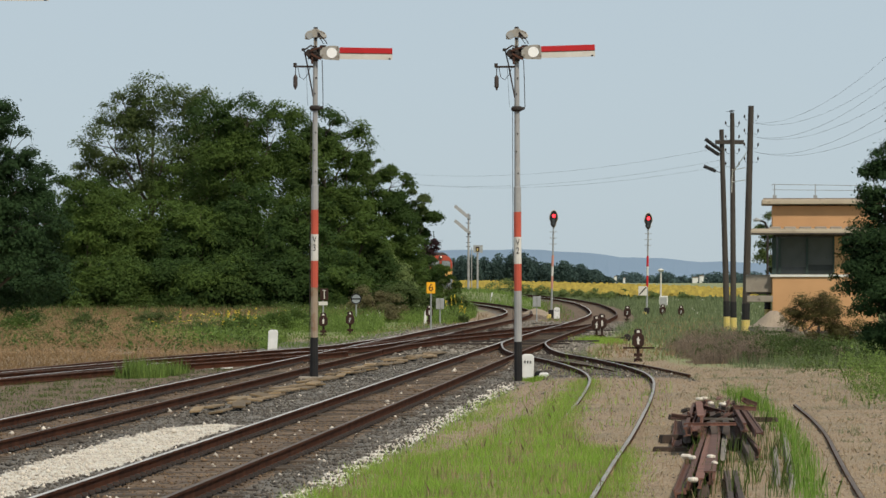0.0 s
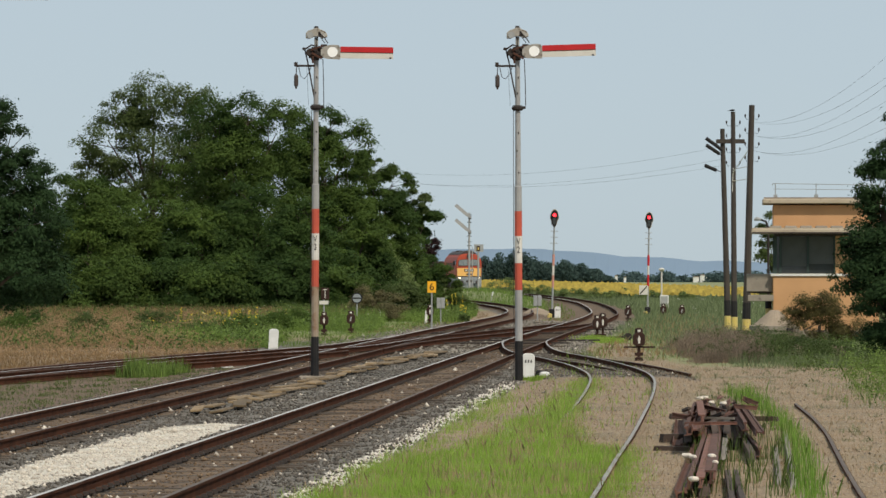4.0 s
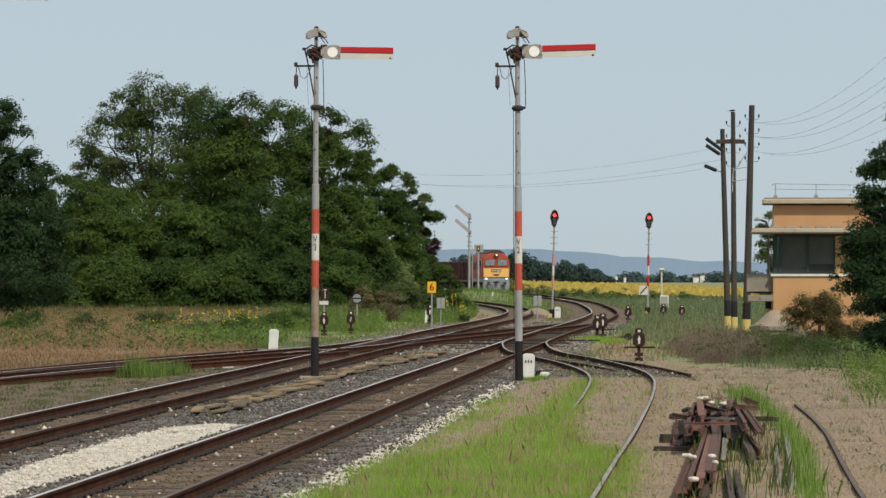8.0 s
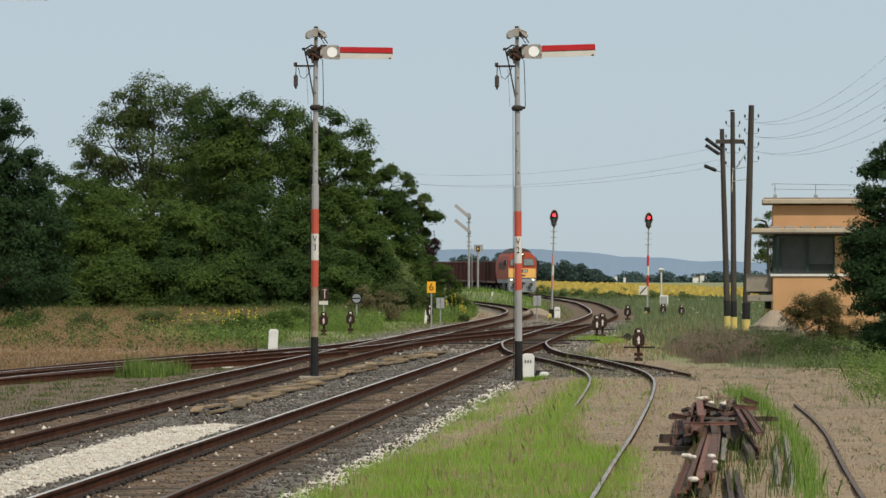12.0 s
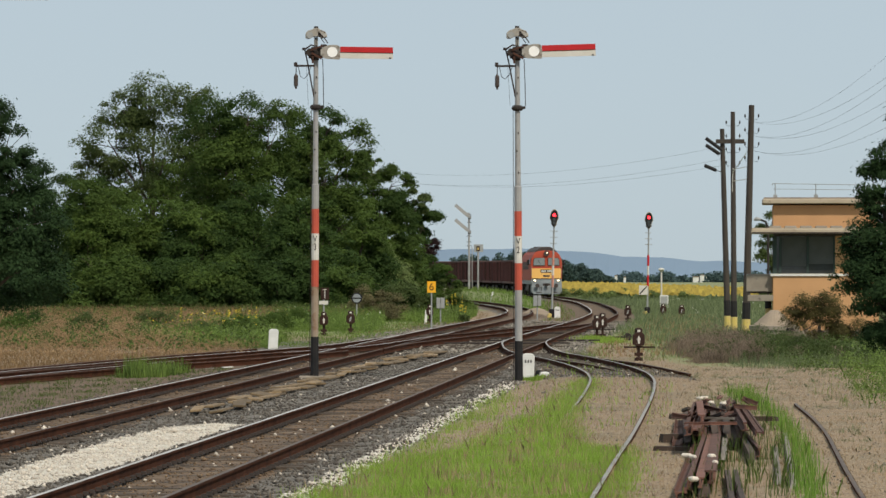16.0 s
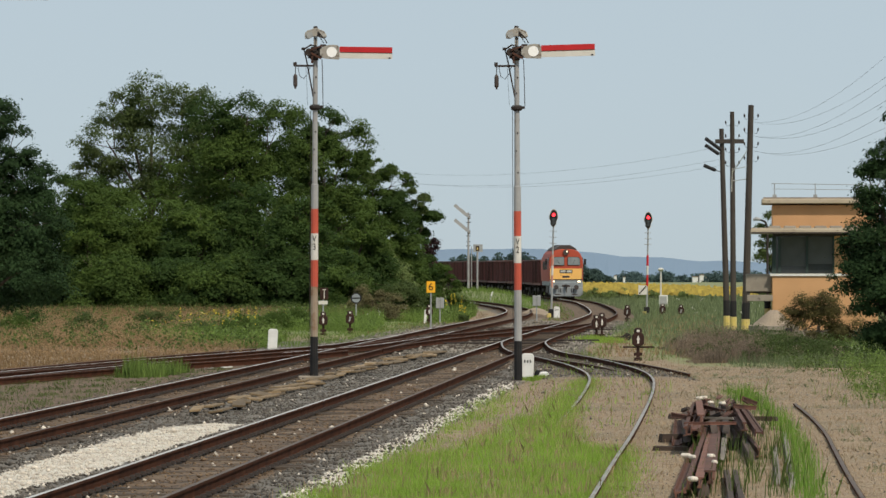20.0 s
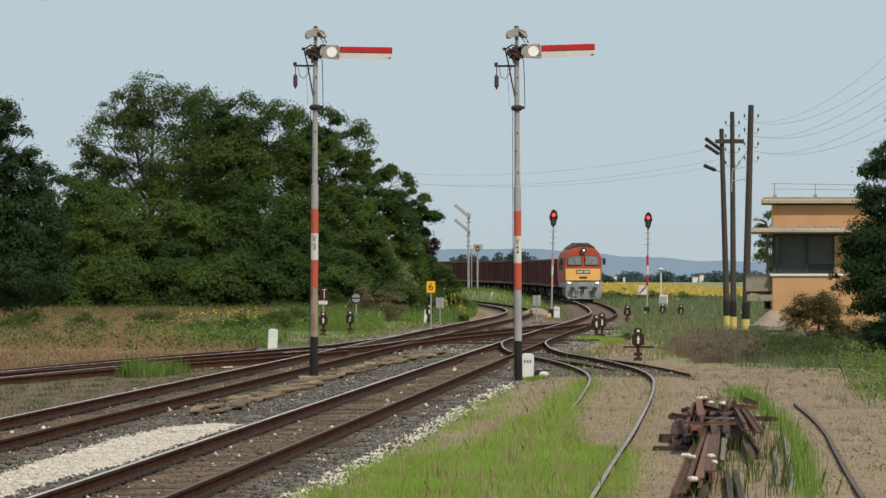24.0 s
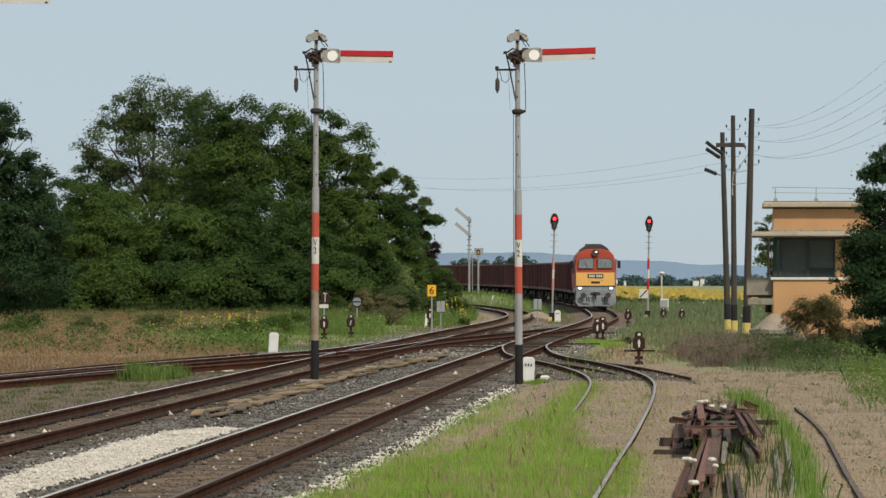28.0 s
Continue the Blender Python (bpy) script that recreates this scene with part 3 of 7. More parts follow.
def track(key, line, y0, y1, label, top, lift=0.0, sleepers=None, sunk=0.0, sides=(-0.755, 0.755)):
    t = tagged(new("railway_track"), label, "railway track", "tracks of the yard")
    tracks[key] = t
    low = sunk if callable(sunk) else (lambda yy: np.full(np.shape(yy), sunk))
    for k, side in enumerate(sides):
        ya = y0[k] if isinstance(y0, tuple) else y0
        if key == "f" and not k:                    # this rail sinks into the grass
            base = lambda yy: 0.13 + lift - low(yy) - 0.09 * fade(-yy, -128, -92)
        else:
            base = lambda yy: 0.13 + lift - low(yy)
        r = part("rail", sweep(line, side, ya, y1, RAIL_SECTION, base), RAIL, t)
        # main tracks: left top bright, right top dull, as the reflection falls
        part("running_surface", sweep(line, side, ya, y1, TOP_SECTION, base), STEEL_DULL if key in "ab" and k else top, r, "worn bare steel top of the rail, sheen put into its colour")
    y0 = min(y0) if isinstance(y0, tuple) else y0
    clips = Geo()
    for side in sides:
        for y in np.arange(max(y0, 56), min(y1, 150), 0.62):
            for s in (-0.085, 0.085):
                clips.box((float(line(y)) + side + s, float(y), 0.15), (0.09, 0.11, 0.05), taper=0.7)
    if clips.v and key in "ab":
        tagged(part("rail_clip", clips, IRON, t, "rusty clips holding the rails"), kind="stuff")
    if sleepers:
        for y in np.arange(*sleepers):
            dx = float(line(y + 0.5) - line(y - 0.5))
            part("sleeper", SLEEPER, WOOD_OLD, t, at=Matrix.Translation((float(line(y)), float(y), float(height(np.array(line(y)), np.array(y))) + rng.uniform(-0.02, 0.004))) @ Matrix.Rotation(-math.atan(dx) + rng.normal(0, 0.012), 4, "Z"))
    return t


track("a", line_a, 30, 900, "main railway track with shiny rails curving away across the plain", STEEL, 0.0, (57, 235, 0.62))
track("b", line_b, 30, 560, "second railway track with shiny rails on dark ballast", STEEL, 0.004, (70, 235, 0.62))
track("c", line_c, 95, 206, "siding with rusty rails joining the second track", STEEL, 0.008, (152, 180, 0.65), lambda yy: 0.12 - 0.12 * fade(yy, 140, 165))
track("e", line_e, 110, 160, "rusty siding leaving another siding beside dry grass", STEEL_DULL, 0.012, None, lambda yy: 0.13 - 0.12 * fade(yy, 138, 156))
track("h", line_h, 112, 172, "single rusty rail of a lifted siding in dry grass", STEEL_DULL, 0.0, None, 0.14, (0.0,))
track("f", line_f, (86, 40), 186, "overgrown siding with worn rails bending through the grass", STEEL_WORN, 0.008, (142, 180, 0.65),
      lambda yy: 0.2 - 0.2 * fade(yy, 60, 150))
track("x", line_x, 163, 241, "crossover track linking the two main tracks", STEEL_DULL, 0.014, (166, 238, 0.65))
track("g", line_g, 132, 147, "half-buried siding with rusty rails in dry earth", STEEL_DULL, 0.0, None, lambda yy: 0.235 - 0.21 * fade(yy, 124, 142))
track("g2", line_g, 40, 107, "half-buried rusty rail in dry earth and grass", STEEL_DULL, 0.0, None, 0.245, (0.755,))

# long timbers and guard rails under the points
points_th = thing("points_timbers", "long dark timbers and guard rails under the points", "track points")
for y in np.arange(176, 236, 3.1):
    part("timber", Geo().box((float(line_b(y) + line_a(y)) / 2 + rng.uniform(-0.6, 0.6), float(y), 0.075), (rng.uniform(5.5, 7.5), 0.24, 0.14)), WOOD_OLD, points_th, bevel=0.01)
for ln, s, y0, y1 in ((line_a, 0.66, 158, 172), (line_a, -0.66, 196, 208), (line_b, 0.66, 184, 200), (line_f, -0.66, 150, 163), (line_x, 0.66, 196, 212), (line_b, -0.66, 178, 198), (line_x, -0.66, 170, 188), (line_c, 0.66, 168, 182), (line_a, 0.66, 212, 228)):
    part("guard_rail", sweep(ln, s, y0, y1, RAIL_SECTION, 0.12, 1.0), RAIL, points_th)

for y, x0, x1 in ((184, -2.5, 4.6), (191, 1.0, 5.9), (197, -1.0, 3.2), (212, -0.5, 5.0), (224, 2.0, 7.6)):
    part("point_rod", Geo().tube([(x0, y, 0.17), (x1, y + 0.4, 0.17)], 0.03, 5), IRON, points_th, "thin dark rod that moves the points")

# boards over the signal wires between the two main tracks
boards = thing("duct_boards", "weathered broken boards lying over a wire duct between tracks", "boards")
for row, y in ((-0.16, 97.0), (0.14, 98.2)):
    while y < 166:
        ln = rng.uniform(0.9, 3.2)
        off = -2.78 + row + rng.normal(0, 0.09) + max(0, (y - 145) * 0.03)
        a = -math.atan(0.0557) + rng.normal(0, 0.06)
        z = float(height(np.array(line_a(y) + off), np.array(y))) + 0.055 + rng.uniform(0, 0.05)
        part("board", Geo().box((0, 0, 0), (rng.uniform(0.18, 0.34), ln, 0.045)), PLANK, boards, bevel=0.008,
             at=Matrix.Translation((float(line_a(y)) + off, y + ln / 2, z)) @ Matrix.Rotation(a, 4, "Z") @ Matrix.Rotation(rng.normal(0, 0.08), 4, "Y"))
        y += ln * rng.uniform(0.75, 1.5)


# ---- plants ----
def blades(name, x, y, h, w, material, label, category, lean=0.35, z=None, plain=False):
    """Grass: one tapering bent blade at every plan point."""
    n = len(x)
    z = height(x, y) - 0.02 if z is None else z
    a, b = rng.uniform(0, 6.28, n), rng.uniform(0, 6.28, n)
    side = np.stack([np.cos(a), np.sin(a), np.zeros(n)], -1) * (np.broadcast_to(w, n) / 2)[:, None]
    out = np.stack([np.cos(b), np.sin(b), np.zeros(n)], -1) * (h * rng.uniform(0.1, 1, n) * lean)[:, None]
    up = np.stack([np.zeros(n), np.zeros(n), h], -1)
    o = np.stack([x, y, z], -1)
    mid, tip = o + up * 0.55 + out * 0.3, o + up * rng.uniform(0.9, 1.05, n)[:, None] + out
    if plain or np.median(y) > 140:                         # far blades are plain slivers
        return stuff(name, soup(name, np.stack([o - side * 1.2, o + side * 1.2, tip], 1).reshape(-1, 3), 3, material), label, category)
    vs = np.stack([o - side, o + side, mid + side * 0.75, tip, mid - side * 0.75], 1).reshape(-1, 3)
    return stuff(name, soup(name, vs, 5, material), label, category)


def leaf_faces(c, size, up=0.35, out=None):
    """Small pointed leaves with random tilt at centres c, facing more or less the way out."""
    n = len(c)
    nrm = rng.normal(0, 1, (n, 3)) + (0, -0.2, up)
    if out is not None:
        nrm = nrm * 0.48 + out / (np.linalg.norm(out, axis=1, keepdims=True) + 1e-6) + (0, 0, 0.25)
    nrm /= np.linalg.norm(nrm, axis=1, keepdims=True)
    t = np.cross(nrm, rng.normal(0, 1, (n, 3)))
    t /= np.linalg.norm(t, axis=1, keepdims=True) + 1e-9
    s = np.cross(nrm, t)
    ln = (size * rng.uniform(0.6, 1.35, n))[:, None]
    return np.stack([c - t * ln * 0.55 + s * ln * 0.31, c - t * ln * 0.55 - s * ln * 0.31, c + t * ln * 0.65], 1).reshape(-1, 3)


def herbs(name, x, y, h, leaf, per, material, label, category, girth=0.25, low=0.2):
    """Leafy weeds or feathery seed heads: `per` small leaves about every plan point, up to height h."""
    x, y, h = np.repeat(x, per), np.repeat(y, per), np.repeat(h, per)
    n = len(x)
    f = low + (1 - low) * rng.random(n) ** 0.8
    a, r = rng.uniform(0, 6.28, n), girth * h * np.sqrt(rng.random(n)) * (1.2 - 0.7 * f)
    c = np.stack([x + r * np.cos(a), y + r * np.sin(a), height(x, y) + h * f], -1)
    return stuff(name, soup(name, leaf_faces(c, leaf, 0.5), 3, material), label, category)


def tree(name, label, x, y, lobes, material, leaf, count, trunk=0.22, seed=1, lights=None, group="trees by the line", density=1.0, base=0.0):
    """A tree: trunk, limbs to its lobes (dx, dy, z, radius_x, radius_z) and a crown of leaf clumps."""
    global rng
    rng = np.random.default_rng(seed)
    t = thing(name, label, "tree" if name == "tree" else "bush", Matrix.Translation((x, y, float(height(np.array(x), np.array(y))) + base)), group)
    top = max(l[2] for l in lobes)
    g = Geo()
    bend = rng.normal(0, 0.25, 2)
    leaf, count = leaf * 0.62, int(count * 3.3 * (0.6 if y > 346 and x < -4 else 1))
    lobes = [(dx, dy, z, rx * 1.1, rz * 1.12) for dx, dy, z, rx, rz in lobes]
    trunk_top = (bend[0], bend[1], top * 0.72)
    g.tube([(0, 0, -0.1), (bend[0] * 0.2, bend[1] * 0.2, top * 0.25), (bend[0] * 0.7, bend[1] * 0.7, top * 0.5), trunk_top], [trunk, trunk * 0.8, trunk * 0.55, trunk * 0.25], 7)
    for dx, dy, z, rx, rz in lobes:
        z0 = min(z * 0.6, top * 0.5)
        f = z0 / (top * 0.72)
        p0 = (bend[0] * f, bend[1] * f, z0)
        g.tube([p0, (dx * 0.55, dy * 0.55, (z0 + z) / 2 + 0.2), (dx, dy, z)], [trunk * 0.42, trunk * 0.28, trunk * 0.1], 5)
        for _ in range(4):
            e = rng.normal(0, 1, 3)
            e = e / np.linalg.norm(e) * 0.8
            g.tube([(dx * 0.8, dy * 0.8, z * 0.95), (dx + e[0] * rx, dy + e[1] * rx, z + e[2] * rz)], [trunk * 0.12, trunk * 0.04], 4)
    part("trunk", g, BARK, t)
    vol = np.array([l[3] ** 2 + l[3] * l[4] for l in lobes])
    groups = {0: [], 1: []}
    for l, share in zip(lobes, vol / vol.sum()):
        dx, dy, z, rx, rz = l
        n_leaf = int(count * share * density)
        n_cl = max(6, int(7 + 5 * rx * rx))
        d = rng.normal(0, 1, (n_cl, 3))
        d /= np.linalg.norm(d, axis=1, keepdims=True)
        rad = rng.uniform(0.45, 1.0, n_cl) ** 0.6
        cl = np.array([dx, dy, z]) + d * rad[:, None] * (rx, rx, rz)
        size = rng.uniform(0.45, 1.25, n_cl) * (0.24 * rx + 0.2)
        pick = rng.choice(n_cl, n_leaf, p=size ** 2 / (size ** 2).sum())
        q = rng.normal(0, 1, (n_leaf, 3))                 # leaves lie over each bough like a thatch, open below
        q /= np.linalg.norm(q, axis=1, keepdims=True)
        q[:, 2] = np.where((q[:, 2] < -0.2) & (rng.random(n_leaf) < 0.75), -q[:, 2], q[:, 2])
        far = rng.uniform(0.42, 1.1, n_leaf) * np.where(rng.random(n_leaf) < 0.14, rng.uniform(1.1, 1.7, n_leaf), 1)
        s = size[pick][:, None]
        pts = cl[pick] + q * s * far[:, None] * (1.05, 1.05, 0.66)
        pts[:, 2] -= 0.3 * s[:, 0] * (q[:, 0] ** 2 + q[:, 1] ** 2) * far
        way = q * (1, 1, 1.5) + 0.3 * d[pick]
        ok = pts[:, 2] > -base + 0.15
        groups[1 if lights and rng.random() < 0.4 else 0].append(leaf_faces(pts[ok], leaf, out=way[ok]))
    if groups[0]:
        part("crown", soup("crown", np.concatenate(groups[0]), 3, material), material, t)
    # second leaf colour paints highlights on some boughs
    if groups[1]:
        part("crown", soup("crown", np.concatenate(groups[1]), 3, lights), lights, t, "leafy boughs in a second green for sunlit highlights")
    return t


# ---- semaphores ----
# dark rust of the lever, also the painted fold shadow on the arm
RUST_FOLD_SHADE = mat("dark_rust_and_fold_shade", (0.10, 0.045, 0.03), (0.05, 0.026, 0.02), 0.9, 0, 5, 25, 0.3, gloss=0.2)
def semaphore(x, y, text, label, tilt=0.0, base=0.0, droop=0.0):
    t = thing("semaphore_signal", label, "signal", Matrix.Translation((x, y, base)) @ Matrix.Rotation(radians(tilt), 4, "Y"), "tall semaphores")
    mast = part("mast", Geo().tube([(0, 0, 1.06), (0, 0, 2.34)], 0.094, 10), MAST if text == "V2" else MAST_RUST, t, "weathered white steel mast")
    part("mast_foot", Geo().tube([(0, 0, -0.2), (0, 0, 1.06)], [0.108, 0.10], 10), BLACK, t, "black-painted mast foot")
    part("red_band", Geo().tube([(0, 0, 2.34), (0, 0, 3.02)], 0.095, 10), RED, mast)
    plate = part("white_band", Geo().tube([(0, 0, 3.02), (0, 0, 3.70)], 0.096, 10), WHITE, mast)
    if text:
        for k, ch in enumerate(text):
            write(ch, 0.23, plate, BLACK, Matrix.Translation((0.0, -0.1, 3.56 - 0.21 * k)), narrow=0.72)
    part("red_band", Geo().tube([(0, 0, 3.70), (0, 0, 4.33)], 0.095, 10), RED, mast)
    part("upper_mast", Geo().tube([(0, 0, 4.33), (0, 0, 4.95), (0, 0, 4.97), (0, 0, 8.25)], [0.092, 0.09, 0.072, 0.06], 10), MAST, t, "weathered white upper mast")
    part("collar", Geo().tube([(0, 0, 6.86), (0, 0, 6.90), (0, 0, 6.96), (0, 0, 7.0)], [0.10, 0.15, 0.15, 0.09], 10).box((0.12, -0.03, 6.94), (0.16, 0.08, 0.07)), IRON, t, bevel=0.01)
    # arm with its spectacle, red over white
    arm = part("arm", Geo().plate([(0.62, 8.185), (1.97, 8.185), (1.97, 8.336), (0.62, 8.336)], -0.16, -0.135), WHITE, t, "white lower half of the arm",
               at=Matrix.Translation((0, 0, 8.33)) @ Matrix.Rotation(radians(droop), 4, "Y") @ Matrix.Translation((0, 0, -8.33)))
    part("arm_stripe", Geo().plate([(0.62, 8.340), (1.97, 8.340), (1.97, 8.485), (0.62, 8.485)], -0.16, -0.135), RED_ARM, arm, "red upper half of the arm")
    part("rivet", Geo().box((1.9, -0.166, 8.21), (0.05, 0.012, 0.03)), IRON, arm)
    ring = Geo()
    outer = [(0.12, 8.24), (0.24, 8.17), (0.66, 8.15), (0.62, 8.2), (0.615, 8.5), (0.5, 8.53), (0.34, 8.52), (0.12, 8.45)]
    n = 24
    hole = circle(0.135, n, 0.42, 8.345)
    big = []
    for px_, pz_ in circle(1.0, n, 0, 0):
        best = None
        for (ax, az_), (bx, bz) in zip(outer, outer[1:] + outer[:1]):
            ex, ez = bx - ax, bz - az_
            den = px_ * ez - pz_ * ex
            if abs(den) < 1e-9:
                continue
            s = ((ax - 0.42) * ez - (az_ - 8.345) * ex) / den
            u = ((ax - 0.42) * pz_ - (az_ - 8.345) * px_) / den
            if s > 0 and -1e-6 <= u <= 1 + 1e-6 and (best is None or s < best):
                best = s
        big.append((0.42 + px_ * best, 8.345 + pz_ * best))
    for y0, y1 in ((-0.155, -0.13),):
        vs = [(a, yy, b) for yy in (y0, y1) for a, b in hole + big]
        fs = []
        for k in range(n):
            j = (k + 1) % n
            fs += [(k, j, n + j, n + k), (2 * n + j, 2 * n + k, 3 * n + k, 3 * n + j), (k, 2 * n + k, 2 * n + j, j), (n + k, n + j, 3 * n + j, 3 * n + k)]
        ring.add(vs, fs)
    part("spectacle", ring, HOOD, arm, "weathered plate with a round opening")
    part("spectacle_disc", Geo().plate(circle(0.134, 20, 0.42, 8.345), -0.15, -0.14), DISC, arm, "white disc in the spectacle")
    # thin dark strip stands in for the shadow along the arm's fold
    part("arm_seam", Geo().box((1.295, -0.163, 8.338), (1.35, 0.008, 0.016)), RUST_FOLD_SHADE, arm, "dark strip as the fold's shadow between red and white")
    # mechanism, hood, lamp bracket
    part("mechanism", Geo().box((-0.02, -0.05, 8.3), (0.2, 0.16, 0.34)).box((0.1, -0.1, 8.36), (0.2, 0.06, 0.2)).tube([(-0.2, -0.08, 8.42), (0.16, -0.08, 8.2)], 0.03, 6)
         .tube([(-0.15, -0.09, 8.22), (0.12, -0.09, 8.48)], 0.028, 6).box((-0.13, -0.03, 8.28), (0.12, 0.1, 0.2)).tube([(-0.3, -0.1, 8.4), (-0.12, -0.1, 8.52), (0.06, -0.1, 8.46), (0.14, -0.1, 8.3), (0.04, -0.1, 8.14), (-0.1, -0.1, 8.16), (-0.22, -0.1, 8.3)], 0.024, 6).tube([(0, 0, 8.5), (0, 0, 8.72)], 0.05, 8).box((0.2, -0.12, 8.5), (0.16, 0.04, 0.07)).box((0.2, -0.12, 8.22), (0.18, 0.04, 0.06)).tube([(0, 0.1, 8.33), (0, -0.17, 8.33)], 0.07, 8)
         .tube([(0.22, -0.1, 8.56), (0.02, -0.05, 8.85)], 0.013, 5), IRON, t, "dark rusty winch and pivot", 0.008)
    dome = [(-0.27, 8.69), (-0.16, 8.68), (-0.1, 8.73), (0.08, 8.73), (0.14, 8.69), (0.28, 8.72), (0.28, 8.79), (0.23, 8.87), (0.1, 8.92), (0.07, 8.95), (-0.06, 8.95), (-0.09, 8.92), (-0.2, 8.89), (-0.27, 8.82)]
    part("hood", Geo().plate(dome, -0.12, 0.12).box((0, 0, 8.6), (0.09, 0.09, 0.2)), HOOD, t, "weathered white pulley hood", 0.015)
    for slot in ([(-0.24, 8.72), (-0.18, 8.72), (-0.17, 8.77), (-0.21, 8.8), (-0.24, 8.78)], [(0.04, 8.74), (0.12, 8.74), (0.11, 8.84), (0.06, 8.86)]):
        part("hood_opening", Geo().plate(slot, -0.128, -0.121), IRON, t, "dark slot under the hood")
    part("hood_finial", Geo().tube([(0, 0, 8.93), (0, 0, 9.0)], [0.06, 0.05], 8), IRON, t, "rusty cap on the hood")
    part("stay_wire", Geo().tube([(0.06, -0.13, 8.86), (0.24, -0.15, 8.66), (0.3, -0.15, 8.56)], 0.014, 5), IRON, t)
    part("winch_drum", Geo().tube([(-0.16, -0.16, 8.33), (-0.16, 0.08, 8.33)], 0.1, 12).tube([(-0.02, -0.2, 8.4), (-0.02, -0.12, 8.4)], 0.06, 10), IRON, t, "rusty winch drum", 0.006)
    part("winch_arm", Geo().box((0.02, -0.19, 8.24), (0.3, 0.03, 0.05), Matrix.Rotation(0.5, 4, "Y")).box((0.02, -0.19, 8.44), (0.34, 0.03, 0.04), Matrix.Rotation(-0.35, 4, "Y")).box((-0.08, -0.19, 8.14), (0.05, 0.03, 0.18)), RUST_FOLD_SHADE, t, "reddish rusty lever")
    part("pulley", Geo().plate(circle(0.085, 14, -0.15, 8.77), -0.135, -0.122), GREY_PAINT, t)
    part("lamp_bracket", Geo().box((-0.27, -0.02, 7.99), (0.56, 0.05, 0.05)).tube([(-0.30, -0.03, 8.44), (-0.22, -0.03, 8.1), (-0.05, -0.02, 7.2)], 0.022, 5).box((-0.31, -0.03, 8.42), (0.09, 0.06, 0.07))
         .tube([(-0.5, -0.02, 7.99), (-0.51, -0.02, 7.78)], 0.014, 5).box((-0.52, -0.02, 8.03), (0.09, 0.06, 0.1)), IRON, t, "", 0.006)
    part("signal_lantern", Geo().tube([(-0.51, -0.02, 7.40), (-0.51, -0.02, 7.45), (-0.51, -0.02, 7.48), (-0.51, -0.02, 7.72), (-0.51, -0.02, 7.78)], [0.02, 0.03, 0.055, 0.055, 0.02], 10), LOCO_ROOF, t, "hanging dark lantern")
    for pts, r in (([(0.17, -0.05, 8.16), (0.19, -0.05, 7.6), (0.20, -0.05, 6.98)], 0.011), ([(-0.24, -0.05, 7.98), (-0.19, -0.05, 6.98)], 0.004),
                   ([(-0.45, 0.02, 7.97), (-0.4, 0.02, 7.72), (-0.3, 0.02, 7.66), (-0.2, 0.02, 7.78), (-0.12, 0.02, 8.0)], 0.009), ([(0.05, 0.09, 6.9), (0.03, 0.11, 0.2)], 0.006), ([(-0.11, 0.02, 7.0), (-0.13, 0.02, 0.2)], 0.008)):
        part("pull_wire", Geo().tube(pts, r, 5), IRON, t)
    part("base_slab", Geo().box((-0.05, -0.1, -0.01), (0.7, 0.7, 0.14)), CONCRETE, t, "low concrete footing", 0.03)
    for z, dx in ((5.3, 0.02), (5.85, -0.02), (6.3, 0.015), (7.3, -0.01), (7.7, 0.02)):
        part("step_bolt", Geo().box((dx, -0.066, z), (0.03, 0.02, 0.04)), IRON, t)
    return t


semaphore(1.917, 128.2, "V2", "tall white semaphore signal with red bands, its arm level", -0.28, 0.0, -1.5)
semaphore(-3.282, 130.1, "V3", "tall rust-stained semaphore signal with red bands and a level arm", 0.26, 0.08, 0.6)
semaphore(-9.72, 100.4, "", "tall white semaphore signal beside an outer siding, arm level")


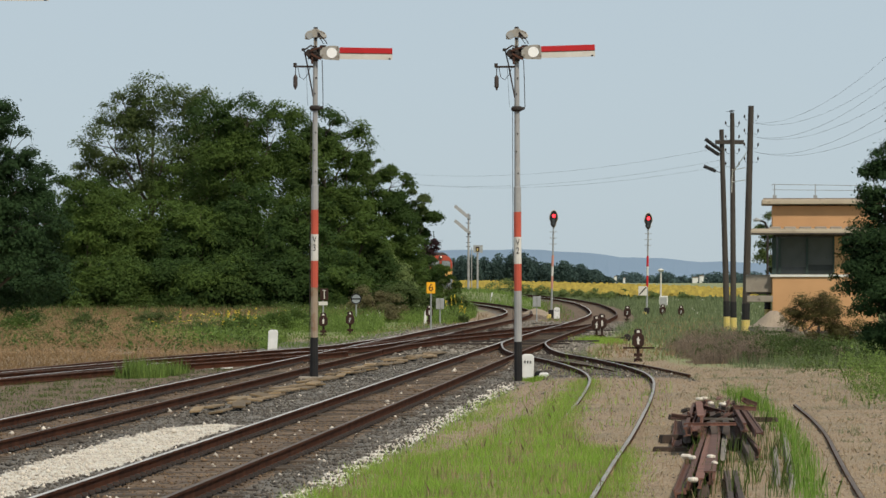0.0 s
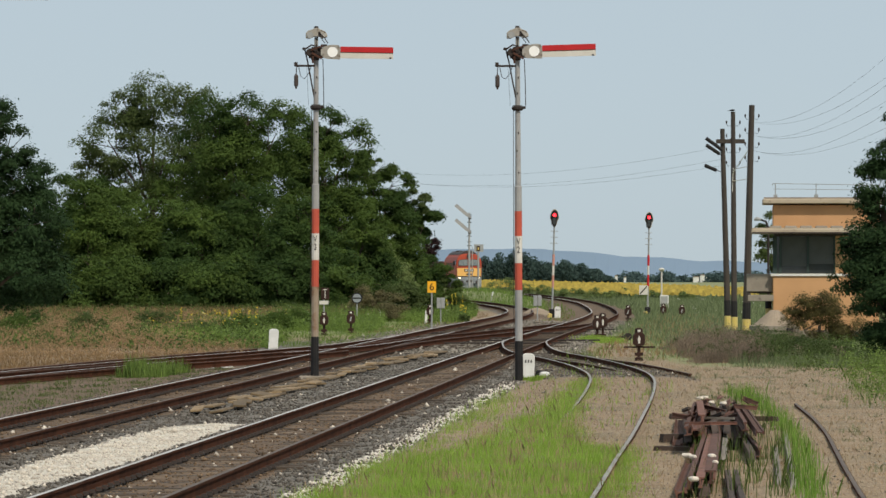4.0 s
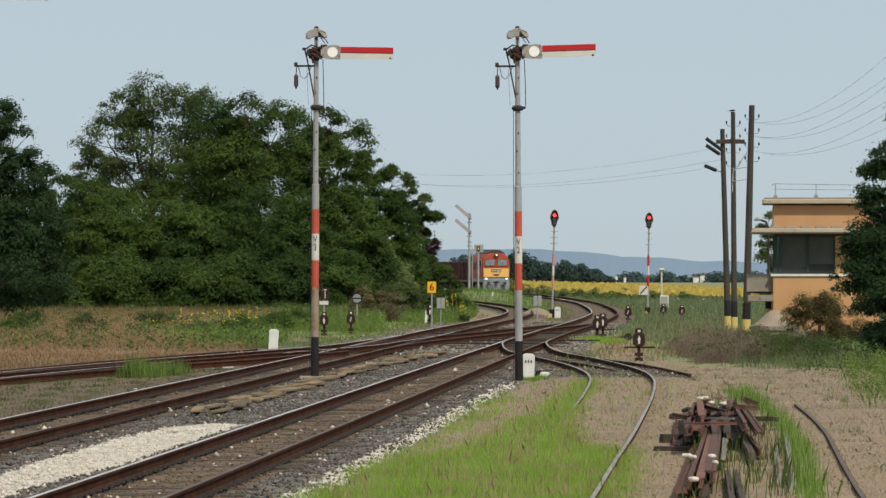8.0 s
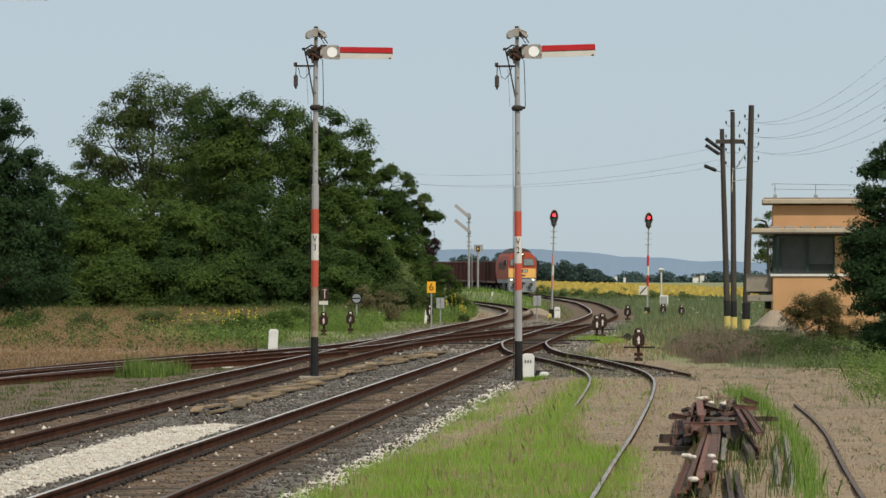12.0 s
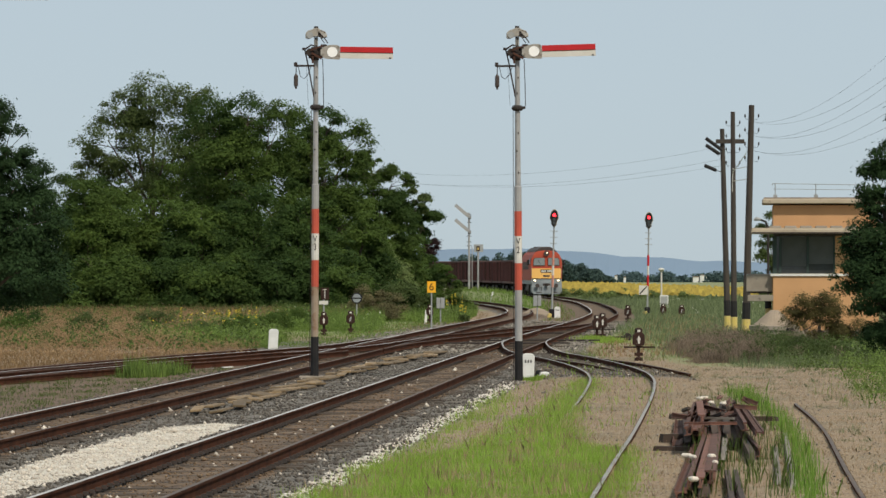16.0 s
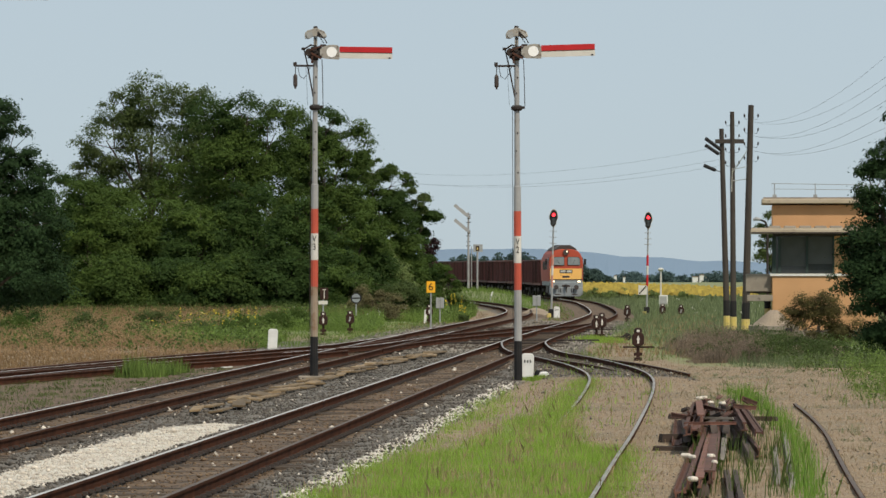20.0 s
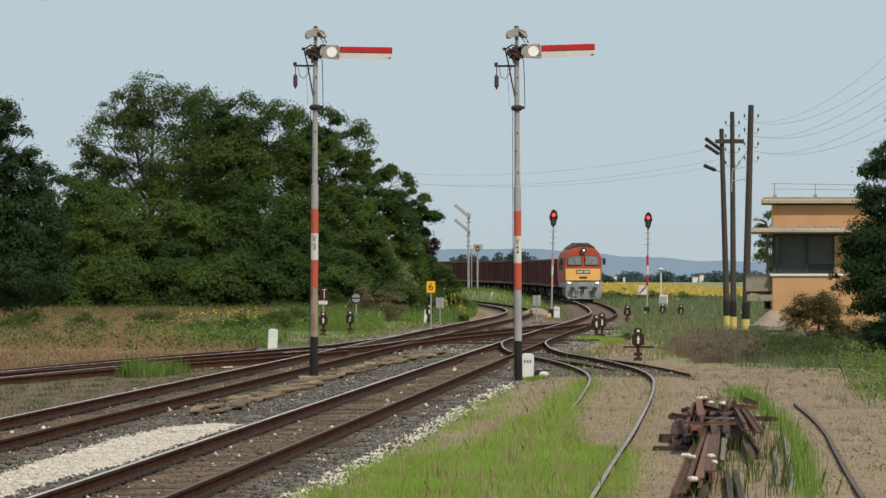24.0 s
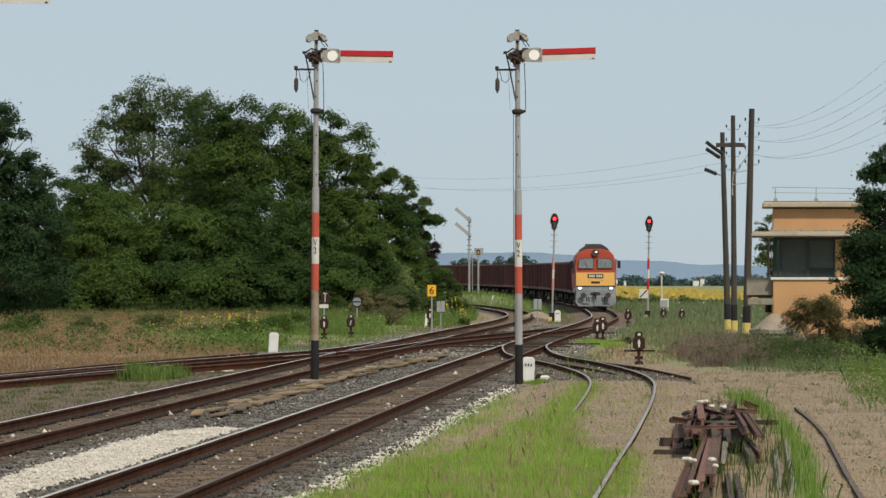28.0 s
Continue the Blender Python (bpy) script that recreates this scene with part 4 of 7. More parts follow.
def colour_light(x, y, label, faded, plate, lean):
    t = thing("colour_light_signal", label, "signal", Matrix.Translation((x, y, 0)) @ Matrix.Rotation(radians(lean), 4, "Y"), "red colour-light signals")
    part("mast", Geo().tube([(0, 0, 0.1), (0, 0, 5.5)], [0.058, 0.045], 8), GREY_PAINT, t)
    red = RED_FADED if faded else RED_ARM
    for z0, z1, m in ((1.75, 2.45, red), (2.45, 3.0, WHITE), (3.0, 3.65, red)):
        part("band", Geo().tube([(0, 0, z0), (0, 0, z1)], 0.068, 8), m, t)
    part("foot", Geo().box((0, 0, 0.15), (0.34, 0.34, 0.7)), BLACK, t, bevel=0.03)
    part("footing", Geo().box((-0.14, -0.15, 0.1), (0.26, 0.3, 0.28)), YELLOW_OLD, t, "old yellow concrete footing", 0.04)
    for z in (4.3, 4.65, 5.0):
        part("rung", Geo().box((0, -0.06, z), (0.42, 0.03, 0.035)), GREY_PAINT, t)
    shield = [(0.24 * math.sin(a) * (1 if math.cos(a) > -0.2 else 0.72), 5.75 + 0.5 * math.cos(a)) for a in (2 * math.pi * k / 20 for k in range(20))]
    edge_o = [(a * 1.12, 5.75 + (b - 5.75) * 1.07) for a, b in shield]
    rim = part("shield_rim", Geo().plate(edge_o, -0.07, -0.05), WHITE, t, "thin white shield edge")
    head = part("lamp_head", Geo().plate(shield, -0.1, -0.072), BLACK, t, "black oval shield", 0.0)
    part("lamp_box", Geo().box((0, 0.1, 5.75), (0.34, 0.3, 0.8)), BLACK, t, bevel=0.04)
    part("lens", Geo().plate(circle(0.1, 16, 0, 5.93), -0.125, -0.104), LAMP_RED, head, "glowing red lens")
    for z in (5.68, 5.48):
        part("lens", Geo().plate(circle(0.09, 14, 0, z), -0.118, -0.104), GLASS_DARK, head, "dark unlit lens")
    visor = Geo()
    for z in (5.93,):
        arc = [(0.15 * math.cos(a), z + 0.15 * math.sin(a)) for a in (math.pi * k / 8 for k in range(9))]
        arc2 = [(0.162 * math.cos(a), z + 0.162 * math.sin(a)) for a in (math.pi * k / 8 for k in range(8, -1, -1))]
        visor.plate(arc + arc2, -0.3, -0.1)
    part("visor", visor, BLACK, head)
    if plate:
        p = part("sign_plate", Geo().box((-0.27, -0.09, 1.52), (0.52, 0.02, 0.56)), WHITE, t, "white board with a black diagonal")
        part("diagonal", Geo().box((-0.27, -0.106, 1.52), (0.62, 0.01, 0.07), Matrix.Rotation(radians(-48), 4, "Y")), BLACK, p)
    return t


colour_light(6.30, 294, "slim colour-light signal showing red, with faded red bands", True, False, 1.4)
colour_light(12.42, 309, "slim colour-light signal showing red, with red and white bands", False, True, 1.0)


def marker(x, y, w, h, label, marks=True, tilt=0.0):
    t = thing("marker_post", label, "marker post", Matrix.Translation((x, y, 0)) @ Matrix.Rotation(radians(tilt), 4, "Y"), "white marker posts")
    out = [(-w / 2, -0.1), (w / 2, -0.1), (w / 2, h * 0.9), (w * 0.42, h * 0.96), (w * 0.25, h), (-w * 0.25, h), (-w * 0.42, h * 0.96), (-w / 2, h * 0.9)]
    b = part("post", Geo().plate(out, -0.09, 0.09), WHITE_WASH, t, "whitewashed concrete", 0.015)
    if marks:
        for k in (-1, 0, 1):
            part("mark", Geo().box((k * w * 0.22, -0.095, h * 0.72), (w * 0.1, 0.008, h * 0.1)), BLACK, b)
    return t


marker(2.16, 129.8, 0.32, 0.72, "squat whitewashed marker post with dark marks in the grass", tilt=2)
marker(-6.05, 181, 0.34, 0.72, "whitewashed marker post standing in weeds by a siding", False, 3)
marker(6.53, 290, 0.34, 0.66, "small whitewashed marker post beside a signal foot")


def lantern(x, y, h, label, arrow=True, lever=0):
    t = thing("points_lantern", label, "points lantern", Matrix.Translation((x, y, float(height(np.array(x), np.array(y))))), "points lanterns")
    z = h - 0.55
    part("stand", Geo().tube([(0, 0, -0.05), (0, 0, 0.08), (0, 0, 0.12), (0, 0, z)], [0.14, 0.13, 0.05, 0.05], 8).box((0, 0, 0.2), (0.26, 0.1, 0.1)), BROWN_IRON, t)
    out = [(-0.1, z), (0.1, z), (0.185, z + 0.07), (0.185, z + 0.34), (0.11, z + 0.42), (-0.11, z + 0.42), (-0.185, z + 0.34), (-0.185, z + 0.07)]
    b = part("lantern_body", Geo().plate(out, -0.15, 0.15), BROWN_IRON, t, "rusty dark brown body", 0.015)
    part("cap", Geo().tube([(0, 0, z + 0.42), (0, 0, z + 0.54), (0, 0, z + 0.57)], [0.13, 0.12, 0.05], 8), BROWN_IRON, t)
    part("peep_window", Geo().box((0, -0.125, z + 0.48), (0.09, 0.02, 0.07)), WHITE, t)
    if arrow:
        part("arrow", Geo().plate([(-0.028, z + 0.08), (0.028, z + 0.08), (0.028, z + 0.2), (0.055, z + 0.2), (0, z + 0.34), (-0.055, z + 0.2), (-0.028, z + 0.2)], -0.162, -0.152), WHITE, b, "white arrow window")
    else:
        part("arrow", Geo().plate([(-0.06, z + 0.1), (0.0, z + 0.1), (0.05, z + 0.3), (-0.02, z + 0.3)], -0.162, -0.152), GREY_PAINT, b, "dull turned arrow")
    if lever == 0 and y < 170:
        part("rocker_bar", Geo().box((0.02, 0, 0.42), (0.98, 0.05, 0.05)), BROWN_IRON, t)
    if lever:
        part("lever", Geo().tube([(0, 0, 0.1), (lever * 0.9, 0.1, 0.12)], 0.035, 6).plate(circle(0.16, 12, lever * 1.0, 0.12), -0.05, 0.12), IRON, t, "weighted lever")
    return t


lantern(-5.05, 216, 0.98, "dark brown points lantern with a white arrow in weeds")
lantern(-4.0, 220.8, 1.0, "dark brown points lantern turned aside in weeds", False)
lantern(-0.67, 262, 0.98, "dark brown points lantern with a white arrow by a yellow sign")
marker(-0.9, 264, 0.13, 0.7, "thin white stake beside a points lantern", False, 4)
lantern(6.06, 199.8, 0.98, "dark brown points lantern with a white arrow at the points")
lantern(6.36, 202.5, 1.06, "taller dark brown points lantern behind another", True, 1)
lantern(6.1, 158.4, 1.0, "dark brown points lantern with a white arrow on dry grass", True)
lantern(9.75, 268, 0.9, "rusty brown points lantern near a signal", False)
lantern(13.0, 300, 0.75, "low dark points lantern in green weeds", False)
lantern(13.9, 296, 0.7, "low dark points lantern beside dry earth", False)


def sign_on_post(x, y, h, label, build):
    t = thing("trackside_sign", label, "sign", Matrix.Translation((x, y, float(height(np.array(x), np.array(y))))))
    part("post", Geo().tube([(0, 0, -0.1), (0, 0, h)], 0.035, 6), GREY_PAINT, t)
    build(t)
    return t


def six(t):
    b = part("board", Geo().box((0, -0.05, 1.95), (0.38, 0.02, 0.5)), YELLOW, t, "yellow board with a black six", 0.004)
    write("6", 0.46, b, BLACK, Matrix.Translation((0, -0.065, 1.95)))


def disc(t):
    b = part("disc", Geo().plate(circle(0.27, 24, 0, 1.38), -0.06, -0.04), BLACK, t, "black-rimmed disc")
    part("disc_face", Geo().plate(circle(0.21, 24, 0, 1.38), -0.07, -0.064), LOCO_GREY, b)
    part("disc_bar", Geo().box((0, -0.078, 1.38), (0.4, 0.01, 0.06)), BLACK, b)


def tag_board(t):
    b = part("board", Geo().box((0.05, -0.05, 1.75), (0.36, 0.03, 0.52)), BROWN_IRON, t, "dark red board", 0.005)
    part("stroke", Geo().box((0.05, -0.07, 1.75), (0.035, 0.01, 0.4)).box((0.05, -0.07, 1.93), (0.16, 0.01, 0.035)), WHITE, b)
    part("tag", Geo().box((0.0, -0.06, 1.36), (0.4, 0.02, 0.16)), WHITE, t, "small white tag")


def twin(t):
    for s in (-0.108, 0.108):
        part("box", Geo().box((s, -0.02, 1.08), (0.2, 0.16, 0.56)), GREY_PAINT, t, "light grey metal box", 0.02)


sign_on_post(-0.50, 224.6, 2.1, "yellow speed board with a black six on a thin post", six)
sign_on_post(-4.20, 248, 1.5, "round black-rimmed disc on a post among weeds", disc)
sign_on_post(-5.2, 222, 1.8, "dark red board with a white tag on a post", tag_board)
sign_on_post(4.93, 265.5, 1.1, "pair of light grey trackside boxes on a post", twin)
sign_on_post(-0.12, 262, 1.1, "pair of light grey trackside boxes beside tall weeds", twin)


# distant two-arm semaphore and its board
t = thing("distant_semaphore", "slim white semaphore with two raised arms before the curve", "signal", Matrix.Translation((2.68, 520, 0)))
part("mast", Geo().tube([(0, 0, 0), (0, 0, 8.5)], [0.13, 0.09], 8), MAST, t)
part("ladder", Geo().tube([(0.32, 0, 0), (0.32, 0, 5.0)], 0.05, 5), MAST, t)
for z in (8.0, 6.5):
    a = part("arm", Geo().box((-1.1, -0.2, 0.0), (1.75, 0.05, 0.34)).box((-0.1, -0.2, 0), (0.4, 0.06, 0.22)), MAST, t, "white arm raised aslant", at=Matrix.Translation((0.1, 0, z)) @ Matrix.Rotation(radians(40), 4, "Y"))
    part("arm_pivot", Geo().box((0.05, -0.1, z), (0.3, 0.2, 0.35)), IRON, t)
for z in (8.3, 7.5, 6.1, 5.5, 5.1):
    part("cross_bar", Geo().box((0, -0.05, z), (0.5, 0.06, 0.06)), IRON, t)
t = thing("lattice_sign", "square grey lattice board on a white post before the curve", "sign", Matrix.Translation((3.57, 515, 0)))
part("post", Geo().tube([(0, 0, 0), (0, 0, 4.5)], 0.1, 8), MAST, t)
b = part("board", Geo().box((0.05, -0.1, 4.84), (0.95, 0.05, 0.76)), GREY_PAINT, t)
part("dark_square", Geo().box((0.0, -0.14, 4.8), (0.36, 0.03, 0.5)), BROWN_IRON, b)
part("light_square", Geo().box((0.0, -0.165, 4.78), (0.14, 0.02, 0.24)), YELLOW_OLD, b)

# small yard lamp with its white cabinet
t = thing("yard_lamp", "thin yard lamp with a pale cap on a white post", "lamp", Matrix.Translation((15.6, 363, 0)))
part("post", Geo().tube([(0, 0, 0), (0, 0, 2.75)], 0.06, 6), WHITE, t)
part("lamp_cap", Geo().tube([(0, 0, 2.6), (0, 0, 2.75), (0, 0, 2.86)], [0.08, 0.24, 0.1], 10), WHITE, t)
t = thing("white_cabinet", "small white switch cabinet in the weeds", "cabinet", Matrix.Translation((15.7, 361, 0)))
part("body", Geo().box((0, 0, 0.45), (0.6, 0.4, 0.95)), WHITE_WASH, t, bevel=0.03)
part("door", Geo().box((0, -0.21, 0.5), (0.48, 0.02, 0.7)), GREY_PAINT, t)


# ---- wooden line poles and wires ----
def pole(x, y, top_dx, h, r, label):
    t = thing("line_pole", label, "utility pole", Matrix.Translation((x, y, 0)), "line poles by the signal box")
    e = lambda z: top_dx * z / h
    part("shaft", Geo().tube([(e(1.35), 0, 1.35), (e(h * 0.6), 0, h * 0.6), (top_dx, 0, h)], [r * 0.98, r * 0.85, r * 0.72], 10), POLE, t, "dark tarred timber")
    part("yellow_base", Geo().tube([(0, 0, -0.1), (e(0.62), 0, 0.62)], r * 1.12, 10), YELLOW_OLD, t, "old yellow-painted base")
    part("black_band", Geo().tube([(e(0.62), 0, 0.62), (e(1.35), 0, 1.35)], r * 1.08, 10), BLACK, t)
    return t


p1 = pole(13.45, 240, -0.27, 9.45, 0.15, "leaning dark timber pole carrying floodlights")
p2 = pole(13.46, 235, -0.06, 10.1, 0.14, "dark timber pole with insulators between two others")
p3 = pole(13.38, 224.6, 0.26, 10.08, 0.17, "stout leaning timber pole with a yellow and black base")
for p, side in ((p2, (-0.3, 0.32)), (p3, (-0.28, 0.32))):
    for k in range(4):
        for s in side:
            z = 9.6 - 0.62 * k
            x0 = -0.06 if p is p2 else 0.25
            part("insulator", Geo().tube([(x0, 0, z - 0.12), (x0 + s * 0.8, 0, z - 0.16), (x0 + s, 0, z - 0.05)], 0.009, 4).tube([(x0 + s, 0, z - 0.05), (x0 + s, 0, z + 0.02), (x0 + s, 0, z + 0.09)], [0.034, 0.04, 0.02], 7), IRON, p)
part("crossarm", Geo().box((0.1, -0.15, 8.85), (1.35, 0.12, 0.2)), POLE, p1, bevel=0.01)
for x0, z0, x1, z1 in ((-1.05, 9.0, -0.3, 8.45), (-1.05, 8.68, -0.4, 8.25), (-1.12, 7.72, -0.55, 7.48)):
    part("floodlight", Geo().tube([(x0, -0.2, z0), (x1, -0.2, z1)], 0.085, 8), BLACK, p1, "long black floodlight")
    part("floodlight_arm", Geo().tube([(x1, -0.2, z1), (-0.2, 0, z1 - 0.1)], 0.02, 5), IRON, p1)
for a, b in (((-0.04, -0.15, 6.9), (0.1, -10.2, 6.82)), ((-0.04, -0.15, 7.44), (0.1, -10.2, 7.38)), ((-0.06, -0.15, 7.3), (0.3, -6.0, 8.2)), ((-0.1, -0.2, 6.4), (-0.06, -0.2, 7.5))):
    part("strut", Geo().tube([a, b], 0.017, 5), WHITE, p2, "thin white strut")


def wire(p0, p1_, sag, r, label):
    pts = [Vector(p0).lerp(Vector(p1_), k / 20) - Vector((0, 0, sag * 4 * (k / 20) * (1 - k / 20))) for k in range(21)]
    t = thing("overhead_wire", label, "wire", group="overhead wires")
    part("strand", Geo().tube(pts, r, 4), IRON, t)


for k, (z0, z1, sag) in enumerate(((9.35, 10.6, 1.4), (9.3, 9.9, 1.3), (8.75, 9.6, 1.35), (8.7, 9.0, 1.2), (8.1, 8.6, 1.25), (8.05, 8.0, 1.1))):
    wire((13.55 + 0.25 * (k % 2), 224.5, z0), (12.2 + 0.3 * (k % 2), 105, z1), sag, 0.004, "thin dark line wire sagging from a timber pole")
for z0, z1 in ((8.6, 10.2), (8.0, 9.6), (7.7, 9.75)):
    wire((13.1, 240, z0), (-9.0, 345, z1), 1.2, 0.004, "thin dark line wire crossing high over the tracks")


# ---- signal box ----
BLIND = mat("dusty_blind", (0.085, 0.09, 0.088), (0.065, 0.07, 0.068), 0.8, 0, 2, 20)
box = thing("signal_box", "ochre two-storey signal box with wide flat eaves and dark glazing", "signal box", Matrix.Translation((13.43, 207, 0)) @ Matrix.Rotation(radians(-3.4), 4, "Z"))
W, D = 4.3, 4.6
part("lower_wall", Geo().box((W / 2, D / 2, 1.25), (W, D, 2.6)), OCHRE, box, "ochre rendered lower storey", 0.02)
part("plinth", Geo().box((W / 2, D / 2, 0.1), (W + 0.1, D + 0.1, 0.5)), CONCRETE, box, "pale worn plinth", 0.02)
part("sill", Geo().box((W / 2 - 0.02, D / 2, 2.60), (W + 0.14, D + 0.14, 0.1)), WHITE_WASH, box, "pale window sill", 0.01)
part("pier", Geo().box((2.86, 0.15, 3.42), (0.66, 0.3, 1.55)), OCHRE, box, "", 0.01)
part("side_panel", Geo().box((3.6, 0.2, 3.42), (0.82, 0.1, 1.5)), GLASS_DARK, box, "dark glazed panel")
part("pier", Geo().box((W - 0.15, D / 2, 3.42), (0.3, D, 1.55)), OCHRE, box, "", 0.01)
part("rear_wall", Geo().box((W / 2, D - 0.12, 3.42), (W - 0.7, 0.24, 1.55)), OCHRE, box)
win = part("window", Geo().box((1.3, 0.12, 3.42), (2.36, 0.05, 1.5)), GLASS_DARK, box, "dark glazing with lowered blinds")
FRAME_GREEN = mat("dull_green_frame", (0.03, 0.055, 0.045), (0.022, 0.042, 0.036), 0.7, 0, 3, 20)
for x, w in ((0.08, 0.16), (0.3, 0.09), (1.42, 0.09), (2.5, 0.07)):
    part("mullion", Geo().box((x, 0.06, 3.42), (w, 0.1, 1.54)), FRAME_GREEN, win)
part("blind", Geo().box((0.86, 0.09, 3.55), (1.0, 0.012, 1.2)), BLIND, win, "grey lowered blind")
part("blind", Geo().box((1.96, 0.09, 3.6), (0.98, 0.012, 1.1)), BLIND, win, "grey lowered blind")
side = part("window", Geo().box((0.1, D / 2, 3.42), (0.05, D - 0.6, 1.5)), GLASS_DARK, box, "dark side glazing")
for y in (0.3, 1.6, 2.9, 4.2):
    part("mullion", Geo().box((0.06, y, 3.42), (0.1, 0.07, 1.54)), LOCO_ROOF, side)
part("eaves_slab", Geo().box((W / 2 - 0.2, D / 2 - 0.3, 4.37), (W + 1.35, D + 1.5, 0.16)), PALE_RENDER, box, "wide thin concrete eaves", 0.02)
part("eaves_edge", Geo().box((W / 2 - 0.2, -0.98, 4.46), (W + 1.3, 0.1, 0.1)), PALE_RENDER, box, "pale broken eaves edge", 0.02)
for k in range(7):
    part("eaves_block", Geo().box((0.1 + 0.62 * k, -0.2, 4.53), (0.5, 0.45, 0.14)), CONCRETE, box, "", 0.04)
part("upper_wall", Geo().box((W / 2, D / 2, 4.95), (W, D, 1.0)), OCHRE, box, "ochre rendered parapet storey", 0.02)
part("roof_slab", Geo().box((W / 2 - 0.05, D / 2, 5.60), (W + 0.75, D + 0.75, 0.2)), PALE_RENDER, box, "pale stained roof slab", 0.03)
part("roof", Geo().box((W / 2 - 0.05, D / 2, 5.72), (W + 0.62, D + 0.62, 0.07)), ROOF, box, "brown roofing felt")
for x in (0.1, 1.75, 3.5, 4.3):
    part("rail_post", Geo().tube([(x, -0.1, 5.72), (x, -0.1, 6.32)], 0.02, 5).box((x, -0.1, 5.8), (0.16, 0.16, 0.14)), GREY_PAINT, box)
part("roof_rail", Geo().tube([(0.0, -0.1, 6.32), (4.4, -0.1, 6.25)], 0.014, 5).tube([(0.0, -0.1, 6.32), (0, 4, 6.32)], 0.014, 5).tube([(0.0, -0.1, 6.1), (4.4, -0.1, 6.05)], 0.012, 5), GREY_PAINT, box)
part("landing", Geo().box((-0.55, 1.6, 2.28), (1.05, 2.6, 0.72)), CONCRETE, box, "stained concrete landing parapet", 0.02)
# thin dark sheet along the bottom of the landing
part("landing_beam", Geo().box((-0.5, 1.6, 1.88), (1.0, 2.5, 0.05)), IRON, box, "thin dark strip under the landing", 0.01)
part("landing_step", Geo().box((-0.5, -0.1, 1.66), (1.05, 0.3, 0.26)), CONCRETE, box, "pale worn step under the landing", 0.02)
part("stair_flight", Geo().box((1.3, D + 0.55, 1.1), (3.4, 0.9, 0.2), Matrix.Rotation(radians(38), 4, "Y")), CONCRETE, box, "", 0.02)
# dark band above the windows and dark strip below the eaves edge
part("lintel", Geo().box((W / 2, D / 2, 4.235), (W - 0.1, D - 0.1, 0.12)), LOCO_ROOF, box, "dark band over the glazing")
part("eaves_gutter", Geo().box((W / 2 - 0.2, -1.03, 4.315), (W + 1.3, 0.05, 0.05)), LOCO_ROOF, box, "thin dark strip below the eaves edge")
t = thing("street_lamp", "curved lamp on a slim post behind the signal box", "lamp", Matrix.Translation((14.2, 222, 0)))
part("post", Geo().tube([(0, 0, 0), (0, 0, 4.6), (-0.1, 0, 4.9), (-0.35, 0, 5.0)], 0.05, 6), IRON, t)
part("lamp_head", Geo().tube([(-0.3, 0, 5.0), (-0.5, 0, 5.03), (-0.62, 0, 4.98)], [0.05, 0.09, 0.05], 8), GREY_PAINT, t)

# low earth mound with a kerb before the signal box
t = thing("earth_mound", "shallow pale earth heap on a low concrete ring", "heap", Matrix.Translation((13.1, 201, 0.0)))
g = Geo()
nr, na = 7, 28
prof = (0.62, 0.61, 0.52, 0.40, 0.27, 0.13, 0.03, 0.0)
vs = [(0, 0, 1.22)] + [((0.98 * k / nr) * math.cos(a) * (1 + 0.05 * math.sin(3 * a)), (0.98 * k / nr) * math.sin(a), 0.6 + prof[k] + 0.018 * math.sin(5 * a + k)) for k in range(1, nr + 1) for a in (2 * math.pi * j / na for j in range(na))]
fs = [(0, 1 + j, 1 + (j + 1) % na) for j in range(na)] + [(1 + (k - 1) * na + j, 1 + k * na + j, 1 + k * na + (j + 1) % na, 1 + (k - 1) * na + (j + 1) % na) for k in range(1, nr) for j in range(na)]
part("mound", g.add(vs, fs), DIRT_HEAP, t)
part("ring", Geo().tube([(0, 0, 0.44), (0, 0, 0.6)], 1.0, 24).tube([(0, 0, -0.05), (0, 0, 0.44)], 0.93, 24), CONCRETE, t, "weathered concrete ring under the heap")
t = thing("yellow_bollard", "short yellow and black bollard by the signal box", "bollard", Matrix.Translation((13.5, 211, 0)))
part("post", Geo().tube([(0, 0, 0), (0, 0, 1.2)], 0.13, 10), YELLOW_OLD, t)
part("foot_block", Geo().box((0, 0, 0.75), (0.4, 0.4, 0.3)), YELLOW_OLD, t, "", 0.03)
part("black_band", Geo().tube([(0, 0, 1.2), (0, 0, 1.6)], 0.135, 10), BLACK, t)
t = thing("concrete_kerb", "low weathered concrete kerb before an earth heap", "kerb", Matrix.Translation((13.6, 198.5, 0)))
part("beam", Geo().box((0, 0, 0.12), (3.2, 0.25, 0.26)), CONCRETE, t, bevel=0.03)
part("stub", Geo().box((1.05, -0.6, 0.25), (0.12, 0.12, 0.8)), IRON, t)
part("stub", Geo().box((-0.1, -0.7, 0.2), (0.3, 0.25, 0.7)), BLACK, t, bevel=0.03)

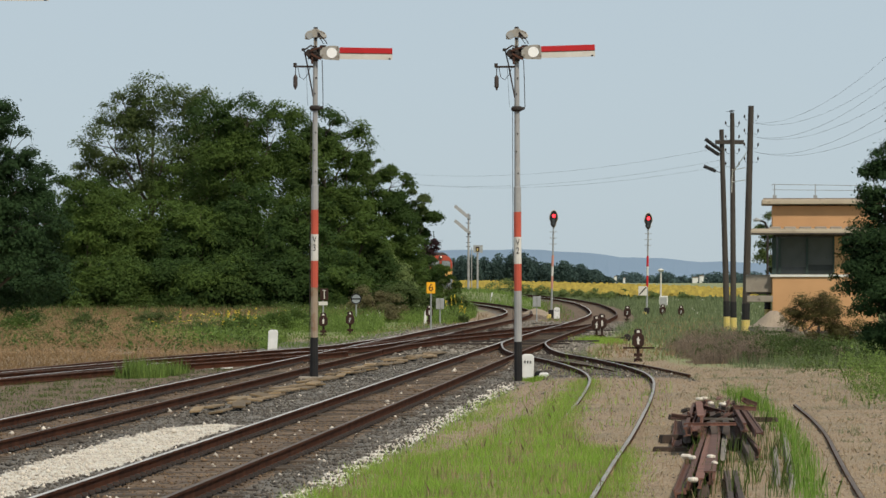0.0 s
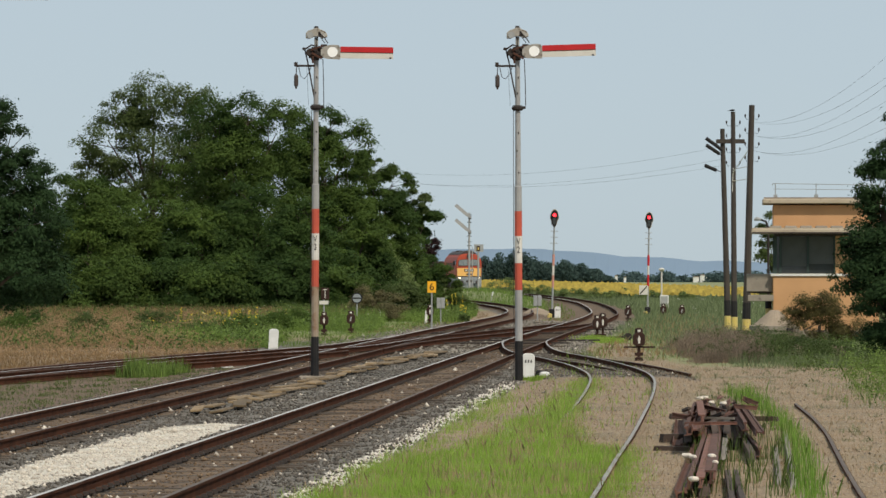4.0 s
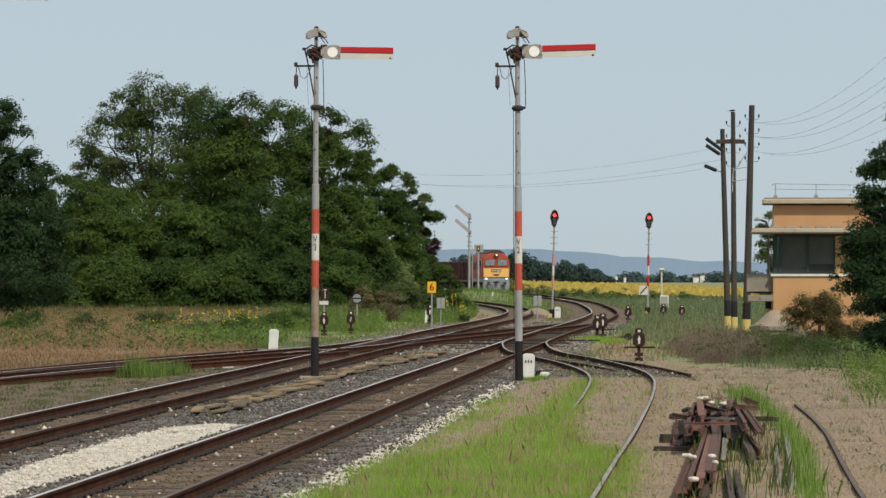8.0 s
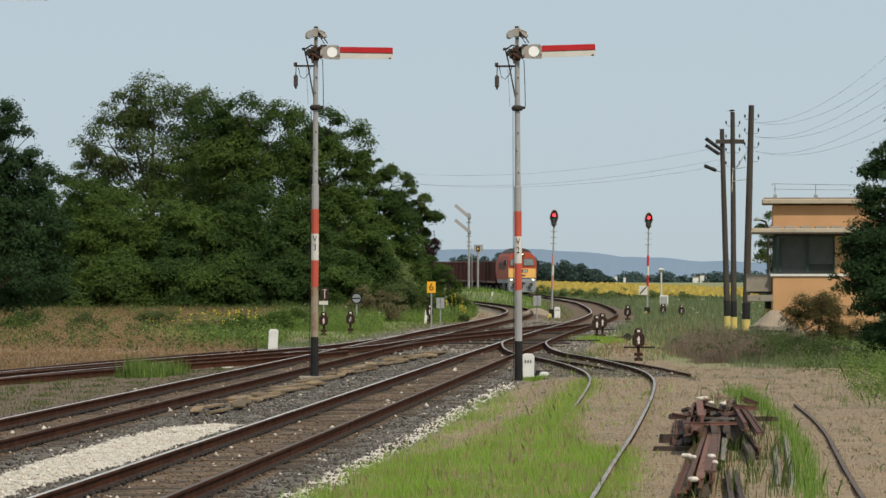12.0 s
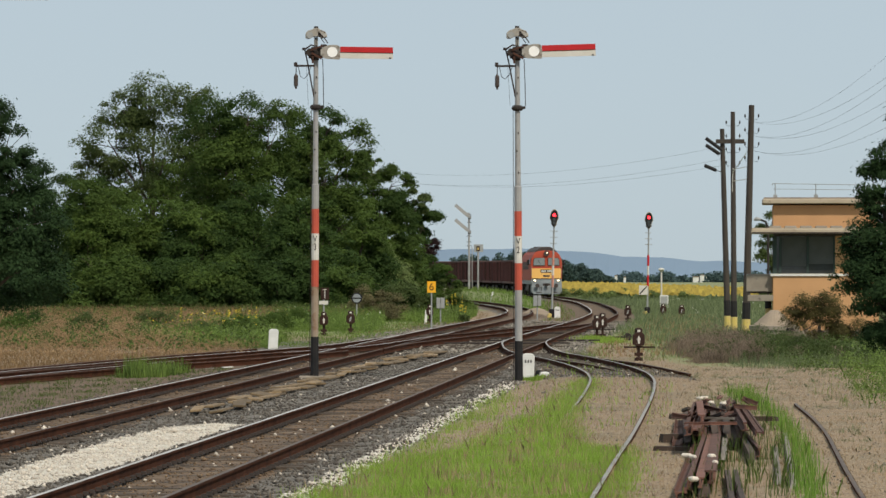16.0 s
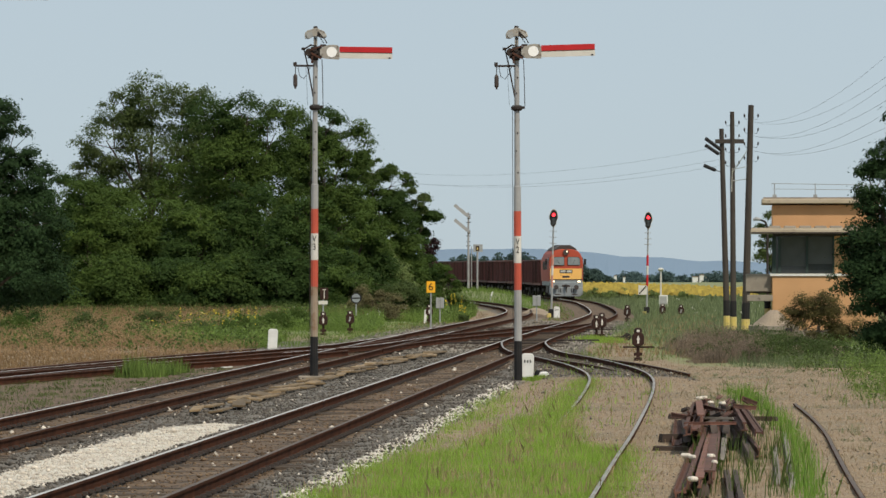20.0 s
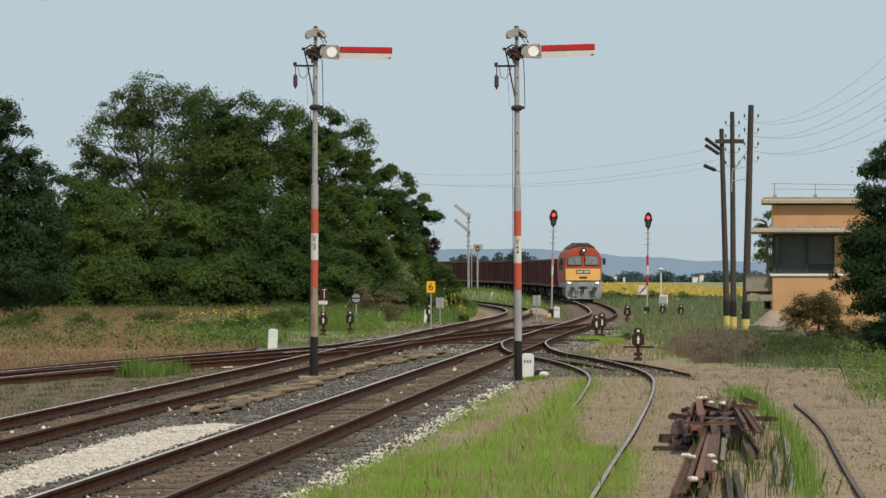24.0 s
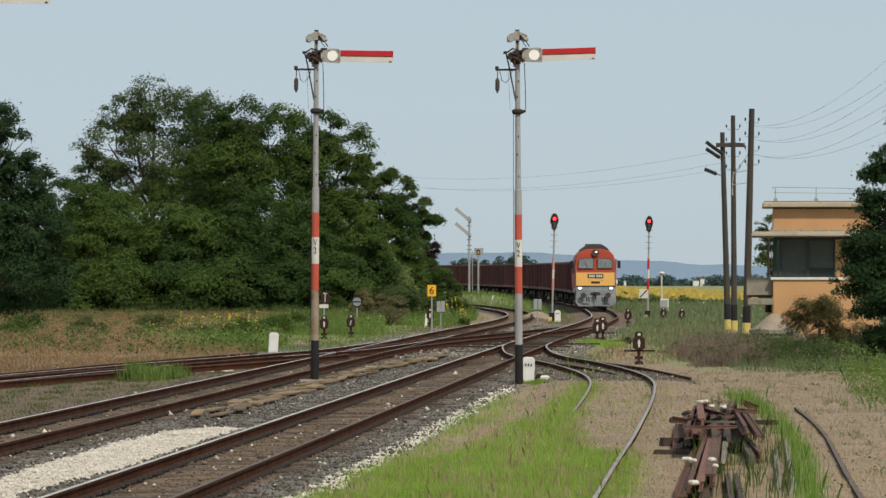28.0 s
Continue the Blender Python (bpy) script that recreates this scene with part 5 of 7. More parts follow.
t = thing("earth_mound", "small pale earth heap in grass by the curve", "heap", Matrix.Translation((5.75, 312, 0.0)))
g = Geo()
vs = [(0, 0, 0.45)] + [(1.15 * k / 5 * math.cos(a) * (1 + 0.1 * math.sin(2 * a)), 1.15 * k / 5 * math.sin(a), 0.45 * (1 - (k / 5) ** 1.4) + 0.03 * math.sin(4 * a + k) - 0.03) for k in range(1, 6) for a in (2 * math.pi * j / 18 for j in range(18))]
fs = [(0, 1 + j, 1 + (j + 1) % 18) for j in range(18)] + [(1 + (k - 1) * 18 + j, 1 + k * 18 + j, 1 + k * 18 + (j + 1) % 18, 1 + (k - 1) * 18 + (j + 1) % 18) for k in range(1, 5) for j in range(18)]
part("mound", g.add(vs, fs), DIRT_HEAP, t)
t = thing("white_tag", "small white tag on a leaning stake before the curve", "marker", Matrix.Translation((3.7, 400, float(height(np.array(3.7), np.array(400.0))))) @ Matrix.Rotation(radians(14), 4, "Y"))
part("stake", Geo().tube([(0, 0, -0.1), (0, 0, 1.0)], 0.025, 6), GREY_PAINT, t)
part("plate", Geo().box((0, -0.03, 0.85), (0.1, 0.02, 0.34)), WHITE_WASH, t, "white plate", 0.005)

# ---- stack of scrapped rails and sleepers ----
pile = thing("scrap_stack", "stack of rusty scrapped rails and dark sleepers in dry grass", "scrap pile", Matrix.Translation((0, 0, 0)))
WOOD_TAR = mat("tarred_sleeper_wood", (0.085, 0.055, 0.040), (0.042, 0.029, 0.023), 0.9, 0, 2, 20, 0.5, random_ob=0.35, stretch=(6, 0.6, 1))
RUST = mat("bright_rust", (0.185, 0.083, 0.057), (0.095, 0.045, 0.033), 0.85, 0.1, 2, 20, 0.3, (0.05, 0.03, 0.026), 0.6, random_ob=0.35)
prng = random.Random(5)
slope = math.atan(0.055)


def bar_piece(x, y, z, ln, w, h, yaw, pitch, m):
    """A scrapped rail lying on its side or a sleeper, along y."""
    g = Geo()
    if m is RUST:
        k = len(RAIL_SECTION)
        f = w / 0.125
        vs = [(u * f, yy, (v - 0.084) * f) for yy in (-ln / 2, ln / 2) for u, v in RAIL_SECTION]
        g.add(vs, [(i, (i + 1) % k, k + (i + 1) % k, k + i) for i in range(k)] + [tuple(range(k)), tuple(range(2 * k - 1, k - 1, -1))])
    else:
        g.box((0, 0, 0), (w, ln, h * 0.85), taper=0.93)
    roll = prng.choice((0.0, 1.57, 0.2, -0.2, 1.3, 3.14)) if m is RUST else prng.gauss(0, 0.15)
    part("scrap_rail" if m is RUST else "old_sleeper", g, m, pile, at=Matrix.Translation((x, y, z)) @ Matrix.Rotation(yaw, 4, "Z") @ Matrix.Rotation(pitch, 4, "X") @ Matrix.Rotation(roll, 4, "Y"))


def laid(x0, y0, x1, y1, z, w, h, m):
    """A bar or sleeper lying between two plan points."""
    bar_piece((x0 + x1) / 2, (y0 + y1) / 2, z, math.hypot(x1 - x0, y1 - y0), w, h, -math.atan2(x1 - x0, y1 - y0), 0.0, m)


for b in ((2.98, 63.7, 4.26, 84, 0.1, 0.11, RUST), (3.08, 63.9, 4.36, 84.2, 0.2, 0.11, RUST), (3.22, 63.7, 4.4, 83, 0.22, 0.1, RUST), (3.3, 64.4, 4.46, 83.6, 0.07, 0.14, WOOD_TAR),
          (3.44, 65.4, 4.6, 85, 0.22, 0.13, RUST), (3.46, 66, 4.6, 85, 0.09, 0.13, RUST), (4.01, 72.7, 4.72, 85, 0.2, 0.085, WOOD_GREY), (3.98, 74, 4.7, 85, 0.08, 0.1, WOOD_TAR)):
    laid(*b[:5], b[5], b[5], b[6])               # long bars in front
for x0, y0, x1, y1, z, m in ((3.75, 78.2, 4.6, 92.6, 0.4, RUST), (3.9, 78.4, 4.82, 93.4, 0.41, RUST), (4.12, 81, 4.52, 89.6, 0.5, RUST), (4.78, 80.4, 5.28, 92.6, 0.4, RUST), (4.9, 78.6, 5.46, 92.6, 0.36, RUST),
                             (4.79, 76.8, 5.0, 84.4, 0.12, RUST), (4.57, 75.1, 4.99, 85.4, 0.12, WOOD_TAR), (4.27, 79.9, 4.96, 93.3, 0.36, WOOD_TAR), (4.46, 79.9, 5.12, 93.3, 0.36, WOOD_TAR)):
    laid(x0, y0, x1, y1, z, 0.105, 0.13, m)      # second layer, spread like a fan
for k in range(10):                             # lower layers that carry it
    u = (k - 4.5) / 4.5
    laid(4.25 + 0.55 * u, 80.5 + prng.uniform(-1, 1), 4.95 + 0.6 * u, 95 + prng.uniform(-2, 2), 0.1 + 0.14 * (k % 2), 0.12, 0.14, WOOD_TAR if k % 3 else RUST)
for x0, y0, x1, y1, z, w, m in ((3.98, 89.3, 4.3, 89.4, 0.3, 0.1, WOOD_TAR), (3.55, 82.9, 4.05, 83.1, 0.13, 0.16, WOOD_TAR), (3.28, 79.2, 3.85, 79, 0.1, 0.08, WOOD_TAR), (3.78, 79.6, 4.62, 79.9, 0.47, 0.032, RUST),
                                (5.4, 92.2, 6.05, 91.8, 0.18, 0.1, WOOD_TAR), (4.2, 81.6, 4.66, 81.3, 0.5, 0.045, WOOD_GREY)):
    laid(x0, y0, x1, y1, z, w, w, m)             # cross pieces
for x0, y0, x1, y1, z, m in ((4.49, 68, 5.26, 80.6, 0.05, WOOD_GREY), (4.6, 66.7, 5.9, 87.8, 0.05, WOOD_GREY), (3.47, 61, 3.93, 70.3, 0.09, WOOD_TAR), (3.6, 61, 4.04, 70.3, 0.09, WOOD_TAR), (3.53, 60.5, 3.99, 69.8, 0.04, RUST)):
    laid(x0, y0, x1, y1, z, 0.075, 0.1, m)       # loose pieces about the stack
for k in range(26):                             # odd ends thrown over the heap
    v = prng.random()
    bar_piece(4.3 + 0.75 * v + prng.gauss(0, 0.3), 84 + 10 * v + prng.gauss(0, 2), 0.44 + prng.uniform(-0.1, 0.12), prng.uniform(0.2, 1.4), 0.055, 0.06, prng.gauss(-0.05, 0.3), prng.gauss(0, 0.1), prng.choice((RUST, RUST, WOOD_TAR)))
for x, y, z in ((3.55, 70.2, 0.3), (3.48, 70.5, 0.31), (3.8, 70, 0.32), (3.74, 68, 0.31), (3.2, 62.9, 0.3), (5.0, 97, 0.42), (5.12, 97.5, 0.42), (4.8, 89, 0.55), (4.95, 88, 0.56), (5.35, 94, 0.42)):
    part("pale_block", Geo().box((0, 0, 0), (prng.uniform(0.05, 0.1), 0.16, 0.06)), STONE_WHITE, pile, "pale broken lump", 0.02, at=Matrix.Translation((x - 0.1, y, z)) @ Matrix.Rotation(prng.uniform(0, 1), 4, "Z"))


# ---- train ----
def wheelset(parent, y, r, name="wheelset"):
    g = Geo().tube([(-0.8, 0, 0), (-0.68, 0, 0)], r, 18).tube([(0.68, 0, 0), (0.8, 0, 0)], r, 18).tube([(-0.7, 0, 0), (0.7, 0, 0)], 0.08, 8)
    return part(name, g.box((0.82, 0, r * 0.55), (0.03, 0.12, 0.2)).box((-0.82, 0, r * 0.55), (0.03, 0.12, 0.2)), IRON, parent, at=Matrix.Translation((0, y, r)))


def bogie(parent, y, wheels, r, gap):
    b = part("bogie", Geo().box((-1.05, y, 0.62), (0.12, gap * (wheels - 1) + 1.0, 0.3)).box((1.05, y, 0.62), (0.12, gap * (wheels - 1) + 1.0, 0.3)).box((0, y, 0.7), (2.0, 0.5, 0.25)), IRON, parent, "", 0.02)
    for k in range(wheels):
        wheelset(b, y + (k - (wheels - 1) / 2) * gap, r)
    return b


def locomotive():
    t = thing("locomotive", "orange-red diesel locomotive with a yellow band and grey buffer beam", "locomotive")
    L = 16.6
    half = [(1.40, 1.42), (1.43, 2.2), (1.43, 3.05), (1.38, 3.35), (1.22, 3.72), (0.98, 3.98), (0.66, 4.08), (0.3, 4.12)]
    prof = half + [(-a, b) for a, b in reversed(half)]
    mid_ = (0.0, 2.8)
    n = len(prof)
    rings = []
    for y, s, dz in ((0.0, 0.965, 0), (0.12, 1.0, 0), (L - 0.12, 1.0, 0), (L, 0.965, 0)):
        rings += [(a * s, y + 0.18 * max(0, (b - 2.6) / 1.7) * (1 if y < 1 else -1), mid_[1] + (b - mid_[1]) * s) for a, b in prof]
    g = Geo().add(rings, [tuple(range(n)), tuple(range(4 * n - 1, 3 * n - 1, -1))] + [(i * n + k, i * n + (k + 1) % n, (i + 1) * n + (k + 1) % n, (i + 1) * n + k) for i in range(3) for k in range(n)])
    body = part("body", g, LOCO_RED, t, "orange-red body shell")
    part("roof_cover", Geo().plate([(-0.98, 4.03), (0.98, 4.03), (0.78, 4.22), (0.46, 4.42), (-0.46, 4.42), (-0.78, 4.22)], 0.45, L - 0.4).box((0, 3.0, 4.4), (0.9, 3.5, 0.14)).box((0, 9.0, 4.42), (1.1, 4.0, 0.16)), LOCO_ROOF, t, "sooty dark roof", 0.03)
    band = part("yellow_band", Geo().plate([(-1.33, 1.58), (1.33, 1.58), (1.35, 2.5), (-1.35, 2.5)], -0.02, 0.06), LOCO_YELLOW, body, "yellow nose panel")
    part("number_board", Geo().box((0, -0.03, 2.26), (1.08, 0.02, 0.29)), BLACK, band)
    for k in range(6):
        part("number_bar", Geo().box((-0.4 + 0.15 * k + (0.06 if k > 2 else 0), -0.045, 2.26), (0.11, 0.01, 0.18)), WHITE, band)
    part("maker_badge", Geo().box((0, -0.03, 1.82), (0.6, 0.02, 0.16)), LOCO_ROOF, band, "dark winged badge", 0.01)
    for s in (-0.42, 0.42):
        part("badge_dot", Geo().box((s, -0.03, 1.96), (0.07, 0.02, 0.04)), LOCO_ROOF, band)
    for s in (-1, 1):
        f = part("windscreen_frame", Geo().plate([(s * 0.13, 2.76), (s * 1.2, 2.76), (s * 1.17, 3.32), (s * 1.04, 3.46), (s * 0.18, 3.49), (s * 0.13, 3.42)], -0.01, 0.16), LOCO_ROOF, body)
        part("windscreen", Geo().plate([(s * 0.17, 2.80), (s * 1.16, 2.80), (s * 1.13, 3.31), (s * 1.01, 3.42), (s * 0.21, 3.45), (s * 0.17, 3.4)], -0.03, -0.014), GLASS_LOCO, f, "windscreen with the sky's reflection in its pale colour")
        part("wiper", Geo().tube([(s * 0.55, -0.045, 2.86), (s * 0.75, -0.045, 3.25)], 0.012, 4), BLACK, f)
        lb = part("headlight", Geo().plate([(s * 1.07 + 0.17 * math.cos(a), 1.42 + 0.11 * math.sin(a)) for a in (2 * math.pi * k / 16 for k in range(16))], -0.1, 0.1), LOCO_ROOF, t)
        part("light_lens", Geo().plate([(s * 1.07 + 0.13 * math.cos(a), 1.42 + 0.075 * math.sin(a)) for a in (2 * math.pi * k / 16 for k in range(16))], -0.12, -0.104), LAMP_WHITE, lb, "lit white headlight")
        bf = part("buffer", Geo().tube([(s * 0.85, -0.5, 0.94), (s * 0.85, 0.1, 0.94)], 0.12, 10).tube([(s * 0.85, -0.56, 0.94), (s * 0.85, -0.5, 0.94)], 0.19, 16), LOCO_ROOF, t, "dark round buffer")
        part("mirror", Geo().box((s * 1.62, 0.7, 3.05), (0.22, 0.1, 0.5)), BLACK, t, "", 0.02)
        part("hand_rail", Geo().tube([(s * 1.34, -0.06, 1.7), (s * 1.34, -0.06, 2.7)], 0.015, 5), GREY_PAINT, t)
        part("steps", Geo().box((s * 1.25, 0.35, 0.75), (0.3, 0.5, 0.06)).box((s * 1.25, 0.35, 0.45), (0.3, 0.5, 0.06)).box((s * 1.38, 0.35, 0.8), (0.05, 0.5, 1.0)), LOCO_GREY, t)
    top = part("top_light", Geo().plate(circle(0.24, 18, 0, 3.86), -0.02, 0.35), LOCO_ROOF, t, "dark headlight housing")
    part("light_lens", Geo().plate([(-0.02, 3.86), (0.1, 3.87), (0.12, 3.94), (0.04, 3.97)], -0.04, -0.024), LAMP_WHITE, top, "lit corner of the top headlight")
    part("buffer_beam", Geo().box((0, 0.2, 1.05), (2.7, 0.5, 0.62)), LOCO_GREY, t, "grey buffer beam", 0.03)
    part("draw_gear", Geo().box((0, -0.1, 0.98), (0.66, 0.1, 0.34)), LOCO_ROOF, t, "dark plate round the coupler", 0.03)
    part("beam_rail", Geo().tube([(-0.8, -0.14, 0.84), (0.8, -0.14, 0.84)], 0.035, 6), LOCO_ROOF, t, "dark rail across the buffer beam")
    part("waist_strip", Geo().box((0, -0.02, 1.575), (2.72, 0.05, 0.05)), BLACK, t)
    for s in (-0.7, 0.7):
        part("plough_slot", Geo().box((s, -0.258, 0.34), (0.5, 0.012, 0.08)), LOCO_ROOF, t)
    part("lower_skirt", Geo().plate([(-1.36, 1.25), (1.36, 1.25), (1.38, 1.58), (-1.38, 1.58)], -0.012, 0.3), LOCO_GREY, t)
    part("snow_plough", Geo().plate([(-1.2, 0.16), (1.2, 0.16), (1.38, 0.45), (1.38, 0.92), (-1.38, 0.92), (-1.38, 0.45)], -0.25, 0.1), LOCO_GREY, t, "grey plough plate", 0.04)
    part("coupler", Geo().box((0, -0.3, 1.04), (0.2, 0.6, 0.26)).tube([(0, -0.45, 1.0), (0.03, -0.5, 0.5)], 0.04, 6), IRON, t, "hanging screw coupler", 0.02)
    for s in (-0.45, 0.45, 0.6, -0.6):
        part("brake_hose", Geo().tube([(s, -0.1, 0.95), (s * 1.02, -0.28, 0.8), (s * 0.98, -0.26, 0.5)], 0.03, 6), BLACK, t)
    part("frame", Geo().box((0, L / 2, 1.25), (2.7, L - 0.6, 0.36)), LOCO_GREY, t)
    part("fuel_tank", Geo().box((0, L / 2, 0.75), (2.5, 4.2, 0.7)), LOCO_ROOF, t, bevel=0.06)
    for k in range(5):
        part("side_grille", Geo().box((-1.43, 4.2 + 1.9 * k, 2.75), (0.05, 1.2, 0.7)), LOCO_ROOF, body)
        part("side_grille", Geo().box((1.43, 4.2 + 1.9 * k, 2.75), (0.05, 1.2, 0.7)), LOCO_ROOF, body)
    for s in (-1, 1):
        part("side_window", Geo().box((s * 1.43, 1.1, 3.15), (0.04, 0.8, 0.55)), GLASS_DARK, body)
    bogie(t, 4.0, 3, 0.52, 2.1)
    bogie(t, L - 4.0, 3, 0.52, 2.1)
    return t


# pale grey-blue base colour adds a painted sky reflection to the glass
GLASS_LOCO = mat("windscreen_glass_sky_tint", (0.24, 0.27, 0.28), (0.16, 0.18, 0.19), 0.08, 0, 1, 4, coat=0.6)


def wagon():
    t = thing("open_wagon", "dark red-brown open goods wagon with ribbed steel sides", "wagon", group="goods wagons of the train")
    L = 12.8
    for s in (-1, 1):
        w = part("side_wall", Geo().box((s * 1.38, 0, 2.22), (0.06, L, 1.95)), WAGON, t)
        for k in range(10):
            part("rib", Geo().box((s * 1.45, -L / 2 + 0.3 + k * (L - 0.6) / 9, 2.2), (0.12, 0.16, 1.95)), WAGON, w)
        part("top_rail", Geo().box((s * 1.42, 0, 3.22), (0.18, L + 0.1, 0.12)), WAGON, t)
        part("side_sill", Geo().box((s * 1.36, 0, 1.16), (0.14, L + 0.3, 0.26)), WAGON, t)
        part("end_wall", Geo().box((0, s * L / 2, 2.22), (2.8, 0.07, 1.95)), WAGON, t)
        for x in (-0.9, -0.3, 0.3, 0.9):
            part("end_rib", Geo().box((x, s * (L / 2 + 0.06), 2.2), (0.12, 0.1, 1.95)), WAGON, t)
        for x in (-0.875, 0.875):
            part("buffer", Geo().tube([(x, s * (L / 2 + 0.1), 1.06), (x, s * (L / 2 + 0.6), 1.06)], 0.1, 8).tube([(x, s * (L / 2 + 0.57), 1.06), (x, s * (L / 2 + 0.62), 1.06)], 0.23, 12), IRON, t)
    part("floor", Geo().box((0, 0, 1.24), (2.76, L, 0.1)), WAGON, t)
    part("frame", Geo().box((0, 0, 1.0), (0.6, L, 0.3)).box((0, L / 2, 1.05), (2.5, 0.2, 0.3)).box((0, -L / 2, 1.05), (2.5, 0.2, 0.3)), IRON, t)
    bogie(t, -4.5, 2, 0.46, 1.8)
    bogie(t, 4.5, 2, 0.46, 1.8)
    return t


loco = locomotive()
first = wagon()
wagons = [first] + [copy_thing(first, Matrix()) for _ in range(19)]

# white lumps lying by the rails
for k, (x, y, w) in enumerate(((-6.75, 147, 0.3), (-6.25, 147.5, 0.34), (3.5, 226, 0.35), (3.0, 206, 0.3), (0.6, 203, 0.28), (2.6, 130, 0.12))):
    t = thing("pale_lump", "pale broken concrete lump lying on the ballast", "stone", Matrix.Translation((x, y, float(height(np.array(x), np.array(y))))), "pale lumps")
    part("lump", Geo().box((0, 0, 0.05), (w, 0.3, 0.14), Matrix.Rotation(0.3 * k, 4, "Z"), 0.7), WHITE_WASH, t, bevel=0.03)

t = thing("dark_rag", "crumpled dark rag lying by a white marker post", "rag", Matrix.Translation((2.46, 130.2, float(height(np.array(2.46), np.array(130.2))))))
part("cloth", Geo().box((0, 0, 0.09), (0.2, 0.25, 0.2), Matrix.Rotation(0.5, 4, "Z"), 0.55).box((0.08, 0, 0.05), (0.14, 0.2, 0.1), Matrix.Rotation(-0.4, 4, "Y"), 0.7), BLACK, t, bevel=0.03)

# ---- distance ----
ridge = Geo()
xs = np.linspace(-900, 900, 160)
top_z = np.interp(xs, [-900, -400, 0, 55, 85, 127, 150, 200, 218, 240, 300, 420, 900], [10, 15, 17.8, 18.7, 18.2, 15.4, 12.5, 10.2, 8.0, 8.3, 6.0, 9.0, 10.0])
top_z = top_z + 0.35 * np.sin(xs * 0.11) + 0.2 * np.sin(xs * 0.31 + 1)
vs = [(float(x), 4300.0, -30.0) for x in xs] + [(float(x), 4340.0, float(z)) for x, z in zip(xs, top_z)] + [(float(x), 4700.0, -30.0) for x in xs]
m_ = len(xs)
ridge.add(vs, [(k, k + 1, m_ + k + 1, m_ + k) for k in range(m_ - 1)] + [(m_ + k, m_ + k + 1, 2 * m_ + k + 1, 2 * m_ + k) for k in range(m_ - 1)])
# no haze in the air: the ridge colour carries it
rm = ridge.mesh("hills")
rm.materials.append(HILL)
tagged(new("backdrop_hills", rm), "long low hills with haze blue put into their colour", "hills", kind="structure")


def far_wood(name, spots, label, leaf, per, material=LEAF_FAR):
    c = []
    for x, y, r, h in spots:
        k = int(per)
        d = rng.normal(0, 1, (k, 3)) * (r * 0.45, r * 0.45, 1)
        z = h * np.clip(0.5 + 0.23 * d[:, 2], 0.0, 1.05) * (1 - 0.35 * (np.abs(d[:, 0]) / r) ** 2)
        c.append(np.stack([x + d[:, 0], y + d[:, 1], z + height(np.array(x), np.array(y))], -1))
    pts = np.concatenate(c)
    return stuff(name, soup(name, leaf_faces(pts, leaf), 3, material), label, "trees")


rng = np.random.default_rng(21)
spots = []
for px_x in np.arange(2, 31, 1.1):
    hh = np.interp(px_x, [2, 5, 10, 14, 17, 20, 23, 26, 31], [4.4, 4.6, 5.0, 5.8, 4.8, 3.5, 3.9, 3.4, 1.2])
    spots.append((px_x + rng.normal(0, 0.5), 960 + rng.normal(0, 10), 1.7, hh * rng.uniform(0.85, 1.1)))
# wood and hedge get their haze from the leaf colour
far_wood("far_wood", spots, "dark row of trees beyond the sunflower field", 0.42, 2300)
spots = [(x, 1500 + rng.normal(0, 40), 3.5, rng.uniform(2.9, 4.1) * (0.75 if 45 < x < 53 else 1.2 if rng.random() < 0.15 else 1.0)) for x in np.arange(42, 110, 2.4)]
far_wood("far_hedge", spots, "distant hedge and trees on the plain, haze put into their colour", 0.7, 1000, LEAF_HAZE)
for x, w, h in ((71.6, 1.6, 1.5), (73.4, 1.2, 2.0), (75.2, 1.5, 1.6), (49.0, 0.7, 1.8), (51.5, 0.6, 1.4)):
    t = thing("far_building", "tiny white building far off on the plain", "building", Matrix.Translation((x, 1440, -2.6)))
    part("wall", Geo().box((0, 0, 0.6 + h / 2), (w, 3, h + 1.2)), WHITE_WASH, t)
    part("roof", Geo().box((0, 0, h + 1.3), (w * 1.05, 3.2, 0.25)), ROOF, t)

# sunflower field
n = 17000
y = 440 + 380 * rng.random(n) ** 1.3
x = -12 + rng.random(n) * (0.075 * y + 16)
keep = (x > line_a(y) + 4.0 + 1.5 * fade(-y, -520, -440)) & (y < 868 - 6100 * x / y)
x, y = x[keep], y[keep]
blades("sunflower_stems", x, y, rng.uniform(0.4, 0.8, len(x)), 0.2, FIELD, "dense green leaves of a sunflower field", "sunflowers", 0.15)
k = waves(x, y, 9, 73) > rng.uniform(-1.6, 0.5, len(x))
x, y = x[k], y[k]
hz = rng.uniform(0.5, 0.88, len(x))
c = np.stack([x, y, hz], -1)
u, w = np.array([0.17, 0.0, 0.0]), np.array([0.0, 0.05, 0.15])
vs = np.stack([c - u, c - u * 0.6 - w * 0.8, c + u * 0.6 - w * 0.8, c + u, c + u * 0.6 + w, c - u * 0.6 + w], 1).reshape(-1, 3)
stuff("sunflower_heads", soup("sunflower_heads", vs, 6, PETAL_YELLOW), "yellow flower heads of a sunflower field", "sunflowers")


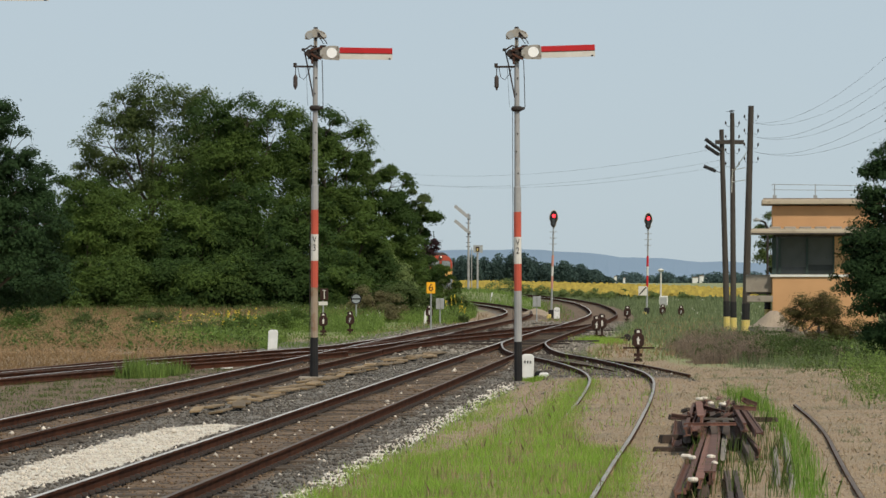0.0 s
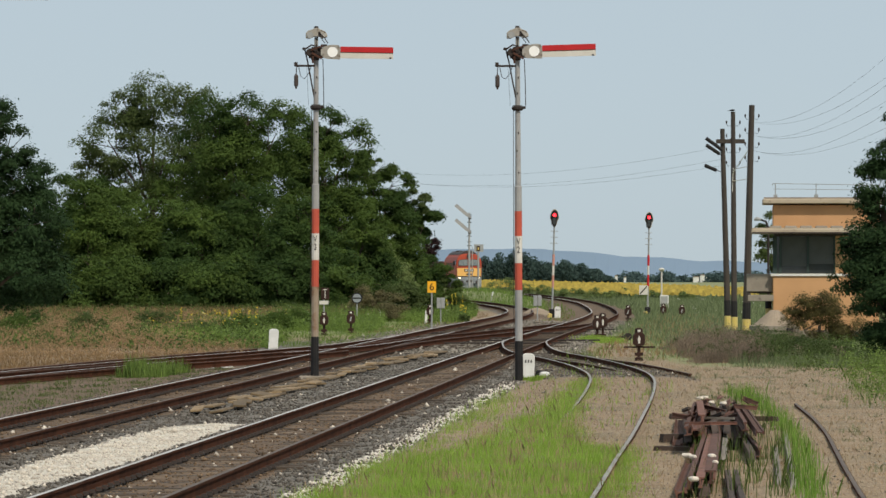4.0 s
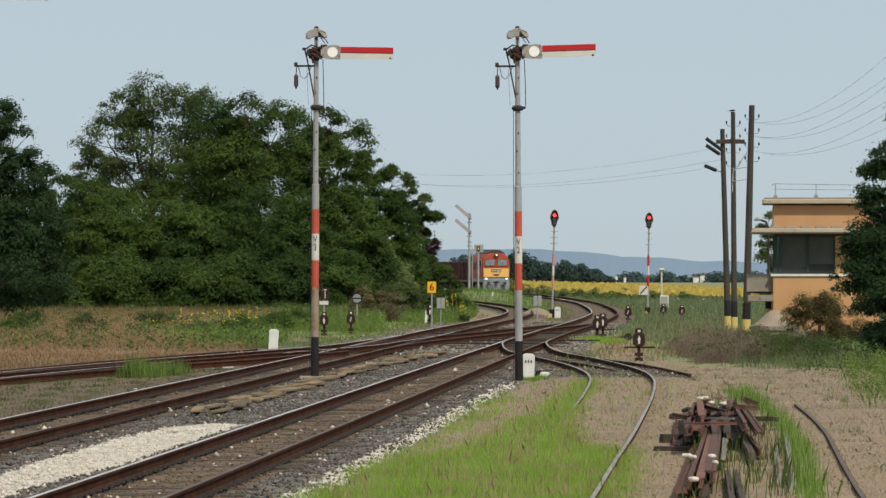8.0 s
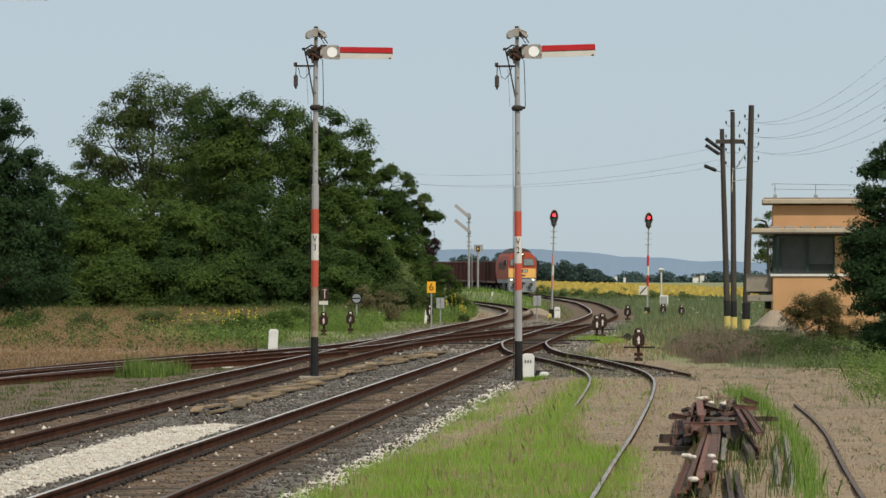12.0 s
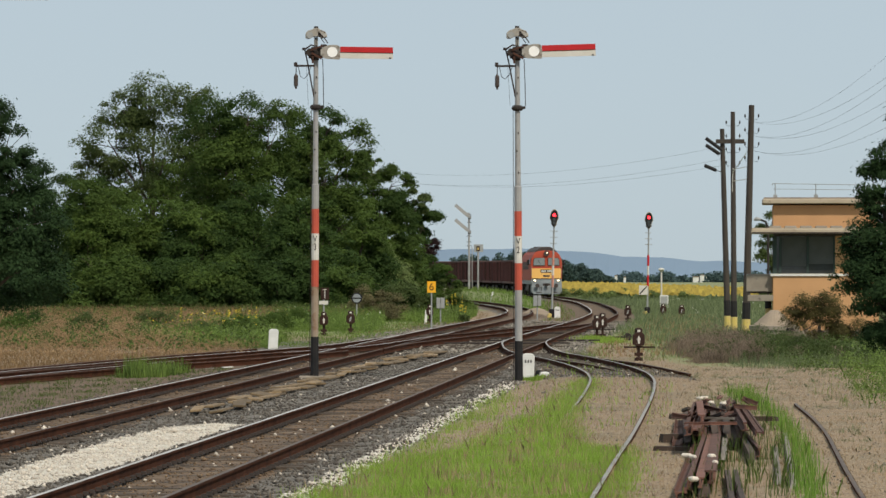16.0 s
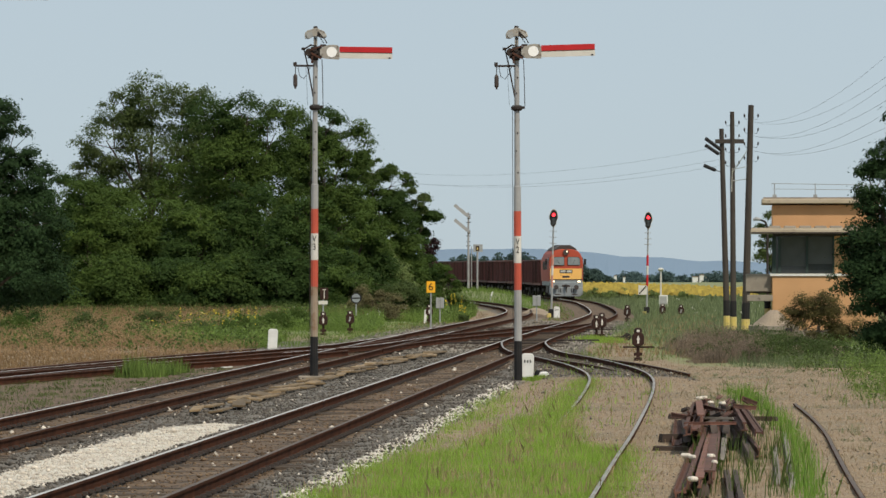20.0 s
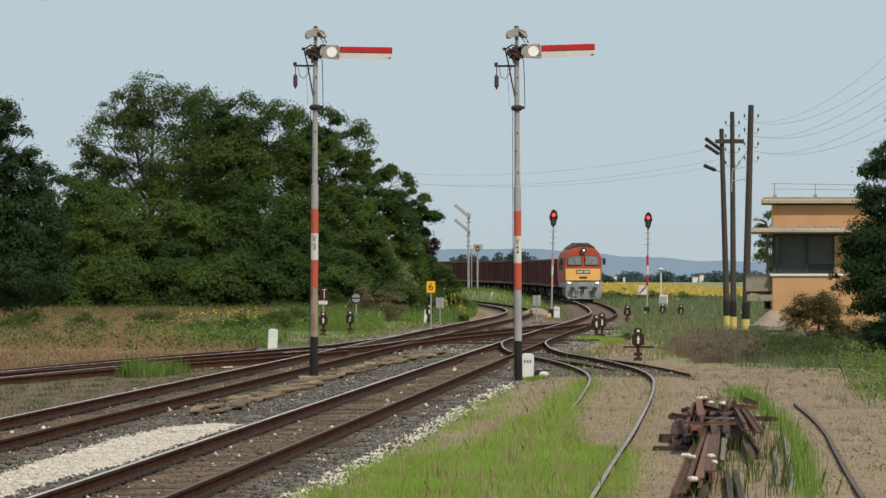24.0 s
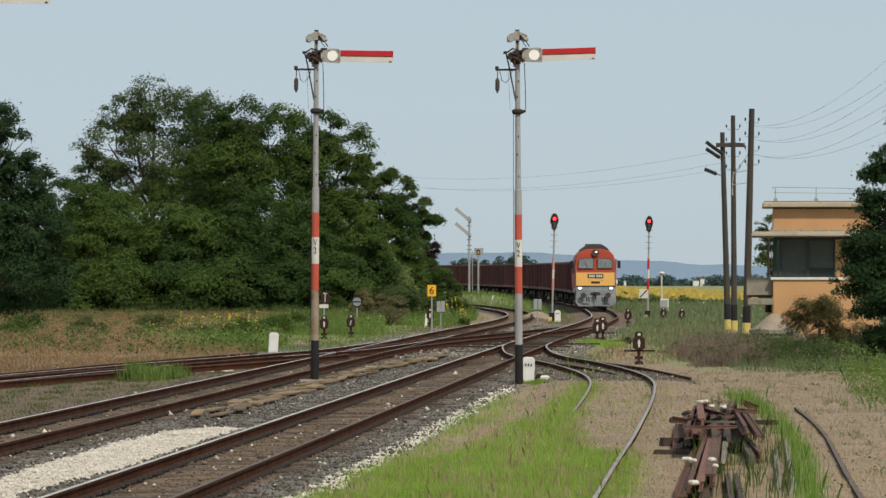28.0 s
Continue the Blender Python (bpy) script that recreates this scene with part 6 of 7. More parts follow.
# ---- trees ----
LEAF_BROWN = mat("brownish_leaves", (0.11, 0.095, 0.032), (0.07, 0.062, 0.024), 0.8, 0, 1.5, 6, island=0.4, thin=0.25, gloss=0.2)
walnut = tree("tree", "tall broad walnut tree with an open greyish-green crown", -19.0, 332,
     [(-2.9, 0, 11.1, 2.1, 2.0), (-3.8, 0.4, 9.3, 1.4, 1.3), (0.1, 0.5, 13.5, 2.4, 2.0), (2.6, 0, 12.9, 2.0, 1.9), (0.8, -0.6, 10.0, 2.6, 2.0), (-1.2, 0.3, 8.2, 2.0, 1.5), (3.9, 0.2, 10.8, 2.0, 2.2), (-1.6, 0.2, 12.8, 1.7, 1.5), (2.0, 0, 8.5, 2.2, 1.8)],
     LEAF_GREY, 0.24, 17000, 0.32, 11, density=0.9)
tree("tree", "tall dense green locust tree by the line", -12.9, 322,
     [(-1.6, 0, 11.7, 2.0, 1.9), (0.6, -0.3, 12.4, 1.9, 1.6), (2.3, 0, 11.2, 1.8, 1.9), (-0.4, -0.8, 9.0, 2.6, 2.0), (-2.6, 0, 8.0, 2.2, 2.2), (1.8, -0.5, 7.2, 2.4, 2.2), (0, -1.0, 5.0, 2.8, 2.2), (0.2, 0.6, 10.5, 2.0, 1.5), (-1.2, 0.6, 9.8, 1.6, 1.4)],
     LEAF, 0.26, 17000, 0.26, 12, LEAF_LIGHT)
tree("tree", "dark dense tree standing behind a lamp mast", -8.0, 328,
     [(-1.6, 0, 11.3, 1.5, 1.4), (0.5, 0.3, 11.9, 1.5, 1.2), (2.0, 0, 10.8, 1.5, 1.5), (0.2, -0.4, 9.2, 2.4, 2.0), (2.3, 0, 8.2, 1.5, 1.8), (-1.0, -0.8, 6.8, 2.6, 2.2), (1.6, -0.8, 5.6, 2.2, 2.2), (-2.0, 0.5, 9.8, 1.7, 1.5), (-0.4, 0.6, 10.6, 1.5, 1.2)],
     LEAF, 0.26, 14500, 0.24, 13, LEAF_LIGHT)
tree("tree", "smaller dark tree with a ragged crown", -4.3, 334,
     [(-0.4, 0, 9.3, 1.1, 1.1), (1.0, 0, 8.5, 1.2, 1.2), (-0.9, 0, 7.2, 1.5, 1.6), (0.9, -0.3, 6.0, 1.6, 1.6), (-0.2, -0.6, 4.2, 2.0, 2.0), (1.4, -0.3, 3.6, 1.5, 1.6)],
     LEAF, 0.24, 17000, 0.18, 14, LEAF_LIGHT)
tree("tree", "low dark tree at the end of the grove", -2.1, 346,
     [(-0.4, 0, 6.4, 1.0, 1.2), (0.3, 0, 7.5, 0.7, 0.9), (0.8, 0, 5.8, 1.1, 1.2), (-0.4, -0.3, 3.8, 1.6, 1.6), (0.8, -0.2, 2.9, 1.2, 1.4)],
     LEAF, 0.24, 13000, 0.15, 15, LEAF_GREY)
tree("bush", "dark purple-leaved bush at the end of the grove", -0.95, 350,
     [(0, 0, 4.4, 0.6, 0.9), (0.05, 0, 3.2, 0.65, 0.9), (-0.3, 0, 2.0, 0.8, 1.0)], LEAF_RED, 0.2, 2600, 0.08, 16)
tree("tree", "mid-height green trees crowded in the grove", -23.6, 326,
     [(-1.4, 0, 7.0, 1.7, 1.6), (0.8, 0.2, 7.4, 1.4, 1.3), (2.2, 0, 6.8, 1.6, 1.5), (-0.4, -0.6, 4.8, 2.6, 2.0), (2.4, -0.6, 4.4, 2.4, 2.0)],
     LEAF, 0.26, 11000, 0.2, 17, LEAF_LIGHT)
edge_tree = tree("tree", "tall dark locust tree with feathery twigs", -22.3, 252,
     [(0.9, 0, 8.8, 1.2, 1.3), (1.5, 0, 7.2, 1.2, 1.3), (0.2, 0, 10.2, 1.1, 1.1), (-1.2, 0, 9.6, 1.6, 1.5), (0.3, -0.4, 6.6, 2.0, 1.8), (1.6, -0.2, 5.0, 1.7, 1.6), (-0.6, -0.6, 4.2, 2.4, 2.0), (1.5, -0.4, 2.6, 2.0, 1.8), (-1.4, 0, 7, 2.2, 2.2)],
     LEAF_DEEP, 0.22, 19000, 0.25, 18)
for k, (x, y, h, w) in enumerate(((-24.5, 306, 8.7, 2.6), (-21.0, 303, 8.4, 2.6), (-17.6, 306, 7.6, 2.6), (-14.4, 302, 7.4, 2.5), (-11.2, 304, 8.4, 2.5), (-8.0, 300, 7.6, 2.4), (-5.4, 306, 6.4, 2.1), (-3.4, 312, 4.8, 1.7), (-27.5, 300, 6.5, 2.5), (-2.0, 318, 3.0, 1.3), (-23.0, 292, 3.0, 2.2), (-19.4, 290, 3.4, 2.2), (-16.0, 292, 3.0, 2.2), (-12.6, 290, 3.2, 2.2), (-9.4, 290, 3.0, 2.0), (-6.4, 294, 3.0, 1.8), (-26.0, 288, 3.4, 2.4), (-22.5, 348, 8.0, 2.6), (-18.0, 350, 10.5, 3.0), (-14.0, 348, 11.5, 3.0), (-10.0, 350, 11.0, 2.9), (-6.4, 350, 8.5, 2.3), (-16.0, 352, 11.5, 3.0))):
    r = random.Random(40 + k)
    lob = [(r.uniform(-0.6, 0.6) * w, r.uniform(-0.5, 0.3), h * f, w * q * r.uniform(0.85, 1.1), w * q * 0.8) for f, q in ((0.82, 0.5), (0.72, 0.62), (0.55, 0.8), (0.5, 0.75), (0.3, 0.95), (0.16, 0.95))]
    # leaf colour by position paints the grove's brighter and shadier stretches
    tree("tree", "leafy green tree with branches down to the weeds", x, y, lob, LEAF_DEEP if x < -21.5 else LEAF_FRESH if x > -3.5 else LEAF_LIGHT if (-21.5 < x < -16.5 or -6 < x < -5) and y < 320 else LEAF, 0.25, 9500, 0.14, 60 + k, None if x < -21.5 else LEAF_LIGHT if k % 2 else LEAF)
tree("bush", "round green bush beside the curve", 0.35, 300, [(0, 0, 1.0, 0.85, 0.8), (-0.8, 0, 0.9, 0.8, 0.8), (0.6, 0, 0.5, 0.7, 0.5), (0.05, 0.2, 1.9, 0.6, 0.6), (-0.6, 0.2, 1.8, 0.6, 0.6), (-0.2, 0, 2.6, 0.55, 0.5), (0.5, 0, 1.4, 0.5, 0.5)], LEAF_FRESH, 0.14, 7000, 0.06, 80, LEAF_LIGHT)
for k, (x, y, r) in enumerate(((10.6, 452, 0.8), (12.4, 446, 0.7), (14.8, 440, 0.6), (8.6, 478, 0.8), (6.2, 505, 0.9), (17.5, 438, 0.5), (3.7, 566, 1.25), (5.5, 560, 0.85))):
    tree("bush", "low green bush beyond the curve", x + 3.2, y, [(0, 0, r * 0.7, r, r * 0.6), (r, 0, r * 0.5, r * 0.8, r * 0.5), (-r, 0, r * 0.5, r * 0.8, r * 0.5)], LEAF_FRESH, 0.2, 900, 0.04, 120 + k, group="bushes beyond the curve")
tree("bush", "brown withered bush among weeds", -3.7, 268, [(0, 0, 1.2, 0.8, 0.7), (0.8, 0, 0.9, 0.8, 0.7), (-0.8, 0, 0.8, 0.7, 0.6), (0.1, 0, 0.5, 1.2, 0.5)], BUSH_DRY, 0.12, 5200, 0.05, 81, LEAF_FRESH)
tree("bush", "green bush behind a withered one", -2.6, 282, [(0, 0, 1.5, 0.8, 0.7), (0.8, 0, 1.1, 0.8, 0.7), (0.2, 0, 0.6, 1.3, 0.6), (1.6, 0, 0.8, 0.7, 0.6)], LEAF_GREY, 0.15, 5000, 0.05, 82)
box_tree = tree("tree", "dark leafy tree beside the signal box", 14.05, 157.5,
     [(0.3, 0, 5.6, 0.9, 0.8), (-0.25, 0, 4.6, 0.75, 0.7), (0.7, 0.2, 4.4, 1.2, 1.0), (-0.4, -0.1, 3.4, 0.75, 0.7), (0.6, -0.2, 3.2, 1.3, 1.0), (-0.75, -0.2, 2.2, 0.7, 0.6), (0.4, -0.4, 1.9, 1.4, 0.9), (-0.3, -0.3, 1.2, 0.7, 0.6), (-0.9, -0.1, 2.9, 0.45, 0.4), (-0.4, 0, 0.6, 0.9, 0.5), (0.8, -0.3, 0.8, 1.3, 0.7), (1.6, 0, 6.2, 1.2, 1.0), (-0.95, 0, 3.7, 0.6, 0.5), (-1.05, 0, 3.0, 0.6, 0.5), (-1.0, -0.1, 2.0, 0.6, 0.5), (-0.75, 0, 4.8, 0.45, 0.5), (-1.5, 0, 2.6, 0.5, 0.45), (-1.2, 0, 3.6, 0.5, 0.45), (0.3, 0, 7.1, 0.7, 0.9), (-0.3, 0, 6.1, 0.6, 0.6), (-0.75, 0, 5.5, 0.6, 0.5)],
     LEAF_DEEP, 0.14, 31000, 0.16, 83, group="trees by the signal box")
tree("bush", "thin reddish-green bush before an ochre wall", 13.75, 191,
     [(0, 0, 1.3, 0.55, 0.45), (0.7, 0, 1.5, 0.5, 0.5), (-0.5, 0, 1.0, 0.45, 0.4), (0.4, 0, 0.8, 0.8, 0.5), (1.1, 0, 0.9, 0.6, 0.6), (1.5, 0, 0.5, 0.6, 0.4)], LEAF_BROWN, 0.085, 9500, 0.05, 84, group="trees by the signal box")
tree("tree", "slender green tree behind the signal box", 16.2, 250, [(-0.2, 0, 4.9, 0.4, 0.8), (-0.35, 0, 3.7, 0.4, 0.6), (-0.1, 0, 2.4, 0.5, 0.8), (0.6, 0, 4.2, 0.7, 1.0)], LEAF_GREY, 0.16, 3600, 0.08, 85, group="trees by the signal box")

for k, (x, y, r, m, lb) in enumerate(((-8.6, 214, 0.55, LEAF_LIGHT, "bushy green weed with yellow spikes nearby"), (-9.9, 206, 0.45, LEAF_GREY, "pale grey-green weed in the dry meadow"),
                                      (-12.6, 222, 0.6, LEAF_GREY, "grey-green weed clump in the dry meadow"), (-15.0, 214, 0.55, LEAF_GREY, "grey-green weed clump in dry straw"),
                                      (-17.2, 205, 0.5, LEAF_LIGHT, "green weed clump in dry straw"), (-7.4, 226, 0.55, LEAF_LIGHT, "bushy green weed by the second track"),
                                      (-18.6, 228, 0.6, LEAF, "dark green weed clump before the trees"), (-6.6, 236, 0.6, LEAF_LIGHT, "bushy green weed by the sidings"))):
    tree("bush", lb, x, y, [(0, 0, r * 0.9, r * 0.8, r * 0.6), (r * 0.8, 0, r * 0.6, r * 0.7, r * 0.5), (-r * 0.8, 0, r * 0.6, r * 0.7, r * 0.5)], m, 0.11, 1500, 0.03, 90 + k, group="weeds in the meadow")
for k, (x, y, h) in enumerate(((-10.9, 212, 1.15), (-9.1, 216, 1.1), (-8.7, 217, 1.2), (-8.9, 219, 1.0), (-8.2, 215, 1.05), (-8.0, 218, 1.1), (1.05, 268, 0.95), (1.2, 270, 0.8), (0.95, 272, 0.9), (0.7, 276, 1.5), (0.5, 280, 1.4), (1.1, 282, 1.3), (0.2, 277, 1.2))):
    t = thing("mullein", "tall weed with a yellow flower spike", "wild flower", Matrix.Translation((x, y, float(height(np.array(x), np.array(y))))), "yellow flower spikes")
    part("stalk", Geo().tube([(0, 0, -0.05), (0.02, 0, h * 0.5), (0, 0, h)], [0.02, 0.015, 0.008], 5), GRASS_DARK, t)
    rng = np.random.default_rng(200 + k)
    c = np.stack([rng.normal(0, 0.022, 18), rng.normal(0, 0.022, 18), h * (0.6 + 0.4 * rng.random(18))], -1)
    part("flower_spike", soup("flower_spike", leaf_faces(c, 0.07, 0.2), 3, PETAL_BRIGHT), PETAL_BRIGHT, t, "yellow flowers along the stalk")
    c = np.stack([rng.normal(0, 0.12, 40), rng.normal(0, 0.12, 40), h * 0.4 * rng.random(40)], -1)
    part("leaves", soup("leaves", leaf_faces(c, 0.2, 0.3), 3, LEAF_GREY), LEAF_GREY, t, "broad grey-green leaves")

# ---- grass and weeds ----
rng = np.random.default_rng(33)


def spread(n, y0, y1, keep, power=1.0):
    """Plan points over the seen part of the yard that pass keep(x, y)."""
    y = y0 + (y1 - y0) * rng.random(n) ** power
    x = rng.uniform(-1, 1, n) * (1.0 + 0.095 * y)
    k = keep(x, y)
    return x[k], y[k]


TUFTS = [(-2.2, 56), (-1.4, 68.3), (-0.1, 88), (0.25, 100), (1.1, 111), (1.5, 119), (1.62, 113), (1.13, 97), (0.15, 85), (-0.7, 74), (-1.23, 66), (-1.8, 56)]
x, y = spread(1500000, 56, 125, lambda x, y: inside(x + rng.normal(0, 0.2, len(x)), y, GREEN_STRIP) & (waves(x, y, 2.2, 5) > rng.uniform(-1.2, 0.9, len(x))))
hh = rng.uniform(0.04, 0.19, len(x)) * (0.8 + 0.4 * waves(x, y, 3, 6))
xt, yt = spread(260000, 58, 120, lambda x, y: inside(x + rng.normal(0, 0.06, len(x)), y + rng.normal(0, 1.0, len(x)), TUFTS) & (waves(x, y, 1.6, 55) > rng.uniform(-0.5, 0.9, len(x))))
x, y, hh = np.concatenate([x, xt]), np.concatenate([y, yt]), np.concatenate([hh, rng.uniform(0.05, 0.25, len(xt))])
blades("fresh_grass", x, y, np.clip(hh, 0.03, 0.3), 0.0075, GRASS, "fresh bright green grass between the tracks", "grass", 0.8, plain=True)
x, y = spread(420000, 56, 125, lambda x, y: inside(x + rng.normal(0, 0.12, len(x)), y, GREEN_STRIP) & (waves(x, y, 0.7, 58) > rng.uniform(0.0, 1.2, len(x))))
blades("grass_clumps", x, y, rng.uniform(0.07, 0.24, len(x)), 0.006, GRASS, "taller clumps in the fresh grass", "grass", 0.35, plain=True)
x, y = spread(420000, 56, 125, lambda x, y: inside(x + rng.normal(0, 0.25, len(x)), y, GREEN_STRIP) & (waves(x, y, 1.7, 57) > rng.uniform(0.2, 1.8, len(x))))
blades("seeding_grass", x, y, rng.uniform(0.1, 0.28, len(x)), 0.008, STRAW_PALE, "pale seeding stalks in the fresh grass", "grass", 0.4)
x, y = spread(90000, 90, 175, lambda x, y: (x > line_a(y) + 2.1) & (x < line_f(y) + 1.2) & (waves(x, y, 1.3, 8) > rng.uniform(0.45, 1.5, len(x))))
blades("grass_tufts", x, y, rng.uniform(0.05, 0.26, len(x)), 0.014, GRASS, "scattered green tufts along the siding", "grass", 0.5)
x, y = spread(150000, 56, 170, lambda x, y: (x > line_a(y) + 2.0) & (np.abs(np.abs(x - line_f(y)) - 0.755) > 0.1) & (waves(x, y, 1.8, 9) > rng.uniform(-1.2, 1.1, len(x))))
blades("dry_grass", x, y, rng.uniform(0.02, 0.11, len(x)) * np.where(rng.random(len(x)) < 0.03, 2.2, 1), 0.007, STRAW_PALE, "short dry straw-coloured grass on bare earth", "grass", 0.9)
x, y = spread(260000, 56, 150, lambda x, y: (x > line_a(y) + 2.2) & (waves(x, y, 1.1, 91) > rng.uniform(-0.3, 1.3, len(x))))
k = rng.random(len(x)) < 0.62
blades("bleached_grass", x[k], y[k], rng.uniform(0.015, 0.08, k.sum()), 0.012, STRAW_PALE, "bleached straw lying on bare earth", "grass", 1.6, plain=True)
blades("dead_litter", x[~k], y[~k], rng.uniform(0.01, 0.06, (~k).sum()), 0.014, STRAW_DULL, "dull dead stalks lying on bare earth", "grass", 1.6, plain=True)
STACK_GRASS = [(4.15, 58), (4.6, 66), (5.38, 79), (6.02, 92), (6.35, 103), (6.4, 112), (6.6, 119), (7.05, 119), (7.0, 112), (6.7, 103), (6.32, 92), (5.7, 79), (4.88, 66), (4.45, 58)]
x, y = spread(420000, 60, 132, lambda x, y: inside(x + rng.normal(0, 0.08, len(x)), y, STACK_GRASS) & (waves(x, y, 1.1, 12) > rng.uniform(-0.6, 0.9, len(x))))
blades("tall_grass", x, y, rng.uniform(0.1, 0.5, len(x)) * (0.75 + 0.5 * waves(x, y, 1.6, 74)), 0.008, GRASS_TALL, "tall bright grass growing beside the scrap stack", "grass", 0.3)
x, y = spread(120000, 62, 108, lambda x, y: (x > 3.0 + 0.055 * (y - 64)) & (x < 4.6 + 0.05 * (y - 64)) & (waves(x, y, 1.0, 13) > rng.uniform(0.2, 1.6, len(x))))
blades("stack_grass", x, y, rng.uniform(0.15, 0.5, len(x)), 0.013, GRASS_DARK, "green and dry stalks growing through the scrap stack", "grass", 0.4)
x, y = spread(260000, 95, 150, lambda x, y: (x < line_b(y) - 2.3) & (x > line_c(y) + 0.95) & (waves(x, y, 1.6, 14) > rng.uniform(-0.3, 1.3, len(x))))
blades("yard_grass", x, y, rng.uniform(0.03, 0.12, len(x)), 0.012, GRASS_DARK, "thin grass between two sidings", "grass", 0.6)
x, y = spread(400000, 128, 146, lambda x, y: (np.abs(x + 7.8 - 0.06 * (y - 138)) < 0.62) & (np.abs(y - 138) < 4) & (waves(x, y, 0.9, 31) > rng.uniform(-0.6, 1.2, len(x))))
blades("reed_clump", x, y, rng.uniform(0.12, 0.36, len(x)) * (0.8 + 0.45 * waves(x, y, 0.5, 32)) + np.where(rng.random(len(x)) < 0.12, 0.2, 0) + 0.28 * (np.abs(x + 8.3) < 0.14) * rng.random(len(x)), 0.02, GRASS_MID, "tall green reeds beside the siding", "reeds", 0.3)
x, y = spread(160000, 185, 268, lambda x, y: (x < line_b(y) - 2.1) & (x > -9) & (waves(x, y, 2.5, 41) > rng.uniform(-1.2, 1.0, len(x))))
blades("verge_grass", x, y, rng.uniform(0.05, 0.22, len(x)), 0.02, GRASS_MID, "short green grass beside the second track", "grass", 0.5)
LEFT = lambda x, y: (x < line_b(y) - 2.6) & ((x < line_c(y) - 1.7) | (y > 205)) & ((y > 228) | (x < -6.2 - 0.25 * (228 - y) * (y > 205))) & ((x < -3) | (y > 268))
x, y = spread(330000, 150, 310, lambda x, y: LEFT(x, y) & (x < -7.5 - 0.02 * (y - 150) + 2.5 * waves(x, y, 9, 15)) & (y > 165))
blades("dry_meadow", x, y, rng.uniform(0.1, 0.42, len(x)) * fade(y, 155, 190) * (0.85 + 0.5 * waves(x, y, 3, 71)), 0.013, STRAW_TAN, "tall dry reddish straw meadow before the trees", "meadow", 0.6)
k = rng.random(len(x)) < 0.24
herbs("meadow_seed_heads", x[k], y[k], rng.uniform(0.25, 0.62, k.sum()) * fade(y[k], 155, 190) * (0.85 + 0.5 * waves(x[k], y[k], 3, 71)), 0.046, 4, STRAW_HEAD, "feathery tan seed heads over the dry meadow", "meadow", 0.3, 0.55)
x, y = spread(300000, 168, 320, lambda x, y: LEFT(x, y) & (x > -9.5 + 2.5 * waves(x, y, 9, 15)) & (y > 182))
blades("green_weeds", x, y, rng.uniform(0.2, 0.7, len(x)) * (1 + 0.45 * fade(x, -7, -5) * fade(y, 222, 236)), 0.016, GRASS_MID, "lush green weeds along the second track", "weeds", 0.45)
k = rng.random(len(x)) < 0.3
herbs("weed_leaves", x[k], y[k], rng.uniform(0.2, 0.7, k.sum()) * (0.8 + 0.5 * waves(x[k], y[k], 2.5, 72)), 0.1, 4, GRASS_MID, "leafy green weeds along the second track", "weeds", 0.5, 0.1)
x, y = spread(60000, 170, 320, lambda x, y: LEFT(x, y) & (waves(x, y, 5, 16) > 0.5))
k = rng.random(len(x)) < 0.4
herbs("tall_weeds", x[k], y[k], rng.uniform(0.3, 0.9, k.sum()), 0.11, 8, GRASS_DARK, "taller dark weeds in patches", "weeds", 0.35, 0.1)
x, y = spread(200000, 175, 310, lambda x, y: LEFT(x, y) & (x < -8) & (waves(x, y, 3.5, 42) > rng.uniform(0.4, 1.5, len(x))))
k = rng.random(len(x)) < 0.022
herbs("meadow_weeds", x[k], y[k], rng.uniform(0.3, 0.62, k.sum()), 0.075, 90, LEAF_GREY, "grey-green weeds scattered through the dry meadow", "weeds", 1.3, 0.05)
for nm, mt, hi, lb in (("edge_weeds", GRASS_DARK, 1.1, "tall green weeds at the foot of the grove"), ("edge_straw", STRAW_TAN, 0.8, "tall dry stalks at the foot of the grove")):
    x, y = spread(90000, 262, 288, lambda x, y: LEFT(x, y) & (x < -3.5) & (waves(x, y, 4, 88 if mt is STRAW_TAN else 89) > rng.uniform(-0.5, 1.2, len(x)) + (0.7 if mt is GRASS_DARK else -0.4) * (x < -9)))
    blades(nm, x, y, rng.uniform(0.4, hi, len(x)), 0.03, mt, lb, "weeds", 0.25)
x, y = spread(60000, 124, 170, lambda x, y: LEFT(x, y))
blades("short_straw", x, y, rng.uniform(0.05, 0.2, len(x)), 0.03, STRAW_TAN, "short dry grass beside a siding", "grass", 0.8)
x, y = spread(150000, 262, 480, lambda x, y: (x > line_b(y) + 1.9) & (x < line_a(y) - 1.7) & ((waves(x, y, 3, 97) > rng.uniform(-0.3, 1.2, len(x))) | (y > 300) & (x < line_a(y) - 3.2)))
blades("island_grass", x, y, rng.uniform(0.08, 0.36, len(x)) * (0.7 + 0.8 * fade(y, 330, 400)), 0.035, GRASS_MID, "green grass island between two curving tracks", "grass", 0.3)
x, y = spread(160000, 165, 470, lambda x, y: (x > line_a(y) + 1.8 + fade(-y, -230, -180) * 3.2), 0.8)
blades("field_weeds", x, y, rng.uniform(0.12, 0.6, len(x)) * np.clip(0.45 + 0.003 * (y - 165), 0.45, 1.0), 0.035, FIELD, "green weeds between the line and the sunflowers", "weeds", 0.4)
x, y = spread(60000, 165, 300, lambda x, y: (x > line_a(y) + 2.6) & (x < line_a(y) + 7) & (waves(x, y, 5, 18) > rng.uniform(-0.4, 1, len(x))))
blades("verge_straw", x, y, rng.uniform(0.08, 0.3, len(x)), 0.04, STRAW, "dry straw on the verge of the main track", "grass", 0.7)
